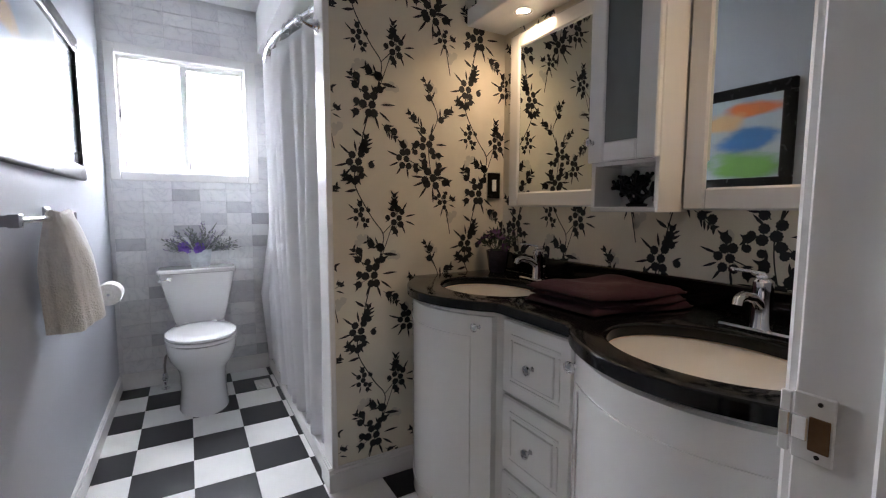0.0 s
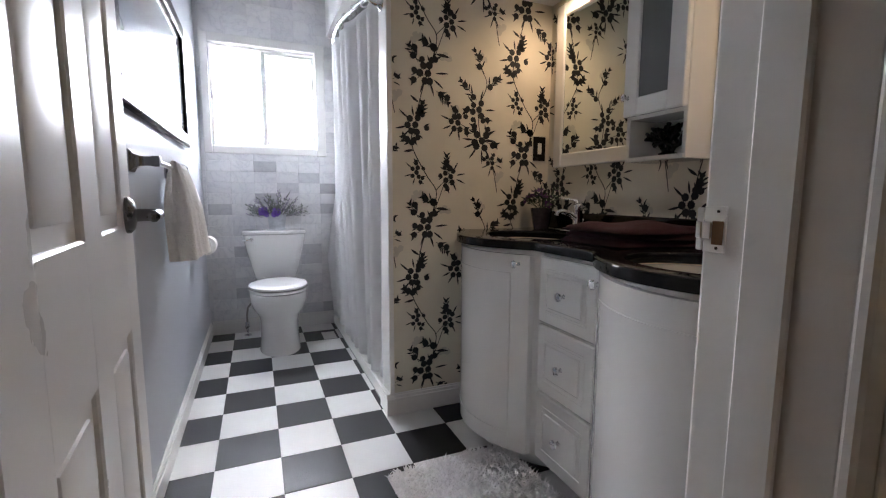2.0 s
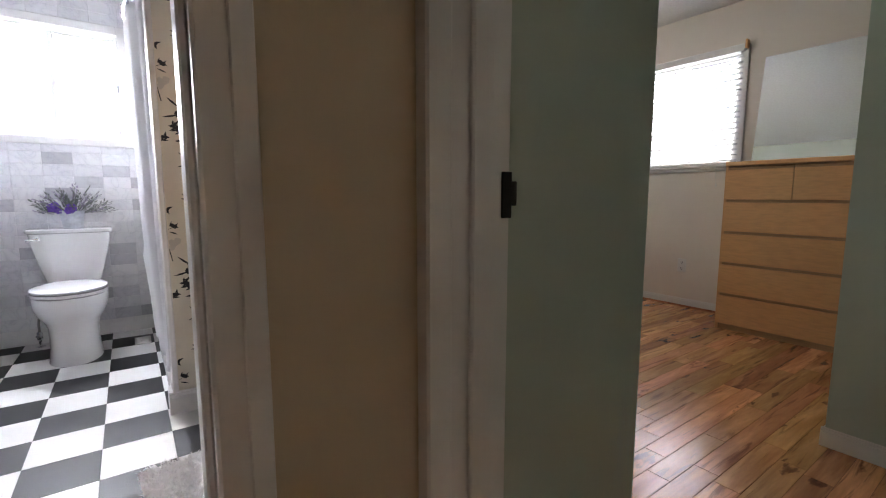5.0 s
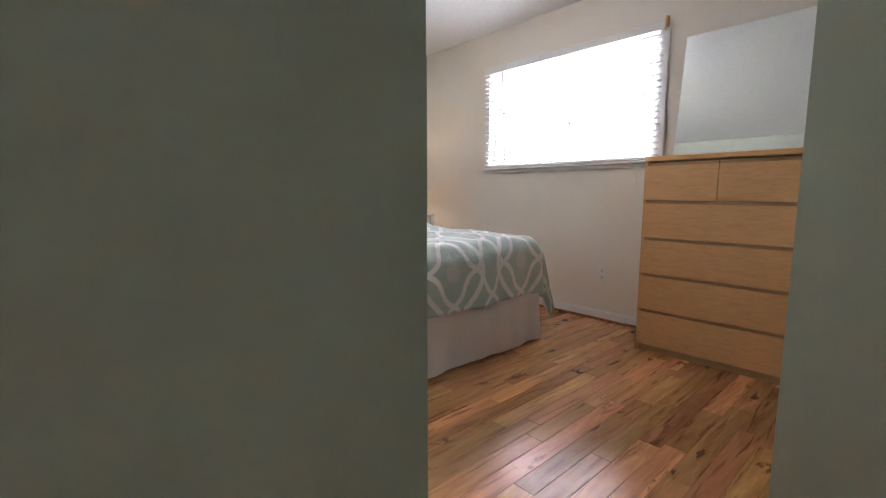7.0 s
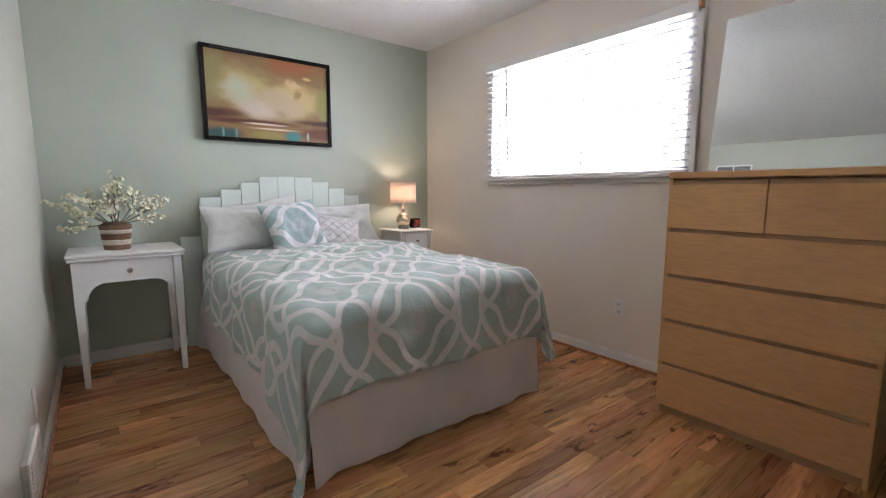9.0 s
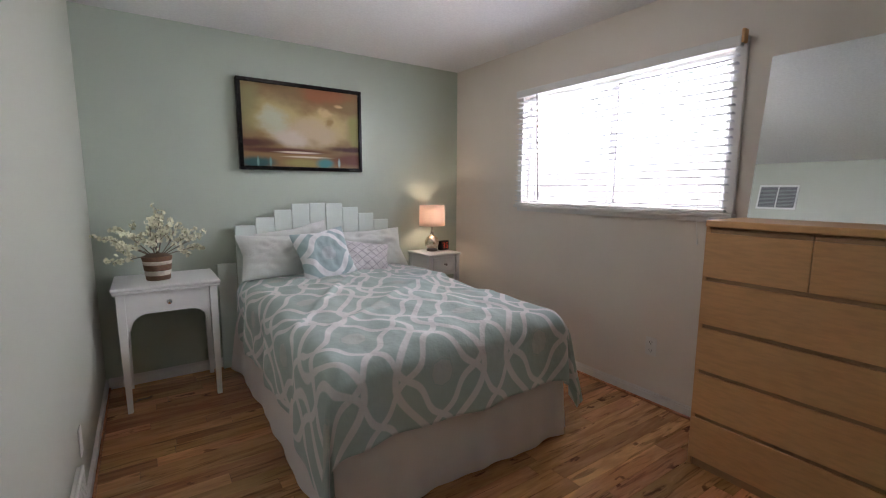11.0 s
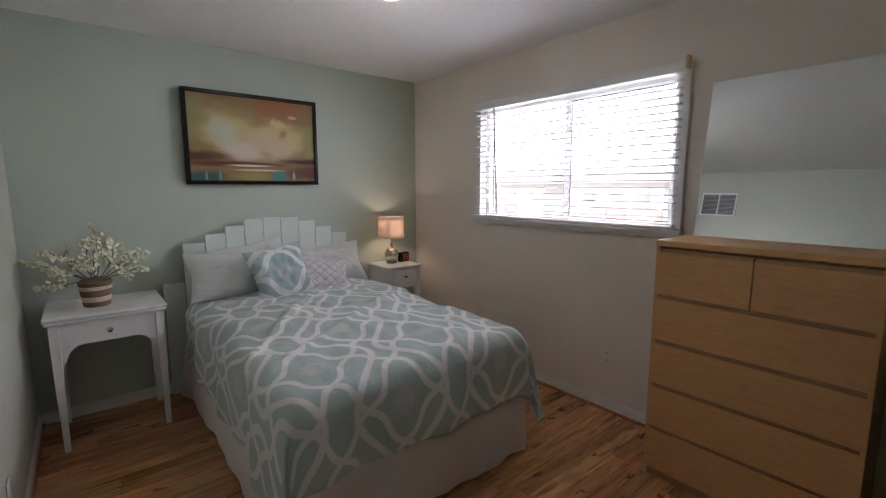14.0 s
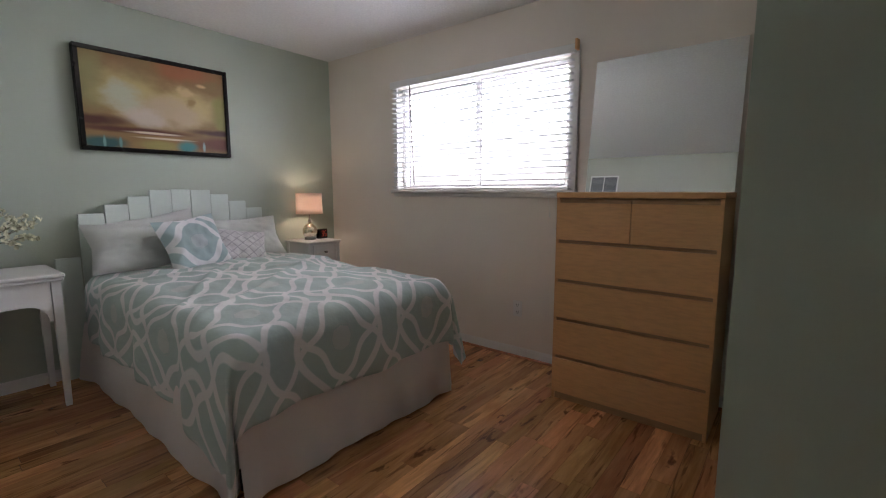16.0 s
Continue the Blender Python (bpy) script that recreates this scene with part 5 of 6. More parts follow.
def skirt(path, n):
    """A gathered cloth that hangs from the box spring to just above the floor."""
    seg = [(Vector(path[i]), Vector(path[i + 1])) for i in range(len(path) - 1)]
    total = sum((b - a).length for a, b in seg)

    def fn(u, v):
        s = u * total
        for a, b in seg:
            if s <= (b - a).length or (a, b) == seg[-1]:
                break
            s -= (b - a).length
        d = (b - a).normalized()
        p = a + d * min(s, (b - a).length)
        out = Vector((d.y, -d.x))
        w = (1 - v) ** 0.8 * (0.014 + 0.007 * math.sin(u * 9 + 1) + 0.006 * math.sin(u * 23 + 2) + 0.004 * math.sin(u * 47) + 0.035 * max(0.0, 1 - u * 14) + 0.02 * max(0.0, 1 - (1 - u) * 14))
        q = p + out * (w + 0.006)
        return (q.x, q.y, 0.012 + 0.37 * v + (1 - v) * 0.003 * (1 + math.sin(u * 15)))
    return Geo().sheet(fn, n, 14)


part("bed_skirt", skirt([(BX0, BY1 - 0.02), (BX0, BY0 + 0.01)], 120), SKIRT, bed)
part("bed_skirt", skirt([(BX0 - 0.004, BY0), (BX1 + 0.004, BY0)], 120), SKIRT, bed)
part("bed_skirt", skirt([(BX1, BY0 + 0.01), (BX1, BY1 - 0.02)], 120), SKIRT, bed)

TOPZ = 0.668


def bend(e, r):
    """How far cloth goes out and down when it runs e past the start of a rounded edge of radius r."""
    if e <= 0:
        return e, 0.0
    if e < r * math.pi / 2:
        return r * math.sin(e / r), r * (1 - math.cos(e / r))
    return r, r + (e - r * math.pi / 2)


def duvet(u, v):
    half, drop_l, drop_r, foot = (BX1 - BX0) / 2, 0.36, 0.33, 0.315
    cx = (BX0 + BX1) / 2
    s = -(half + drop_l) + u * (2 * half + drop_l + drop_r)
    t = -foot + v * (3.50 - BY0 + foot)
    r = 0.085
    es, et = abs(s) - (half - r + 0.02), -t + (r - 0.02)
    ox, dx = bend(es, r)
    oy, dy = bend(et, r)
    sign = 1 if s > 0 else -1
    down = max(dx, dy) + (1.0 if sign < 0 else 0.45) * min(dx, dy)
    if sign < 0 and es > r:
        near = min(1.0, max(0.0, 1 - (t + foot) / 1.1))
        down += 0.20 * near * near * (3 - 2 * near) * min(1.0, (es - r) / 0.26)
    corner = min(max(0, es - r), max(0, et - r))
    flare = 0.0
    if es > r and et <= r:
        flare = min(1, (es - r) * 4) * (0.012 + 0.016 * math.sin(t * 11 + sign) + 0.010 * math.sin(t * 23))
    if et > r and es <= r:
        flare = min(1, (et - r) * 4) * (0.014 + 0.016 * math.sin(s * 9 + 1) + 0.010 * math.sin(s * 21))
    x = cx + sign * (half - r + 0.02 + ox) + sign * (flare if es > r else 0)
    y = BY0 + (r - 0.02) - oy - (flare if et > r else 0)
    if corner > 0:
        k = min(1, corner * 4)
        a = math.atan2(max(es - r, 0), max(et - r, 0))
        wob = (0.125 if sign < 0 else 0.085) + 0.035 * math.sin(a * 6.0 - 1.2)
        x += sign * k * wob * math.sin(a)
        y -= k * wob * math.cos(a)
    puff = noise.noise(Vector((s * 2.3, t * 2.3, 3.0))) * 0.022 + noise.noise(Vector((s * 6.5, t * 5.0, 7.0))) * 0.015 + noise.noise(Vector((s * 14, t * 9.0, 1.0))) * 0.006
    puff += 0.05 * max(0.0, 1 - (t / 1.9 - 0.5) ** 2 * 3) * max(0, 1 - (s / half) ** 2) + 0.030 * max(0.0, t / 1.9 - 0.35) + 0.035 * min(1.0, max(0.0, (s + half) / (2 * half)))
    ridge = 0.0
    for k, (a, b, c) in enumerate(((0.6, 0.8, 0.15), (-0.5, 0.85, -0.35), (0.35, 0.93, 0.75), (-0.75, 0.6, 0.5))):
        ridge += 0.012 * math.exp(-((a * s + b * (t - 0.9) - c * 0.5) / 0.022) ** 2)
    z = TOPZ - down + (puff + ridge) * max(0.0, 1 - down * 4)
    return (x, y, max(0.045, z)), (s, t)


g = Geo()
NU, NV = 150, 150
g.sheet(lambda u, v: duvet(u, v)[0], NU, NV)
dv = solid("duvet", g, DUVET, "sage green duvet with white trellis pattern spread over the bed", "duvet", angle=80)
layer = dv.data.uv_layers.new(name="UVMap")
grid_uv = [duvet(i / NU, j / NV)[1] for j in range(NV + 1) for i in range(NU + 1)]
for lp in dv.data.loops:
    s_, t_ = grid_uv[lp.vertex_index]
    layer.data[lp.index].uv = (s_ + 0.148, t_ + 0.10)
thick(dv, 0.018, -1.0)


def pillow(name, at, w, h, d, rot, material, label, group="", seed=1, sag=0.0):
    """A stuffed cushion: pinched edge, full middle, a few creases."""
    n = 34
    m = pose(*at, *rot)
    vs, fs, uv = [], [], []
    for side in (1, -1):
        base = len(vs)
        for j in range(n + 1):
            for i in range(n + 1):
                u, v = i / n * 2 - 1, j / n * 2 - 1
                e = max(0.0, (1 - abs(u) ** 2.4)) ** 0.7 * max(0.0, (1 - abs(v) ** 2.4)) ** 0.7
                pin = 1 - 0.11 * (1 - abs(u)) * abs(v) ** 3
                pinv = 1 - 0.11 * (1 - abs(v)) * abs(u) ** 3
                crease = noise.noise(Vector((u * 2.2 + seed, v * 2.2, side * 2.0))) * 0.26 + noise.noise(Vector((u * 6 + seed, v * 5, side))) * 0.15 + noise.noise(Vector((u * 2.5 + v * 4 + seed, v * 2 - u, side * 3.0))) * 0.08
                vs.append((u * w / 2 * pinv, side * d / 2 * e * (1 + crease), v * h / 2 * pin - sag * (1 - abs(v)) * (u * u)))
                uv.append((u * w / 2, v * h / 2))
        for j in range(n):
            for i in range(n):
                a = base + j * (n + 1) + i
                q = (a, a + 1, a + n + 2, a + n + 1)
                fs.append(q if side < 0 else q[::-1])
    ob = solid(name, Geo().add(vs, fs, m), material, label, "pillow", group, angle=80)
    layer = ob.data.uv_layers.new(name="UVMap")
    for lp in ob.data.loops:
        layer.data[lp.index].uv = uv[lp.vertex_index]
    return ob


pillow("pillow", (3.085, 3.525, 0.835), 0.62, 0.36, 0.20, (-34, 4, 6), PILLOW, "pale grey sleeping pillow leaning on the headboard", "sleeping pillows", 2)
pillow("pillow", (3.76, 3.525, 0.835), 0.66, 0.37, 0.20, (-32, -2, -5), PILLOW, "pale grey sleeping pillow leaning on the headboard", "sleeping pillows", 9)
pillow("pillow", (3.22, 3.61, 0.87), 0.56, 0.36, 0.12, (-14, -9, 3), PILLOW, "pale grey pillow behind the others", "sleeping pillows", 5)
pillow("cushion", (3.335, 3.305, 0.845), 0.42, 0.42, 0.15, (-28, -6, 8), CUSHION, "square green and white trellis cushion", "", 4)
pillow("cushion", (3.655, 3.335, 0.80), 0.42, 0.29, 0.12, (-34, 9, -6), LATTICE, "small pale lattice-print oblong cushion", "", 7)

# ---- bedroom: painting ----
p = thing("painting", (3.34, 3.72, 1.48), "stormy brown and gold seascape in a dark frame", "painting")
x0, x1, z0, z1, w = 2.861, 3.812, 1.472, 2.125, 0.028
g = Geo()
for a, c, d, e in ((x0, x1, z0, z0 + w), (x0, x1, z1 - w, z1), (x0, x0 + w, z0 + w, z1 - w), (x1 - w, x1, z0 + w, z1 - w)):
    g.box(a, c, 3.690, 3.7445, d, e, b=0.004)
part("frame", g, BLACK_FRAME, p)
cv = part("canvas", box(x0 + w, x1 - w, 3.706, 3.725, z0 + w, z1 - w), painting_mat("sea_canvas", "sea"), p, "canvas of golden clouds over a dark shore")
flat_uv(cv, ((x0 + w, 3.706, z0 + w), (x1 - w, 3.706, z0 + w), (x0 + w, 3.706, z1 - w)))

# ---- bedroom: console table ----
t = thing("console_table", (2.345, 3.49, 0), "white painted side table with curved apron and tapered legs", "table")
tx0, tx1, ty0, ty1 = 2.063, 2.628, 3.245, 3.725
part("tabletop", box(tx0, tx1, ty0, ty1, 0.742, 0.762, b=0.005), WHITE_SATIN, t)
part("lower_top", box(tx0 + 0.006, tx1 - 0.006, ty0 + 0.006, ty1, 0.722, 0.7395, b=0.005), WHITE_SATIN, t)
for x, y in ((tx0 + 0.022, ty0 + 0.02), (tx1 - 0.062, ty0 + 0.02), (tx0 + 0.022, ty1 - 0.065), (tx1 - 0.062, ty1 - 0.065)):
    s = 0.042
    vs = [(x + s / 2 + a * k, y + s / 2 + b * k, z) for z, k in ((0.0, 0.0135), (0.50, 0.021), (0.722, 0.021)) for a, b in n4]
    part("leg", Geo().add(vs, [(3, 2, 1, 0)] + [(k * 4 + i, k * 4 + (i + 1) % 4, k * 4 + 4 + (i + 1) % 4, k * 4 + 4 + i) for k in range(2) for i in range(4)] + [(8, 9, 10, 11)]), WHITE_SATIN, t)
arch = [(tx0 + 0.0645, 0.7215), (tx0 + 0.0645, 0.50)]
for k in range(9):
    a = math.pi / 2 * k / 8
    arch.append((tx0 + 0.0645 + 0.018 + 0.085 * (1 - math.cos(a)), 0.50 + 0.095 * math.sin(a)))
arch += [(tx1 - 0.0645 - (x - tx0 - 0.0645), z) for x, z in arch[::-1]]
ap = Geo().prism(arch, 0, 0.016, m=Matrix.Translation((0, ty0 + 0.044, 0)) @ Matrix.Rotation(radians(90), 4, "X"))
part("apron", ap, WHITE_SATIN, t)
for x in (tx0 + 0.026, tx1 - 0.042):
    part("side_apron", box(x, x + 0.016, ty0 + 0.0645, ty1 - 0.0675, 0.58, 0.7215, b=0.002), WHITE_SATIN, t)
part("back_apron", box(tx0 + 0.0655, tx1 - 0.0655, ty1 - 0.052, ty1 - 0.036, 0.58, 0.7215, b=0.002), WHITE_SATIN, t)
knob_on(t, (tx0 + tx1) / 2, ty0 + 0.028, 0.658, (0, -1, 0), r=0.016)

# blossom branches in a striped pot
STRIPE_BROWN = mat("brown_rope_band", (0.20, 0.115, 0.07), 0.8, spread=0.25, scale=60, bump=0.06, bump_scale=220)
STRIPE_CREAM = mat("cream_rope_band", (0.60, 0.54, 0.46), 0.8, spread=0.2, scale=60, bump=0.06, bump_scale=220)
TWIG = mat("brown_twig", (0.13, 0.09, 0.06), 0.8, spread=0.3, scale=80)
CREAM_PETAL = mat("cream_petal", (0.81, 0.80, 0.61), 0.7, spread=0.15, scale=60)
PALE_GREEN = mat("pale_green_leaf", (0.34, 0.38, 0.22), 0.7, spread=0.25, scale=60)
p = thing("blossom_pot", (2.305, 3.47, 0.762), "cream blossom branches in a brown and cream banded pot", "plant")
px, py = 2.305, 3.47
bands = ((0.0, 0.030, STRIPE_BROWN, 0.066), (0.030, 0.060, STRIPE_CREAM, 0.070), (0.060, 0.098, STRIPE_BROWN, 0.074), (0.098, 0.120, STRIPE_CREAM, 0.078), (0.120, 0.148, STRIPE_BROWN, 0.081))
for a, c, mt, r0 in bands:
    part("band", Geo().lathe([(r0 - 0.003, a), (r0, a + 0.003), (r0 + 0.003, c - 0.003), (r0, c)], at=(px, py, 0.7625), n=28), mt, p, "cream rope band" if mt is STRIPE_CREAM else "brown rope band")
part("moss", Geo().lathe([(0.074, 0), (0.06, 0.012), (0.03, 0.018), (0.001, 0.02)], at=(px, py, 0.9105), n=20), TWIG, p)
rnd = random.Random(11)
tw, bl, lf = Geo(), Geo(), Geo()


def twig(at, d, length, r, depth):
    pts, q, dd = [at], at.copy(), d.copy()
    for k in range(4):
        dd = (dd + Vector((rnd.uniform(-0.25, 0.25), rnd.uniform(-0.3, 0.3), rnd.uniform(-0.28, 0.16)))).normalized()
        q = q + dd * length / 4
        pts.append(q.copy())
        if depth and k > 0:
            side = (dd + Vector((rnd.uniform(-1, 1), rnd.uniform(-0.8, 0.8), rnd.uniform(-0.5, 0.8)))).normalized()
            twig(q.copy(), side, length * 0.38, r * 0.55, depth - 1)
        if k > 0 or not depth:
            for b in range(3):
                e = Vector((rnd.uniform(-1, 1), rnd.uniform(-1, 1), rnd.uniform(-0.5, 1))).normalized()
                o = q + e * 0.013
                if o.z > 0.80:
                    blossom(bl, o, e, rnd.uniform(0.010, 0.017), rnd)
            if rnd.random() < 0.6:
                leaf(lf, q, dd, 0.026, 0.010, rnd)
    tw.tube([tuple(s) for s in pts], [r, r * 0.85, r * 0.7, r * 0.55, r * 0.4], 5)


for a, e, L in ((3.05, 0.45, 0.27), (2.8, 0.85, 0.27), (2.2, 1.1, 0.24), (1.65, 1.42, 0.30), (1.2, 1.15, 0.22), (0.5, 0.85, 0.26), (0.1, 0.42, 0.27), (-0.4, 0.75, 0.22), (-2.6, 0.55, 0.22), (-1.5, 0.95, 0.18), (3.2, 0.1, 0.20), (-0.05, 0.12, 0.20), (4.4, 1.25, 0.22), (0.8, 1.3, 0.24)):
    d = Vector((math.cos(a) * math.cos(e), math.sin(a) * math.cos(e) * 0.8, math.sin(e))).normalized()
    twig(Vector((px + d.x * 0.04, py + d.y * 0.04, 0.915)), d, L * 0.82, 0.0035, 1)
part("twig", tw, TWIG, p)["kind"] = "stuff"
part("blossoms", bl, CREAM_PETAL, p, "cream blossoms")
part("leaves", lf, PALE_GREEN, p, "pale green leaves")

# ---- bedroom: nightstand, lamp, clock ----
t = thing("nightstand", (4.43, 3.53, 0), "small white nightstand with one drawer", "nightstand")
nx0, nx1, ny0, ny1 = 4.255, 4.606, 3.350, 3.715
part("top", box(nx0, nx1, ny0, ny1, 0.752, 0.770, b=0.005), WHITE_SATIN, t)
for x in (nx0 + 0.012, nx1 - 0.052):
    for y in (ny0 + 0.012, ny1 - 0.052):
        part("leg", box(x, x + 0.04, y, y + 0.04, 0, 0.7515, b=0.003), WHITE_SATIN, t)
part("body", box(nx0 + 0.0525, nx1 - 0.0525, ny0 + 0.024, ny1 - 0.02, 0.575, 0.7515, b=0.002).box(nx0 + 0.018, nx0 + 0.034, ny0 + 0.053, ny1 - 0.053, 0.575, 0.7515).box(nx1 - 0.034, nx1 - 0.018, ny0 + 0.053, ny1 - 0.053, 0.575, 0.7515), WHITE_SATIN, t)
dr = part("drawer_front", box(nx0 + 0.058, nx1 - 0.058, ny0 + 0.012, ny0 + 0.0235, 0.612, 0.738, b=0.004), WHITE_SATIN, t)
part("moulding", box(nx0 + 0.08, nx1 - 0.08, ny0 + 0.008, ny0 + 0.0118, 0.634, 0.716, b=0.0035), WHITE_SATIN, dr)
knob_on(dr, (nx0 + nx1) / 2, ny0 + 0.008, 0.675, (0, -1, 0), PEWTER, 0.011)
part("shelf", box(nx0 + 0.02, nx1 - 0.02, ny0 + 0.055, ny1 - 0.055, 0.22, 0.238, b=0.002), WHITE_SATIN, t)

MERCURY = mat("mercury_glass", (0.72, 0.62, 0.50), 0.16, metal=0.85, spread=0.45, scale=55, bump=0.05, bump_scale=45)
SHADE = cloth_mat("pink_lamp_shade", (0.80, 0.68, 0.61), 0.38, 0.9, 400)
lx, ly = 4.43, 3.57
lamp = thing("table_lamp", (lx, ly, 0.77), "mercury glass table lamp with a lit pale pink drum shade", "lamp")
part("foot", Geo().lathe([(0.050, 0), (0.052, 0.006), (0.048, 0.020), (0.044, 0.026), (0.030, 0.028)], at=(lx, ly, 0.7705), n=28), PEWTER, lamp)
part("base", Geo().lathe([(0.044, 0.028), (0.059, 0.045), (0.066, 0.070), (0.064, 0.095), (0.050, 0.122), (0.031, 0.140), (0.014, 0.150), (0.013, 0.158)], at=(lx, ly, 0.7705), n=28), MERCURY, lamp)
part("neck", Geo().lathe([(0.016, 0.158), (0.017, 0.163), (0.010, 0.168), (0.016, 0.176), (0.010, 0.184), (0.006, 0.19), (0.006, 0.24)], at=(lx, ly, 0.7705), n=20), PEWTER, lamp)
thick(part("shade", Geo().add([((lx + r * math.cos(2 * math.pi * i / 48)), ly + r * math.sin(2 * math.pi * i / 48), z) for z, r in ((1.005, 0.116), (1.05, 0.115), (1.14, 0.113), (1.185, 0.112)) for i in range(48)],
      [(j * 48 + i, j * 48 + (i + 1) % 48, (j + 1) * 48 + (i + 1) % 48, (j + 1) * 48 + i) for j in range(3) for i in range(48)]), SHADE, lamp, "pale pink fabric drum shade"), 0.002)
for z, r in ((1.005, 0.117), (1.185, 0.113)):
    part("shade_rim", Geo().tube([(lx + r * math.cos(2 * math.pi * i / 40), ly + r * math.sin(2 * math.pi * i / 40), z) for i in range(41)], 0.0025, 6), SHADE, lamp)
part("bulb", Geo().ball((lx, ly, 1.035), 0.018, 8), PLASTIC_WHITE, lamp)
c = thing("alarm_clock", (4.555, 3.55, 0.77), "black digital alarm clock with red numerals", "clock")
M = pose(4.553, 3.565, 0.7705, 0, 0, 10)
part("case", Geo().box(-0.052, 0.052, -0.025, 0.025, 0.0, 0.088, b=0.006, m=M), mat("clock_case", (0.012, 0.007, 0.007), 0.25, spread=0.1, scale=30, bump=0.0), c)
RED = glow_mat("red_numerals", (1.0, 0.10, 0.05), 0.05)
SEG = {"3": "abgcd", "5": "afgcd"}
for k, ch in enumerate("35"):
    ox = -0.018 + 0.038 * k
    g = Geo()
    for q in SEG[ch]:
        x0, x1, z0, z1 = {"a": (0, 0.022, 0.067, 0.071), "g": (0, 0.022, 0.044, 0.048), "d": (0, 0.022, 0.021, 0.025), "b": (0.019, 0.023, 0.048, 0.067), "c": (0.019, 0.023, 0.025, 0.044), "f": (-0.001, 0.003, 0.048, 0.067)}[q]
        g.box(ox - 0.011 + x0, ox - 0.011 + x1, -0.0262, -0.0248, z0, z1, m=M)
    part("numeral", g, RED, c, "glowing red numeral")

# ---- bedroom: dresser and mirror ----
d = thing("dresser", (4.61, 0.775, 0), "maple veneer chest of six drawers", "dresser")
dy0, dy1, dx0, dx1, dz = 0.378, 1.176, 4.388, 4.812, 1.198
part("top", box(dx0 - 0.004, dx1, dy0 - 0.002, dy1 + 0.002, 1.168, dz, b=0.004), MAPLE, d)
for y in (dy0, dy1 - 0.018):
    part("side_panel", box(dx0 + 0.002, dx1, y, y + 0.018, 0.0, 1.1675, b=0.002), MAPLE, d)
part("back_panel", box(dx1 - 0.012, dx1 - 0.004, dy0 + 0.0185, dy1 - 0.0185, 0.03, 1.167), MAPLE_RECESS_SHADE, d)
part("plinth", box(dx0 + 0.012, dx0 + 0.028, dy0 + 0.0185, dy1 - 0.0185, 0.0, 0.038), MAPLE_RECESS_SHADE, d)
part("carcass", box(dx0 + 0.026, dx1 - 0.0125, dy0 + 0.0185, dy1 - 0.0185, 0.04, 1.166), MAPLE_RECESS_SHADE, d)
rows = [0.042 + 0.2235 * k for k in range(6)]
for k in range(5):
    z0, z1 = rows[k], rows[k] + 0.2045
    cols = ((dy0 + 0.001, (dy0 + dy1) / 2 - 0.0015), ((dy0 + dy1) / 2 + 0.0015, dy1 - 0.001)) if k == 4 else ((dy0 + 0.001, dy1 - 0.001),)
    for a, c in cols:
        f = part("drawer_front", box(dx0, dx0 + 0.018, a, c, z0, z1, b=0.0015), MAPLE, d)
        # The shade of the grip gap is put into this lip's darker maple.
        part("grip_lip", box(dx0 + 0.008, dx0 + 0.026, a + 0.002, c - 0.002, z1 + 0.0005, z1 + 0.0175, b=0.001), MAPLE_RECESS_SHADE, f, "grip lip in maple darkened for the gap's shade")
mh = math.hypot(0.775, 0.10)
Mm = Matrix.Translation((4.708, 0.377, 1.2)) @ Matrix.Rotation(radians(8.2), 4, "Y")
m_ob = thing("leaning_mirror", (4.72, 0.76, 1.2), "large frameless mirror leaning on the wall above the dresser", "mirror")
part("glass", Geo().box(0.0, 0.004, 0.0, 0.762, 0.0, mh, m=Mm), MIRROR, m_ob)
part("backing", Geo().box(0.0042, 0.010, 0.001, 0.761, 0.001, mh - 0.001, m=Mm), DARK_METAL, m_ob)

# ---- bedroom: window blind ----
bl = thing("window_blind", (4.80, 2.05, 1.21), "white horizontal slat blind lowered with open slats", "blind")
part("headrail", box(4.768, 4.8055, 1.262, 2.862, 2.045, 2.098, b=0.004), WHITE_SATIN, bl)
part("valance_bracket", box(4.764, 4.8055, 1.246, 1.2615, 2.060, 2.125, b=0.003), MAPLE, bl, "tan end cap of the headrail")
zs = [1.238 + 0.0405 * k for k in range(20)]
slat_mesh = None
for z in zs:
    if slat_mesh is None:
        g = Geo()
        n = 5
        prof = [(-0.0185 + 0.037 * i / n, 0.0028 * (1 - (2 * i / n - 1) ** 2)) for i in range(n + 1)]
        vs = [(a, y, b + t) for y in (1.275, 2.850) for t in (0.0, 0.0042) for a, b in prof]
        k = n + 1
        fs = [(i, i + 1, 2 * k + i + 1, 2 * k + i) for i in range(n)] + [(k + i + 1, k + i, 3 * k + i, 3 * k + i + 1) for i in range(n)]
        fs += [(0, 2 * k, 3 * k, k), (n, k + n, 3 * k + n, 2 * k + n)]
        g.add(vs, fs, Matrix.Rotation(radians(7), 4, "Y"))
        slat_mesh = g.mesh("slat", BLIND)
    s = new("slat", slat_mesh)
    s.parent = bl
    s.location = (4.787 - 4.80, -2.05, z - 1.21)
part("bottom_rail", box(4.770, 4.804, 1.275, 2.850, 1.2135, 1.228, b=0.003), WHITE_SATIN, bl)
for y in (1.40, 2.05, 2.70):
    part("ladder_cord", Geo().tube([(4.7665, y, 1.22), (4.7665, y, 2.05)], 0.0012, 5).tube([(4.8045, y, 1.22), (4.8045, y, 2.05)], 0.0012, 5), PLASTIC_WHITE, bl)
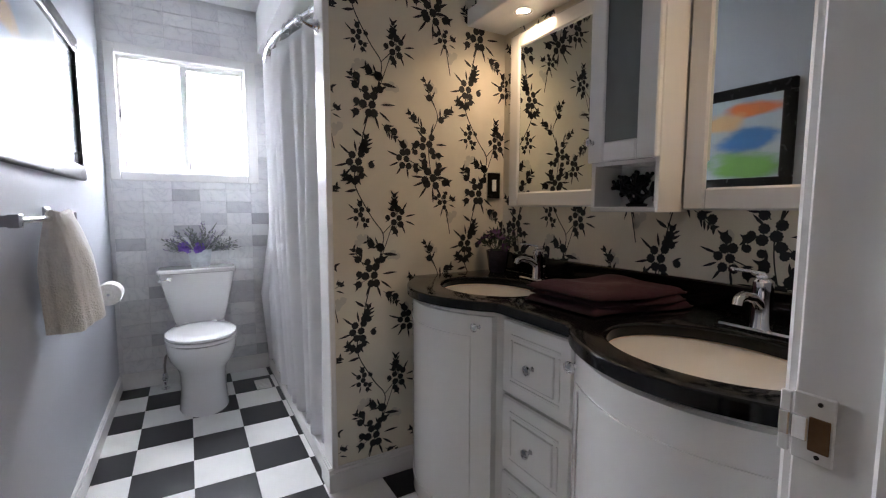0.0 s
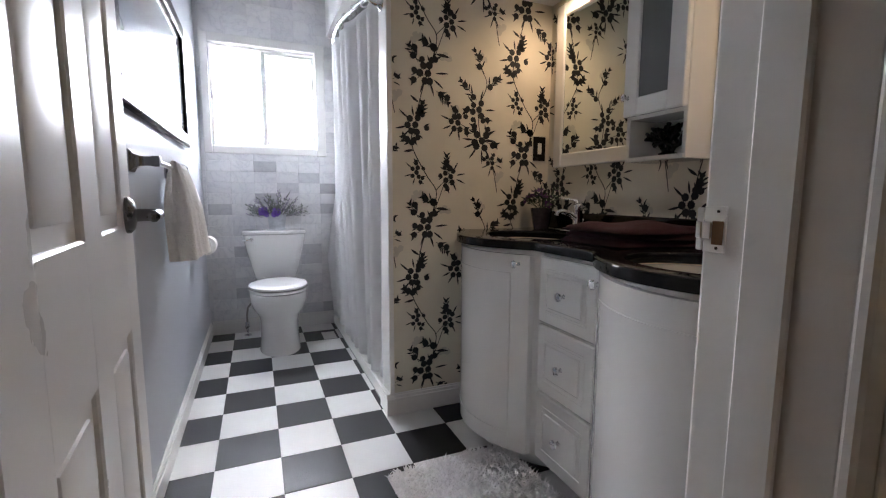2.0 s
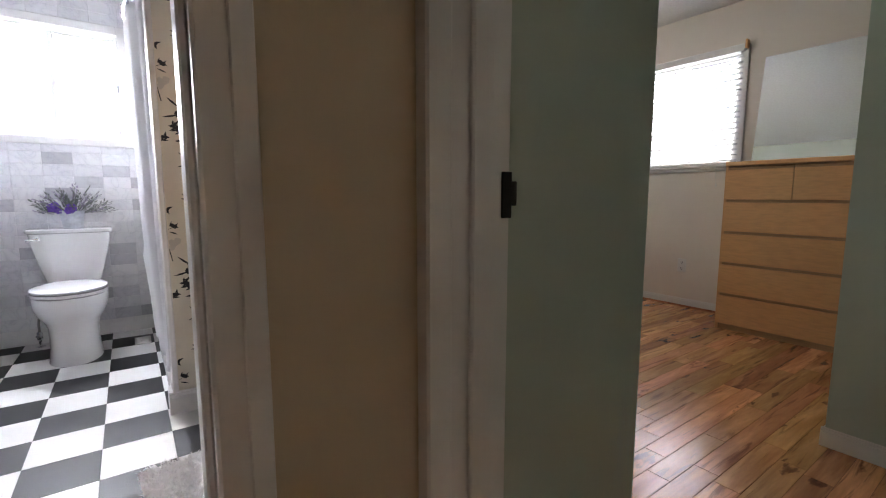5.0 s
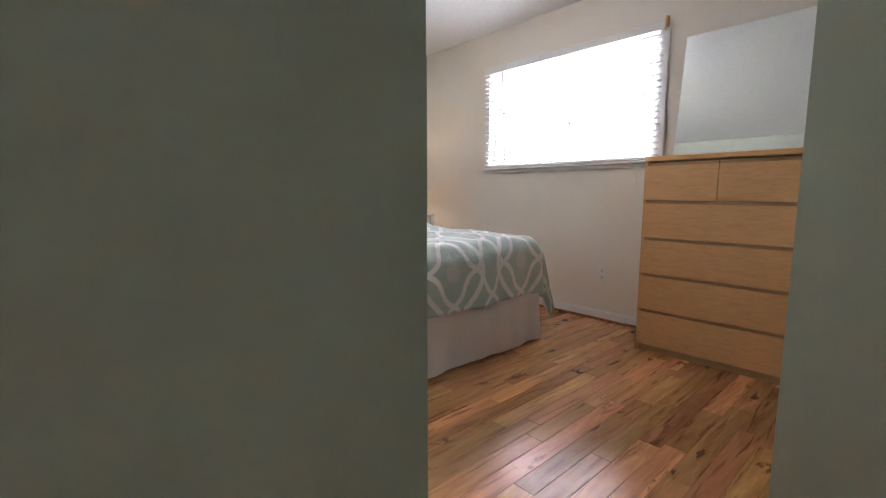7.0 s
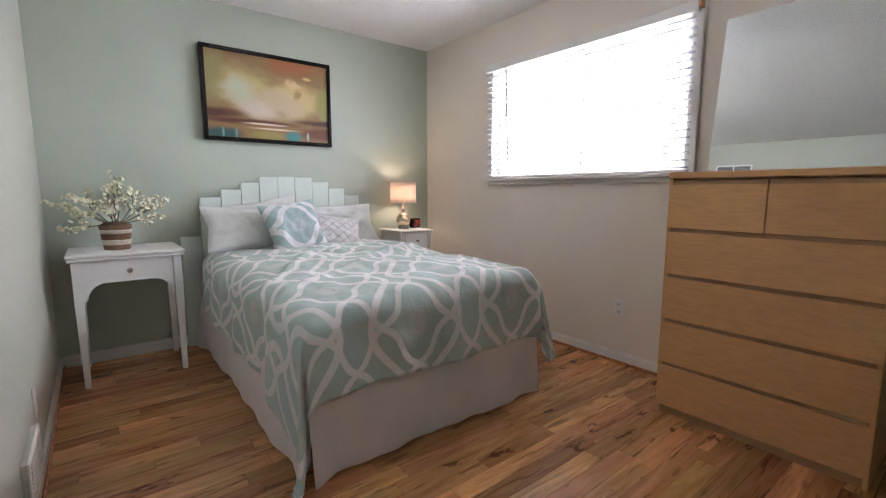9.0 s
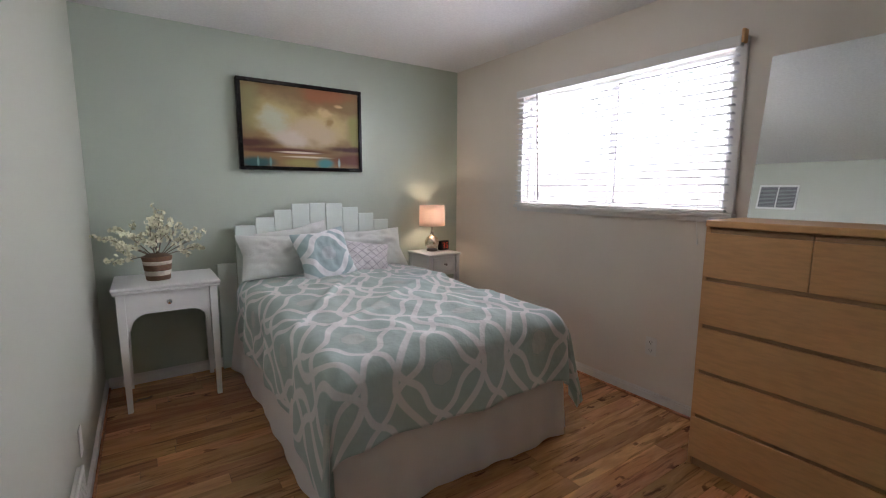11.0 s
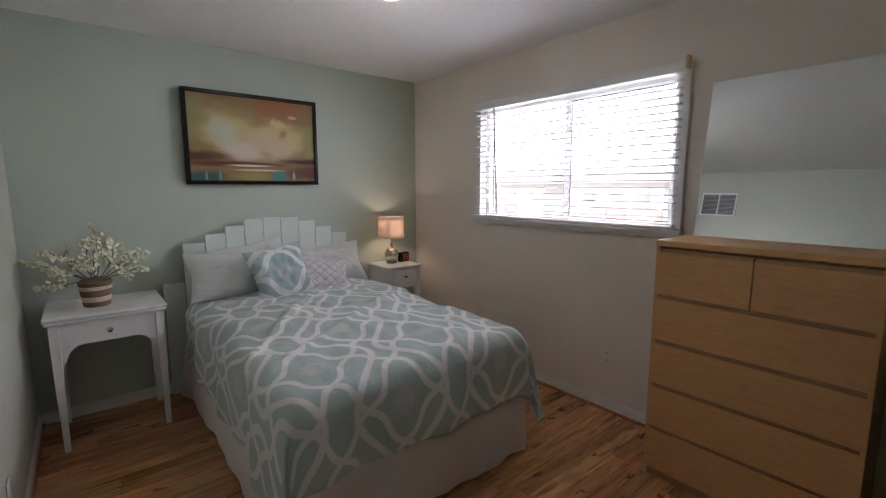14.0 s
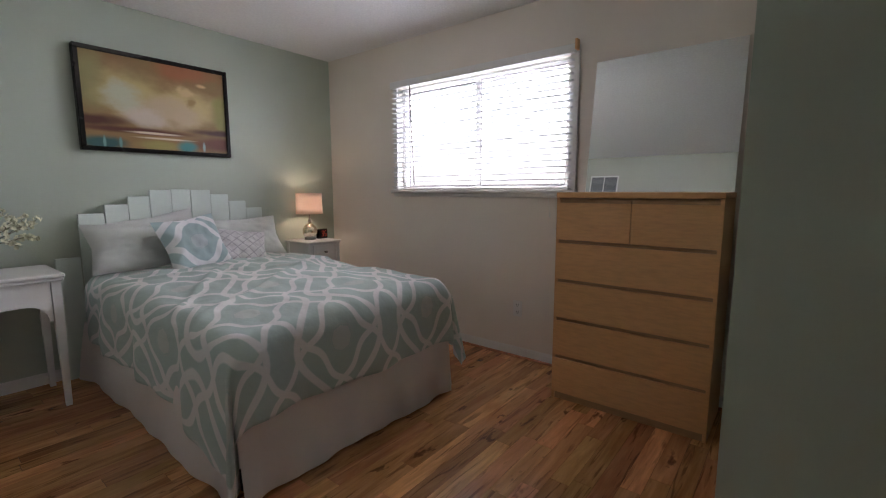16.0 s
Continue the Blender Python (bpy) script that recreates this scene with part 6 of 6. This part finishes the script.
part("lift_cord", Geo().tube([(4.764, 1.42, 2.04), (4.762, 1.418, 1.5), (4.765, 1.412, 1.20), (4.79, 1.405, 1.06)], 0.0015, 5).lathe([(0.002, 0), (0.006, 0.01), (0.003, 0.035)], at=(4.79, 1.405, 1.03), n=8), PLASTIC_WHITE, bl)
part("tilt_wand", Geo().tube([(4.763, 2.63, 2.04), (4.758, 2.585, 1.25)], 0.006, 8), PEWTER, bl)

# ---- bedroom: wall fittings ----
def outlet(y, z):
    o = thing("wall_outlet", (4.825, y, z), "white duplex wall outlet", "outlet")
    part("plate", box(4.824, 4.8295, y - 0.036, y + 0.036, z - 0.058, z + 0.058, b=0.0025), PLASTIC_WHITE, o)
    for dz_ in (-0.026, 0.026):
        s = part("socket", box(4.8225, 4.8245, y - 0.017, y + 0.017, z + dz_ - 0.017, z + dz_ + 0.017, b=0.001), PLASTIC_WHITE, o)
        part("slot", box(4.822, 4.8226, y - 0.009, y - 0.006, z + dz_ - 0.004, z + dz_ + 0.008).box(4.822, 4.8226, y + 0.006, y + 0.009, z + dz_ - 0.004, z + dz_ + 0.008).box(4.822, 4.8226, y - 0.003, y + 0.003, z + dz_ - 0.012, z + dz_ - 0.007), DARK_METAL, s)


outlet(1.650, 0.362)
o = thing("cable_plate", (1.97, 2.42, 0.30), "white blank wall plate", "wall plate")
part("plate", box(1.9675, 1.973, 2.385, 2.455, 0.245, 0.36, b=0.0025), PLASTIC_WHITE, o)
VENT_DARK = mat("vent_shadow", (0.10, 0.10, 0.10), 0.8, spread=0.1, scale=30)
VENT_GREY = mat("grey_vent_louvre", (0.36, 0.38, 0.39), 0.5, spread=0.06, scale=20, bump=0.0)
v = thing("wall_register", (1.975, 2.12, 0.02), "white floor-level wall register", "vent")
part("frame", box(1.9795, 1.990, 1.96, 2.28, 0.10, 0.27, b=0.003), PLASTIC_WHITE, v)
for k in range(8):
    part("slat", box(1.990, 1.9925, 1.98, 2.26, 0.118 + 0.0175 * k, 0.126 + 0.0175 * k, b=0.001), PLASTIC_WHITE, v)
part("back_box", box(1.9675, 1.9793, 1.965, 2.275, 0.105, 0.265), PLASTIC_WHITE, v)
v = thing("return_vent", (1.975, 2.01, 1.94), "white two-panel return air vent high on the wall", "vent")
part("frame", box(1.9675, 1.976, 1.84, 2.18, 1.945, 2.195, b=0.002), PLASTIC_WHITE, v)
for a, c in ((1.856, 2.004), (2.016, 2.164)):
    # A flat dark sheet stands for the shade behind the louvres.
    q = part("grille", box(1.976, 1.9775, a, c, 1.963, 2.177), VENT_DARK, v, "louvred grille with a dark sheet for its inner shade")
    for k in range(15):
        part("louvre", box(1.9775, 1.9805, a, c, 1.966 + 0.0143 * k, 1.9705 + 0.0143 * k), VENT_GREY, q)
LAMP_GLASS = glow_mat("ceiling_lamp_glass", (1.0, 0.90, 0.76), 1.5)
cl = thing("ceiling_light", (3.50, 2.10, 2.43), "flush ceiling light with a warm glowing glass dome", "ceiling light")
part("canopy", Geo().lathe([(0.15, -0.012), (0.155, -0.006), (0.155, -0.0005)], at=(3.50, 2.10, 2.43), n=32), PEWTER, cl)
part("dome", Geo().lathe([(0.004, -0.090), (0.05, -0.084), (0.09, -0.066), (0.122, -0.040), (0.14, -0.0125)], at=(3.50, 2.10, 2.43), n=32), LAMP_GLASS, cl, "glowing glass dome")

# ---- outside the bedroom window ----
SNOW_GROUND = mat("pale_winter_ground", (0.55, 0.55, 0.52), 0.9, spread=0.2, scale=0.3, bump=0.05, bump_scale=2)
ROAD = mat("asphalt_road", (0.10, 0.10, 0.11), 0.9, spread=0.2, scale=1, bump=0.03)
SIDING = mat("pale_siding", (0.78, 0.76, 0.74), 0.8, spread=0.06, scale=1.5, bump=0.02)
RED_BRICK = mat("red_brick_front", (0.50, 0.33, 0.31), 0.85, spread=0.15, scale=6, bump=0.05)
SHINGLE = mat("grey_shingle_roof", (0.45, 0.44, 0.45), 0.9, spread=0.2, scale=4, bump=0.05)
PANE = mat("dark_house_pane", (0.34, 0.36, 0.39), 0.1, spread=0.1, scale=2, bump=0.0)
G = -2.9
structure("backdrop", box(160, 160.2, -400, 400, -6, 300), glow_mat("overcast_sky_white", (0.93, 0.96, 1.0), 0.7), "white overcast sky beyond the houses", "backdrop")
structure("ground", box(5.2, 3000, -2500, 2500, G - 0.2, G), SNOW_GROUND, "pale winter ground beyond the window", "ground")
structure("road", box(24, 31, -300, 300, G, G + 0.02), ROAD, "street between the houses", "road")
rnd = random.Random(4)
for k in range(7):
    y = -14 + 13 * k + rnd.uniform(-1, 1)
    x, w, dpt, hgt = 44 + rnd.uniform(-1, 2), 10.5, 9.0, 4.6 + rnd.uniform(0, 0.8)
    house = thing("house", (x, y, G), "two-storey suburban house with pale siding and brick front", "house", "houses across the street")
    part("wall", box(x, x + dpt, y - w / 2, y + w / 2, G, G + hgt), SIDING, house)
    part("brick_front", box(x - 0.12, x - 0.005, y - w / 2 + (0, 4.0, 1.5)[k % 3], y + w / 2 - (3.0, 0, 4.5)[k % 3], G, G + 2.4), RED_BRICK, house, "red brick lower storey")
    part("roof", Geo().add([(x - 0.5, y - w / 2 - 0.4, G + hgt), (x + dpt + 0.5, y - w / 2 - 0.4, G + hgt), (x + dpt + 0.5, y + w / 2 + 0.4, G + hgt), (x - 0.5, y + w / 2 + 0.4, G + hgt), (x + dpt / 2, y - w / 2 + 1.5, G + hgt + 1.9), (x + dpt / 2, y + w / 2 - 1.5, G + hgt + 1.9)],
         [(3, 2, 1, 0), (0, 1, 4), (2, 3, 5), (1, 2, 5, 4), (3, 0, 4, 5)]), SHINGLE, house)
    for yy in (-3.3, -0.4, 2.6):
        wd = part("window", box(x - 0.06, x - 0.002, y + yy - 0.75, y + yy + 0.75, G + 2.9, G + 4.1), SIDING, house)
        part("pane", box(x - 0.08, x - 0.061, y + yy - 0.65, y + yy + 0.65, G + 3.0, G + 4.0), PANE, wd)
    part("garage_door", box(x - 0.20, x - 0.125, y - 4.6, y - 1.8, G, G + 2.1), SIDING, house)
    part("door", box(x - 0.20, x - 0.125, y + 0.4, y + 1.4, G, G + 2.1), PANE, house)
    part("window", box(x - 0.20, x - 0.125, y + 2.2, y + 4.4, G + 0.9, G + 2.0), PANE, house)


# ---- wallpaper print ----
def floral(g, shade, place, place_shade, u0, u1, v0, v1, origin):
    """A half-drop print of climbing vines: branching stems, slender leaves, clusters of five-petalled flowers."""
    def put(geo, where, pts):
        cx, cy = sum(p[0] for p in pts) / len(pts), sum(p[1] for p in pts) / len(pts)
        if not (u0 < cx < u1 and v0 < cy < v1):
            return
        cl = [(min(max(a, u0), u1), min(max(b, v0), v1)) for a, b in pts]
        area = abs(sum(cl[i][0] * cl[(i + 1) % len(cl)][1] - cl[(i + 1) % len(cl)][0] * cl[i][1] for i in range(len(cl)))) / 2
        if area > 1e-6:
            geo.add([where(a, b) for a, b in cl], [tuple(range(len(cl)))])

    def p_leaf(x, y, a, L, W):
        c, s = math.cos(a), math.sin(a)
        pts = [(0, 0), (0.22, 0.36), (0.5, 0.55), (0.8, 0.34), (1, 0.05), (0.78, -0.12), (0.5, -0.30), (0.22, -0.26)]
        put(g, place, [(x + c * q * L - s * r * W, y + s * q * L + c * r * W) for q, r in pts])

    def p_flower(x, y, r, a0):
        for k in range(5):
            a = a0 + k * 2 * math.pi / 5
            c, s = math.cos(a), math.sin(a)
            pts = [(0.0, 0), (0.40, 0.34), (0.74, 0.52), (0.98, 0.30), (0.88, 0), (0.98, -0.30), (0.74, -0.52), (0.40, -0.34)]
            put(g, place, [(x + (c * q - s * w) * r, y + (s * q + c * w) * r) for q, w in pts])

    def p_stem(pts, w):
        for (a, b), (c, d) in zip(pts, pts[1:]):
            L = math.hypot(c - a, d - b) or 1
            nx, ny = -(d - b) / L * w, (c - a) / L * w
            put(g, place, [(a + nx, b + ny), (a - nx, b - ny), (c - nx, d - ny), (c + nx, d + ny)])

    def curve(pts, w=0.0017):
        """A smooth stem through a few points."""
        out = []
        for i in range(len(pts) - 1):
            a, b, c, d = pts[max(i - 1, 0)], pts[i], pts[i + 1], pts[min(i + 2, len(pts) - 1)]
            for k in range(6):
                t = k / 6
                out.append(tuple(0.5 * (2 * b[q] + (c[q] - a[q]) * t + (2 * a[q] - 5 * b[q] + 4 * c[q] - d[q]) * t * t + (3 * b[q] - a[q] - 3 * c[q] + d[q]) * t ** 3) for q in (0, 1)))
        p_stem(out + [pts[-1]], w)

    def cluster(x, y, size, fan, rnd, blooms=5, leaves=6):
        """Flowers crowded together with a fan of long leaves towards one side."""
        for k in range(blooms):
            a = 6.283 * k / blooms + rnd.uniform(-0.3, 0.3)
            d = size * (0.56 if k else 0.05)
            p_flower(x + math.cos(a) * d, y + math.sin(a) * d, size * rnd.uniform(0.25, 0.29), rnd.uniform(0, 6))
        for k in range(3):
            a = fan + 2.1 + k * 1.05 + rnd.uniform(-0.25, 0.25)
            p_flower(x + math.cos(a) * size * 0.98, y + math.sin(a) * size * 0.98, size * 0.22, rnd.uniform(0, 6))
            p_leaf(x + math.cos(a) * size * 0.7, y + math.sin(a) * size * 0.7, a + 0.7, size * 0.6, size * 0.16)
        for k in range(leaves):
            a = fan + (k / max(1, leaves - 1) - 0.5) * 2.2 + rnd.uniform(-0.12, 0.12)
            p_leaf(x + math.cos(a) * size * 0.60, y + math.sin(a) * size * 0.60, a, size * rnd.uniform(0.80, 1.10), size * 0.18)
        for side in (1.9, -1.9):
            a = fan + side + rnd.uniform(-0.2, 0.2)
            tip = (x + math.cos(a) * size * 1.15, y + math.sin(a) * size * 1.15)
            p_stem([(x, y), tip], 0.0010)
            p_flower(*tip, size * 0.24, a)
            p_leaf(*tip, a + 0.6, size * 0.5, size * 0.17)
            p_leaf(*tip, a - 0.7, size * 0.4, size * 0.15)

    def sprig(x, y, a, L, rnd):
        """A thin side branch with paired leaves and small blooms."""
        pts, q = [(x, y)], a
        for k in range(4):
            q += rnd.uniform(-0.28, 0.28)
            x, y = x + math.cos(q) * L / 4, y + math.sin(q) * L / 4
            pts.append((x, y))
            for s in (-1, 1):
                p_leaf(x, y, q + s * rnd.uniform(0.55, 0.95), rnd.uniform(0.026, 0.042) * (1.1 - 0.15 * k), 0.0095)
            if k in (0, 2):
                p_flower(x + rnd.uniform(-0.016, 0.016), y + rnd.uniform(-0.008, 0.012), 0.015, q)
        p_stem(pts, 0.0013)
        p_flower(x, y, 0.009, q)

    drop, pitch, k = 0.67, 0.505, 0.0014

    def motif(ox, oy):
        rnd = random.Random(41)
        at = lambda x, y: (ox + x * k, oy + y * k)
        curve([at(0, 0), at(-22, -70), at(-40, -155), at(-52, -220), at(-5, -310), at(30, -360), at(24, -410), at(4, -479)], 0.0021)
        cluster(*at(0, 0), 0.062, -0.95, rnd, 6, 4)
        cluster(*at(-42, -158), 0.058, 2.9, rnd, 6, 4)
        cluster(*at(-38, -305), 0.040, 3.4, rnd, 5, 3)
        cluster(*at(80, -315), 0.050, -0.1, rnd, 5, 4)
        curve([at(30, -360), at(55, -335), at(80, -315)])
        sprig(*at(75, -310), 1.65, 0.085, rnd)
        sprig(*at(-50, -215), 2.6, 0.05, rnd)
        p_flower(*at(22, -400), 0.018, 0.4)
        p_leaf(*at(28, -418), -0.15, 0.070, 0.017)
        p_leaf(*at(-28, -90), 2.5, 0.050, 0.014)
        p_leaf(*at(-45, -235), 3.3, 0.050, 0.014)
        p_leaf(*at(20, -440), 0.5, 0.045, 0.013)
        sprig(*at(30, -50), -0.6, 0.075, rnd)
        sprig(*at(-30, 30), 2.2, 0.075, rnd)
        sprig(*at(-30, -140), 0.9, 0.075, rnd)
        sprig(*at(24, -400), 2.7, 0.06, rnd)
        curve([at(60, -335 + 479), at(28, 60), at(0, 0)], 0.0016)
        bx, by = 192, -196
        tb = lambda x, y: at(bx + x, by + y)
        curve([tb(62, -170), tb(50, -110), tb(38, -70), tb(0, 0), tb(-12, 100), tb(18, 180), tb(-6, 235), tb(-26, 285)], 0.0018)
        curve([tb(0, 0), tb(-40, 32), tb(-85, 52)])
        cluster(*tb(0, 0), 0.064, -2.2, rnd, 6, 5)
        cluster(*tb(-12, 100), 0.056, 1.2, rnd, 5, 3)
        cluster(*tb(-88, 52), 0.054, -2.5, rnd, 6, 4)
        cluster(*tb(42, -72), 0.040, -1.6, rnd, 4, 4)
        sprig(*tb(-20, 130), 2.2, 0.110, rnd)
        sprig(*tb(16, 170), 0.9, 0.085, rnd)
        sprig(*tb(8, 215), 2.0, 0.110, rnd)
        p_leaf(*tb(6, 10), 0.5, 0.075, 0.017)
        p_leaf(*tb(4, 0), 0.0, 0.068, 0.016)
        for sx, sy, turn in ((60, 45, 0.4), (-95, -80, 1.3), (110, -110, 2.2), (185, 60, 0.2), (-30, 95, 1.0)):
            x, y = at(sx, sy)
            for q in range(3):
                a = turn + q * 1.1
                c, s = math.cos(a), math.sin(a)
                put(shade, place_shade, [(x + (c * e - s * f) * 0.036, y + (s * e + c * f) * 0.036) for e, f in ((0, 0), (0.4, 0.36), (0.9, 0.34), (1.0, 0), (0.9, -0.34), (0.4, -0.36))])

    for i in range(int((u0 - origin[0]) / pitch) - 2, int((u1 - origin[0]) / pitch) + 2):
        for j in range(-4, 4):
            motif(origin[0] + i * pitch, origin[1] + (j + 0.5 * (i % 2)) * drop)


def papered(wall_name, place_at, u0, u1, v0, v1):
    wall = bpy.data.objects[wall_name]
    g, s = Geo(), Geo()
    floral(g, s, lambda a, b: place_at(a, b, 0.0012), lambda a, b: place_at(a, b, 0.0006), u0, u1, v0, v1, (1.213, 1.529))
    for nm, geo, mt in (("floral_print", g, PRINT), ("shadow_print", s, SHADOW_PRINT)):
        ob = new(nm, geo.mesh(nm, mt, smooth=False))
        ob.parent = wall
        ob["kind"] = "stuff"


papered("wall_partition", lambda a, b, d: (a, 1.965 - d, b), 1.054, 1.858, 0.10, BH - 0.005)
papered("wall_bath_east", lambda a, b, d: (1.86 - d, 3.825 - a, b), 1.863, 3.370, 0.80, BH - 0.005)


# ---- marble wall tiles ----
def marble(name):
    m = bpy.data.materials.new(name)
    m.use_nodes = True
    n, l = m.node_tree.nodes, m.node_tree.links
    p = n["Principled BSDF"]
    co, info = n.new("ShaderNodeTexCoord"), n.new("ShaderNodeObjectInfo")
    sh = n.new("ShaderNodeVectorMath")
    sh.operation = "ADD"
    cmb = n.new("ShaderNodeCombineXYZ")
    off = node_math(n, l, "MULTIPLY", info.outputs["Random"], 53.0)
    for i in range(3):
        l.new(off, cmb.inputs[i])
    l.new(co.outputs["Object"], sh.inputs[0]), l.new(cmb.outputs[0], sh.inputs[1])
    a = n.new("ShaderNodeTexNoise")
    a.inputs["Scale"].default_value, a.inputs["Detail"].default_value, a.inputs["Distortion"].default_value = 7.0, 5, 1.5
    l.new(sh.outputs[0], a.inputs["Vector"])
    vein = ramp(n, [(0.40, (1, 1, 1)), (0.485, (0.92, 0.92, 0.93)), (0.50, (0.78, 0.79, 0.81)), (0.515, (0.93, 0.93, 0.94)), (0.62, (1, 1, 1))])
    l.new(a.outputs[0], vein.inputs[0])
    tone = ramp(n, [(0.0, (0.78, 0.78, 0.78)), (0.5, (0.73, 0.73, 0.73)), (0.86, (0.68, 0.68, 0.69)), (0.91, (0.54, 0.545, 0.56)), (1.0, (0.42, 0.425, 0.44))])
    l.new(info.outputs["Random"], tone.inputs[0])
    mx = n.new("ShaderNodeMix")
    mx.data_type, mx.blend_type = "RGBA", "MULTIPLY"
    mx.inputs[0].default_value = 0.8
    l.new(tone.outputs[0], mx.inputs[6]), l.new(vein.outputs[0], mx.inputs[7]), l.new(mx.outputs[2], p.inputs["Base Color"])
    p.inputs["Roughness"].default_value = 0.28
    return m


MARBLE = marble("carrara_marble")
TW, TH = 0.1525, 0.0762
tile_mesh = Geo().box(-TW / 2 + 0.0008, TW / 2 - 0.0008, -0.008, 0, -TH / 2 + 0.0008, TH / 2 - 0.0008, b=0.0012).mesh("wall_tile", MARBLE)
rnd = random.Random(2)
for r in range(31):
    z = 0.10 + TH * (r + 0.5)
    if z + TH / 2 > BH:
        break
    for c in range(-1, 6):
        x = 0.19 + TW * (c + 0.5)
        if x - TW / 2 < 0.165 or x + TW / 2 > 1.12:
            continue
        if 0.11 < x < 1.02 and 1.305 < z < 2.07 and not (x - TW / 2 >= 0.99 or x + TW / 2 <= 0.205):
            continue
        ob = new("wall_tile", tile_mesh)
        ob.location = (x, 3.5848 - rnd.uniform(0, 0.0008), z)
        ob.parent = bath_north
g = Geo()
for r in range(30):
    z = 0.10 + TH * (r + 0.5)
    g.box(0.166, 0.1892, 3.577, 3.5848, z - TH / 2 + 0.001, z + TH / 2 - 0.001, b=0.001)
    for c in range(6, 11):
        x = 0.19 + TW * (c + 0.5)
        if x + TW / 2 < 1.858:
            g.box(x - TW / 2 + 0.001, x + TW / 2 - 0.001, 3.577, 3.5848, z - TH / 2 + 0.001, z + TH / 2 - 0.001, b=0.001)
ob = part("cut_tiles", g, MARBLE, bath_north)
ob["kind"] = "stuff"

# ---- bathroom floor tiles ----
bath_floor = bpy.data.objects["floor_bathroom"]
S = 0.2286
meshes = {}
for i in range(-3, 7):
    for j in range(-10, 6):
        x0, x1 = max(0.166, 0.550 + i * S), min(1.859, 0.550 + (i + 1) * S)
        y0, y1 = max(0.306, 2.485 + j * S), min(3.584, 2.485 + (j + 1) * S)
        if x1 - x0 < 0.01 or y1 - y0 < 0.01 or (x0 > 1.03 and y0 > 2.0):
            continue
        if y0 > 1.95 and x1 > 1.03:
            x1 = 1.0295
        if x1 - x0 < 0.01:
            continue
        if y1 < 0.46:
            x0, x1 = max(x0, 0.33), min(x1, 0.985)
            if x1 - x0 < 0.01:
                continue
        black = (i + j) % 2 == 0
        key = (round(x1 - x0, 3), round(y1 - y0, 3), black)
        if key not in meshes:
            meshes[key] = Geo().box(-(x1 - x0) / 2 + 0.0006, (x1 - x0) / 2 - 0.0006, -(y1 - y0) / 2 + 0.0006, (y1 - y0) / 2 - 0.0006, -0.0035, 0.0, b=0.0008).mesh("floor_tile", TILE_BLACK if black else TILE_WHITE)
        ob = new("floor_tile", meshes[key])
        ob.location = ((x0 + x1) / 2, (y0 + y1) / 2, 0.0)
        ob.parent = bath_floor

# ---- bedroom planks ----
rnd = random.Random(17)
PW = 0.0826
plank_meshes = {}
rows_n = int((3.745 + 0.55) / PW) + 1
for r in range(rows_n):
    y0, y1 = 3.744 - (r + 1) * PW, 3.744 - r * PW
    y0 = max(y0, -0.549)
    x = (1.968 if y1 > 0.352 else 1.433) - rnd.uniform(0, 0.5)
    xl, xr = (1.968 if y0 > 0.34 else 1.433), (4.829 if y1 > 0.22 else 3.059)
    while x < xr:
        L = rnd.choice((0.42, 0.61, 0.76, 0.92, 1.22))
        a, c = max(x, xl), min(x + L, xr)
        x += L
        if c - a < 0.03 or y1 - y0 < 0.01:
            continue
        key = (round(c - a, 3), round(y1 - y0, 3))
        if key not in plank_meshes:
            plank_meshes[key] = Geo().box(-(c - a) / 2 + 0.0005, (c - a) / 2 - 0.001, -(y1 - y0) / 2 + 0.0006, (y1 - y0) / 2 - 0.0006, -0.0035, 0.0, b=0.0007).mesh("plank", FLOOR_WOOD)
        ob = new("plank", plank_meshes[key])
        ob.location = ((a + c) / 2, (y0 + y1) / 2, 0.0)
        ob.parent = bed_floor
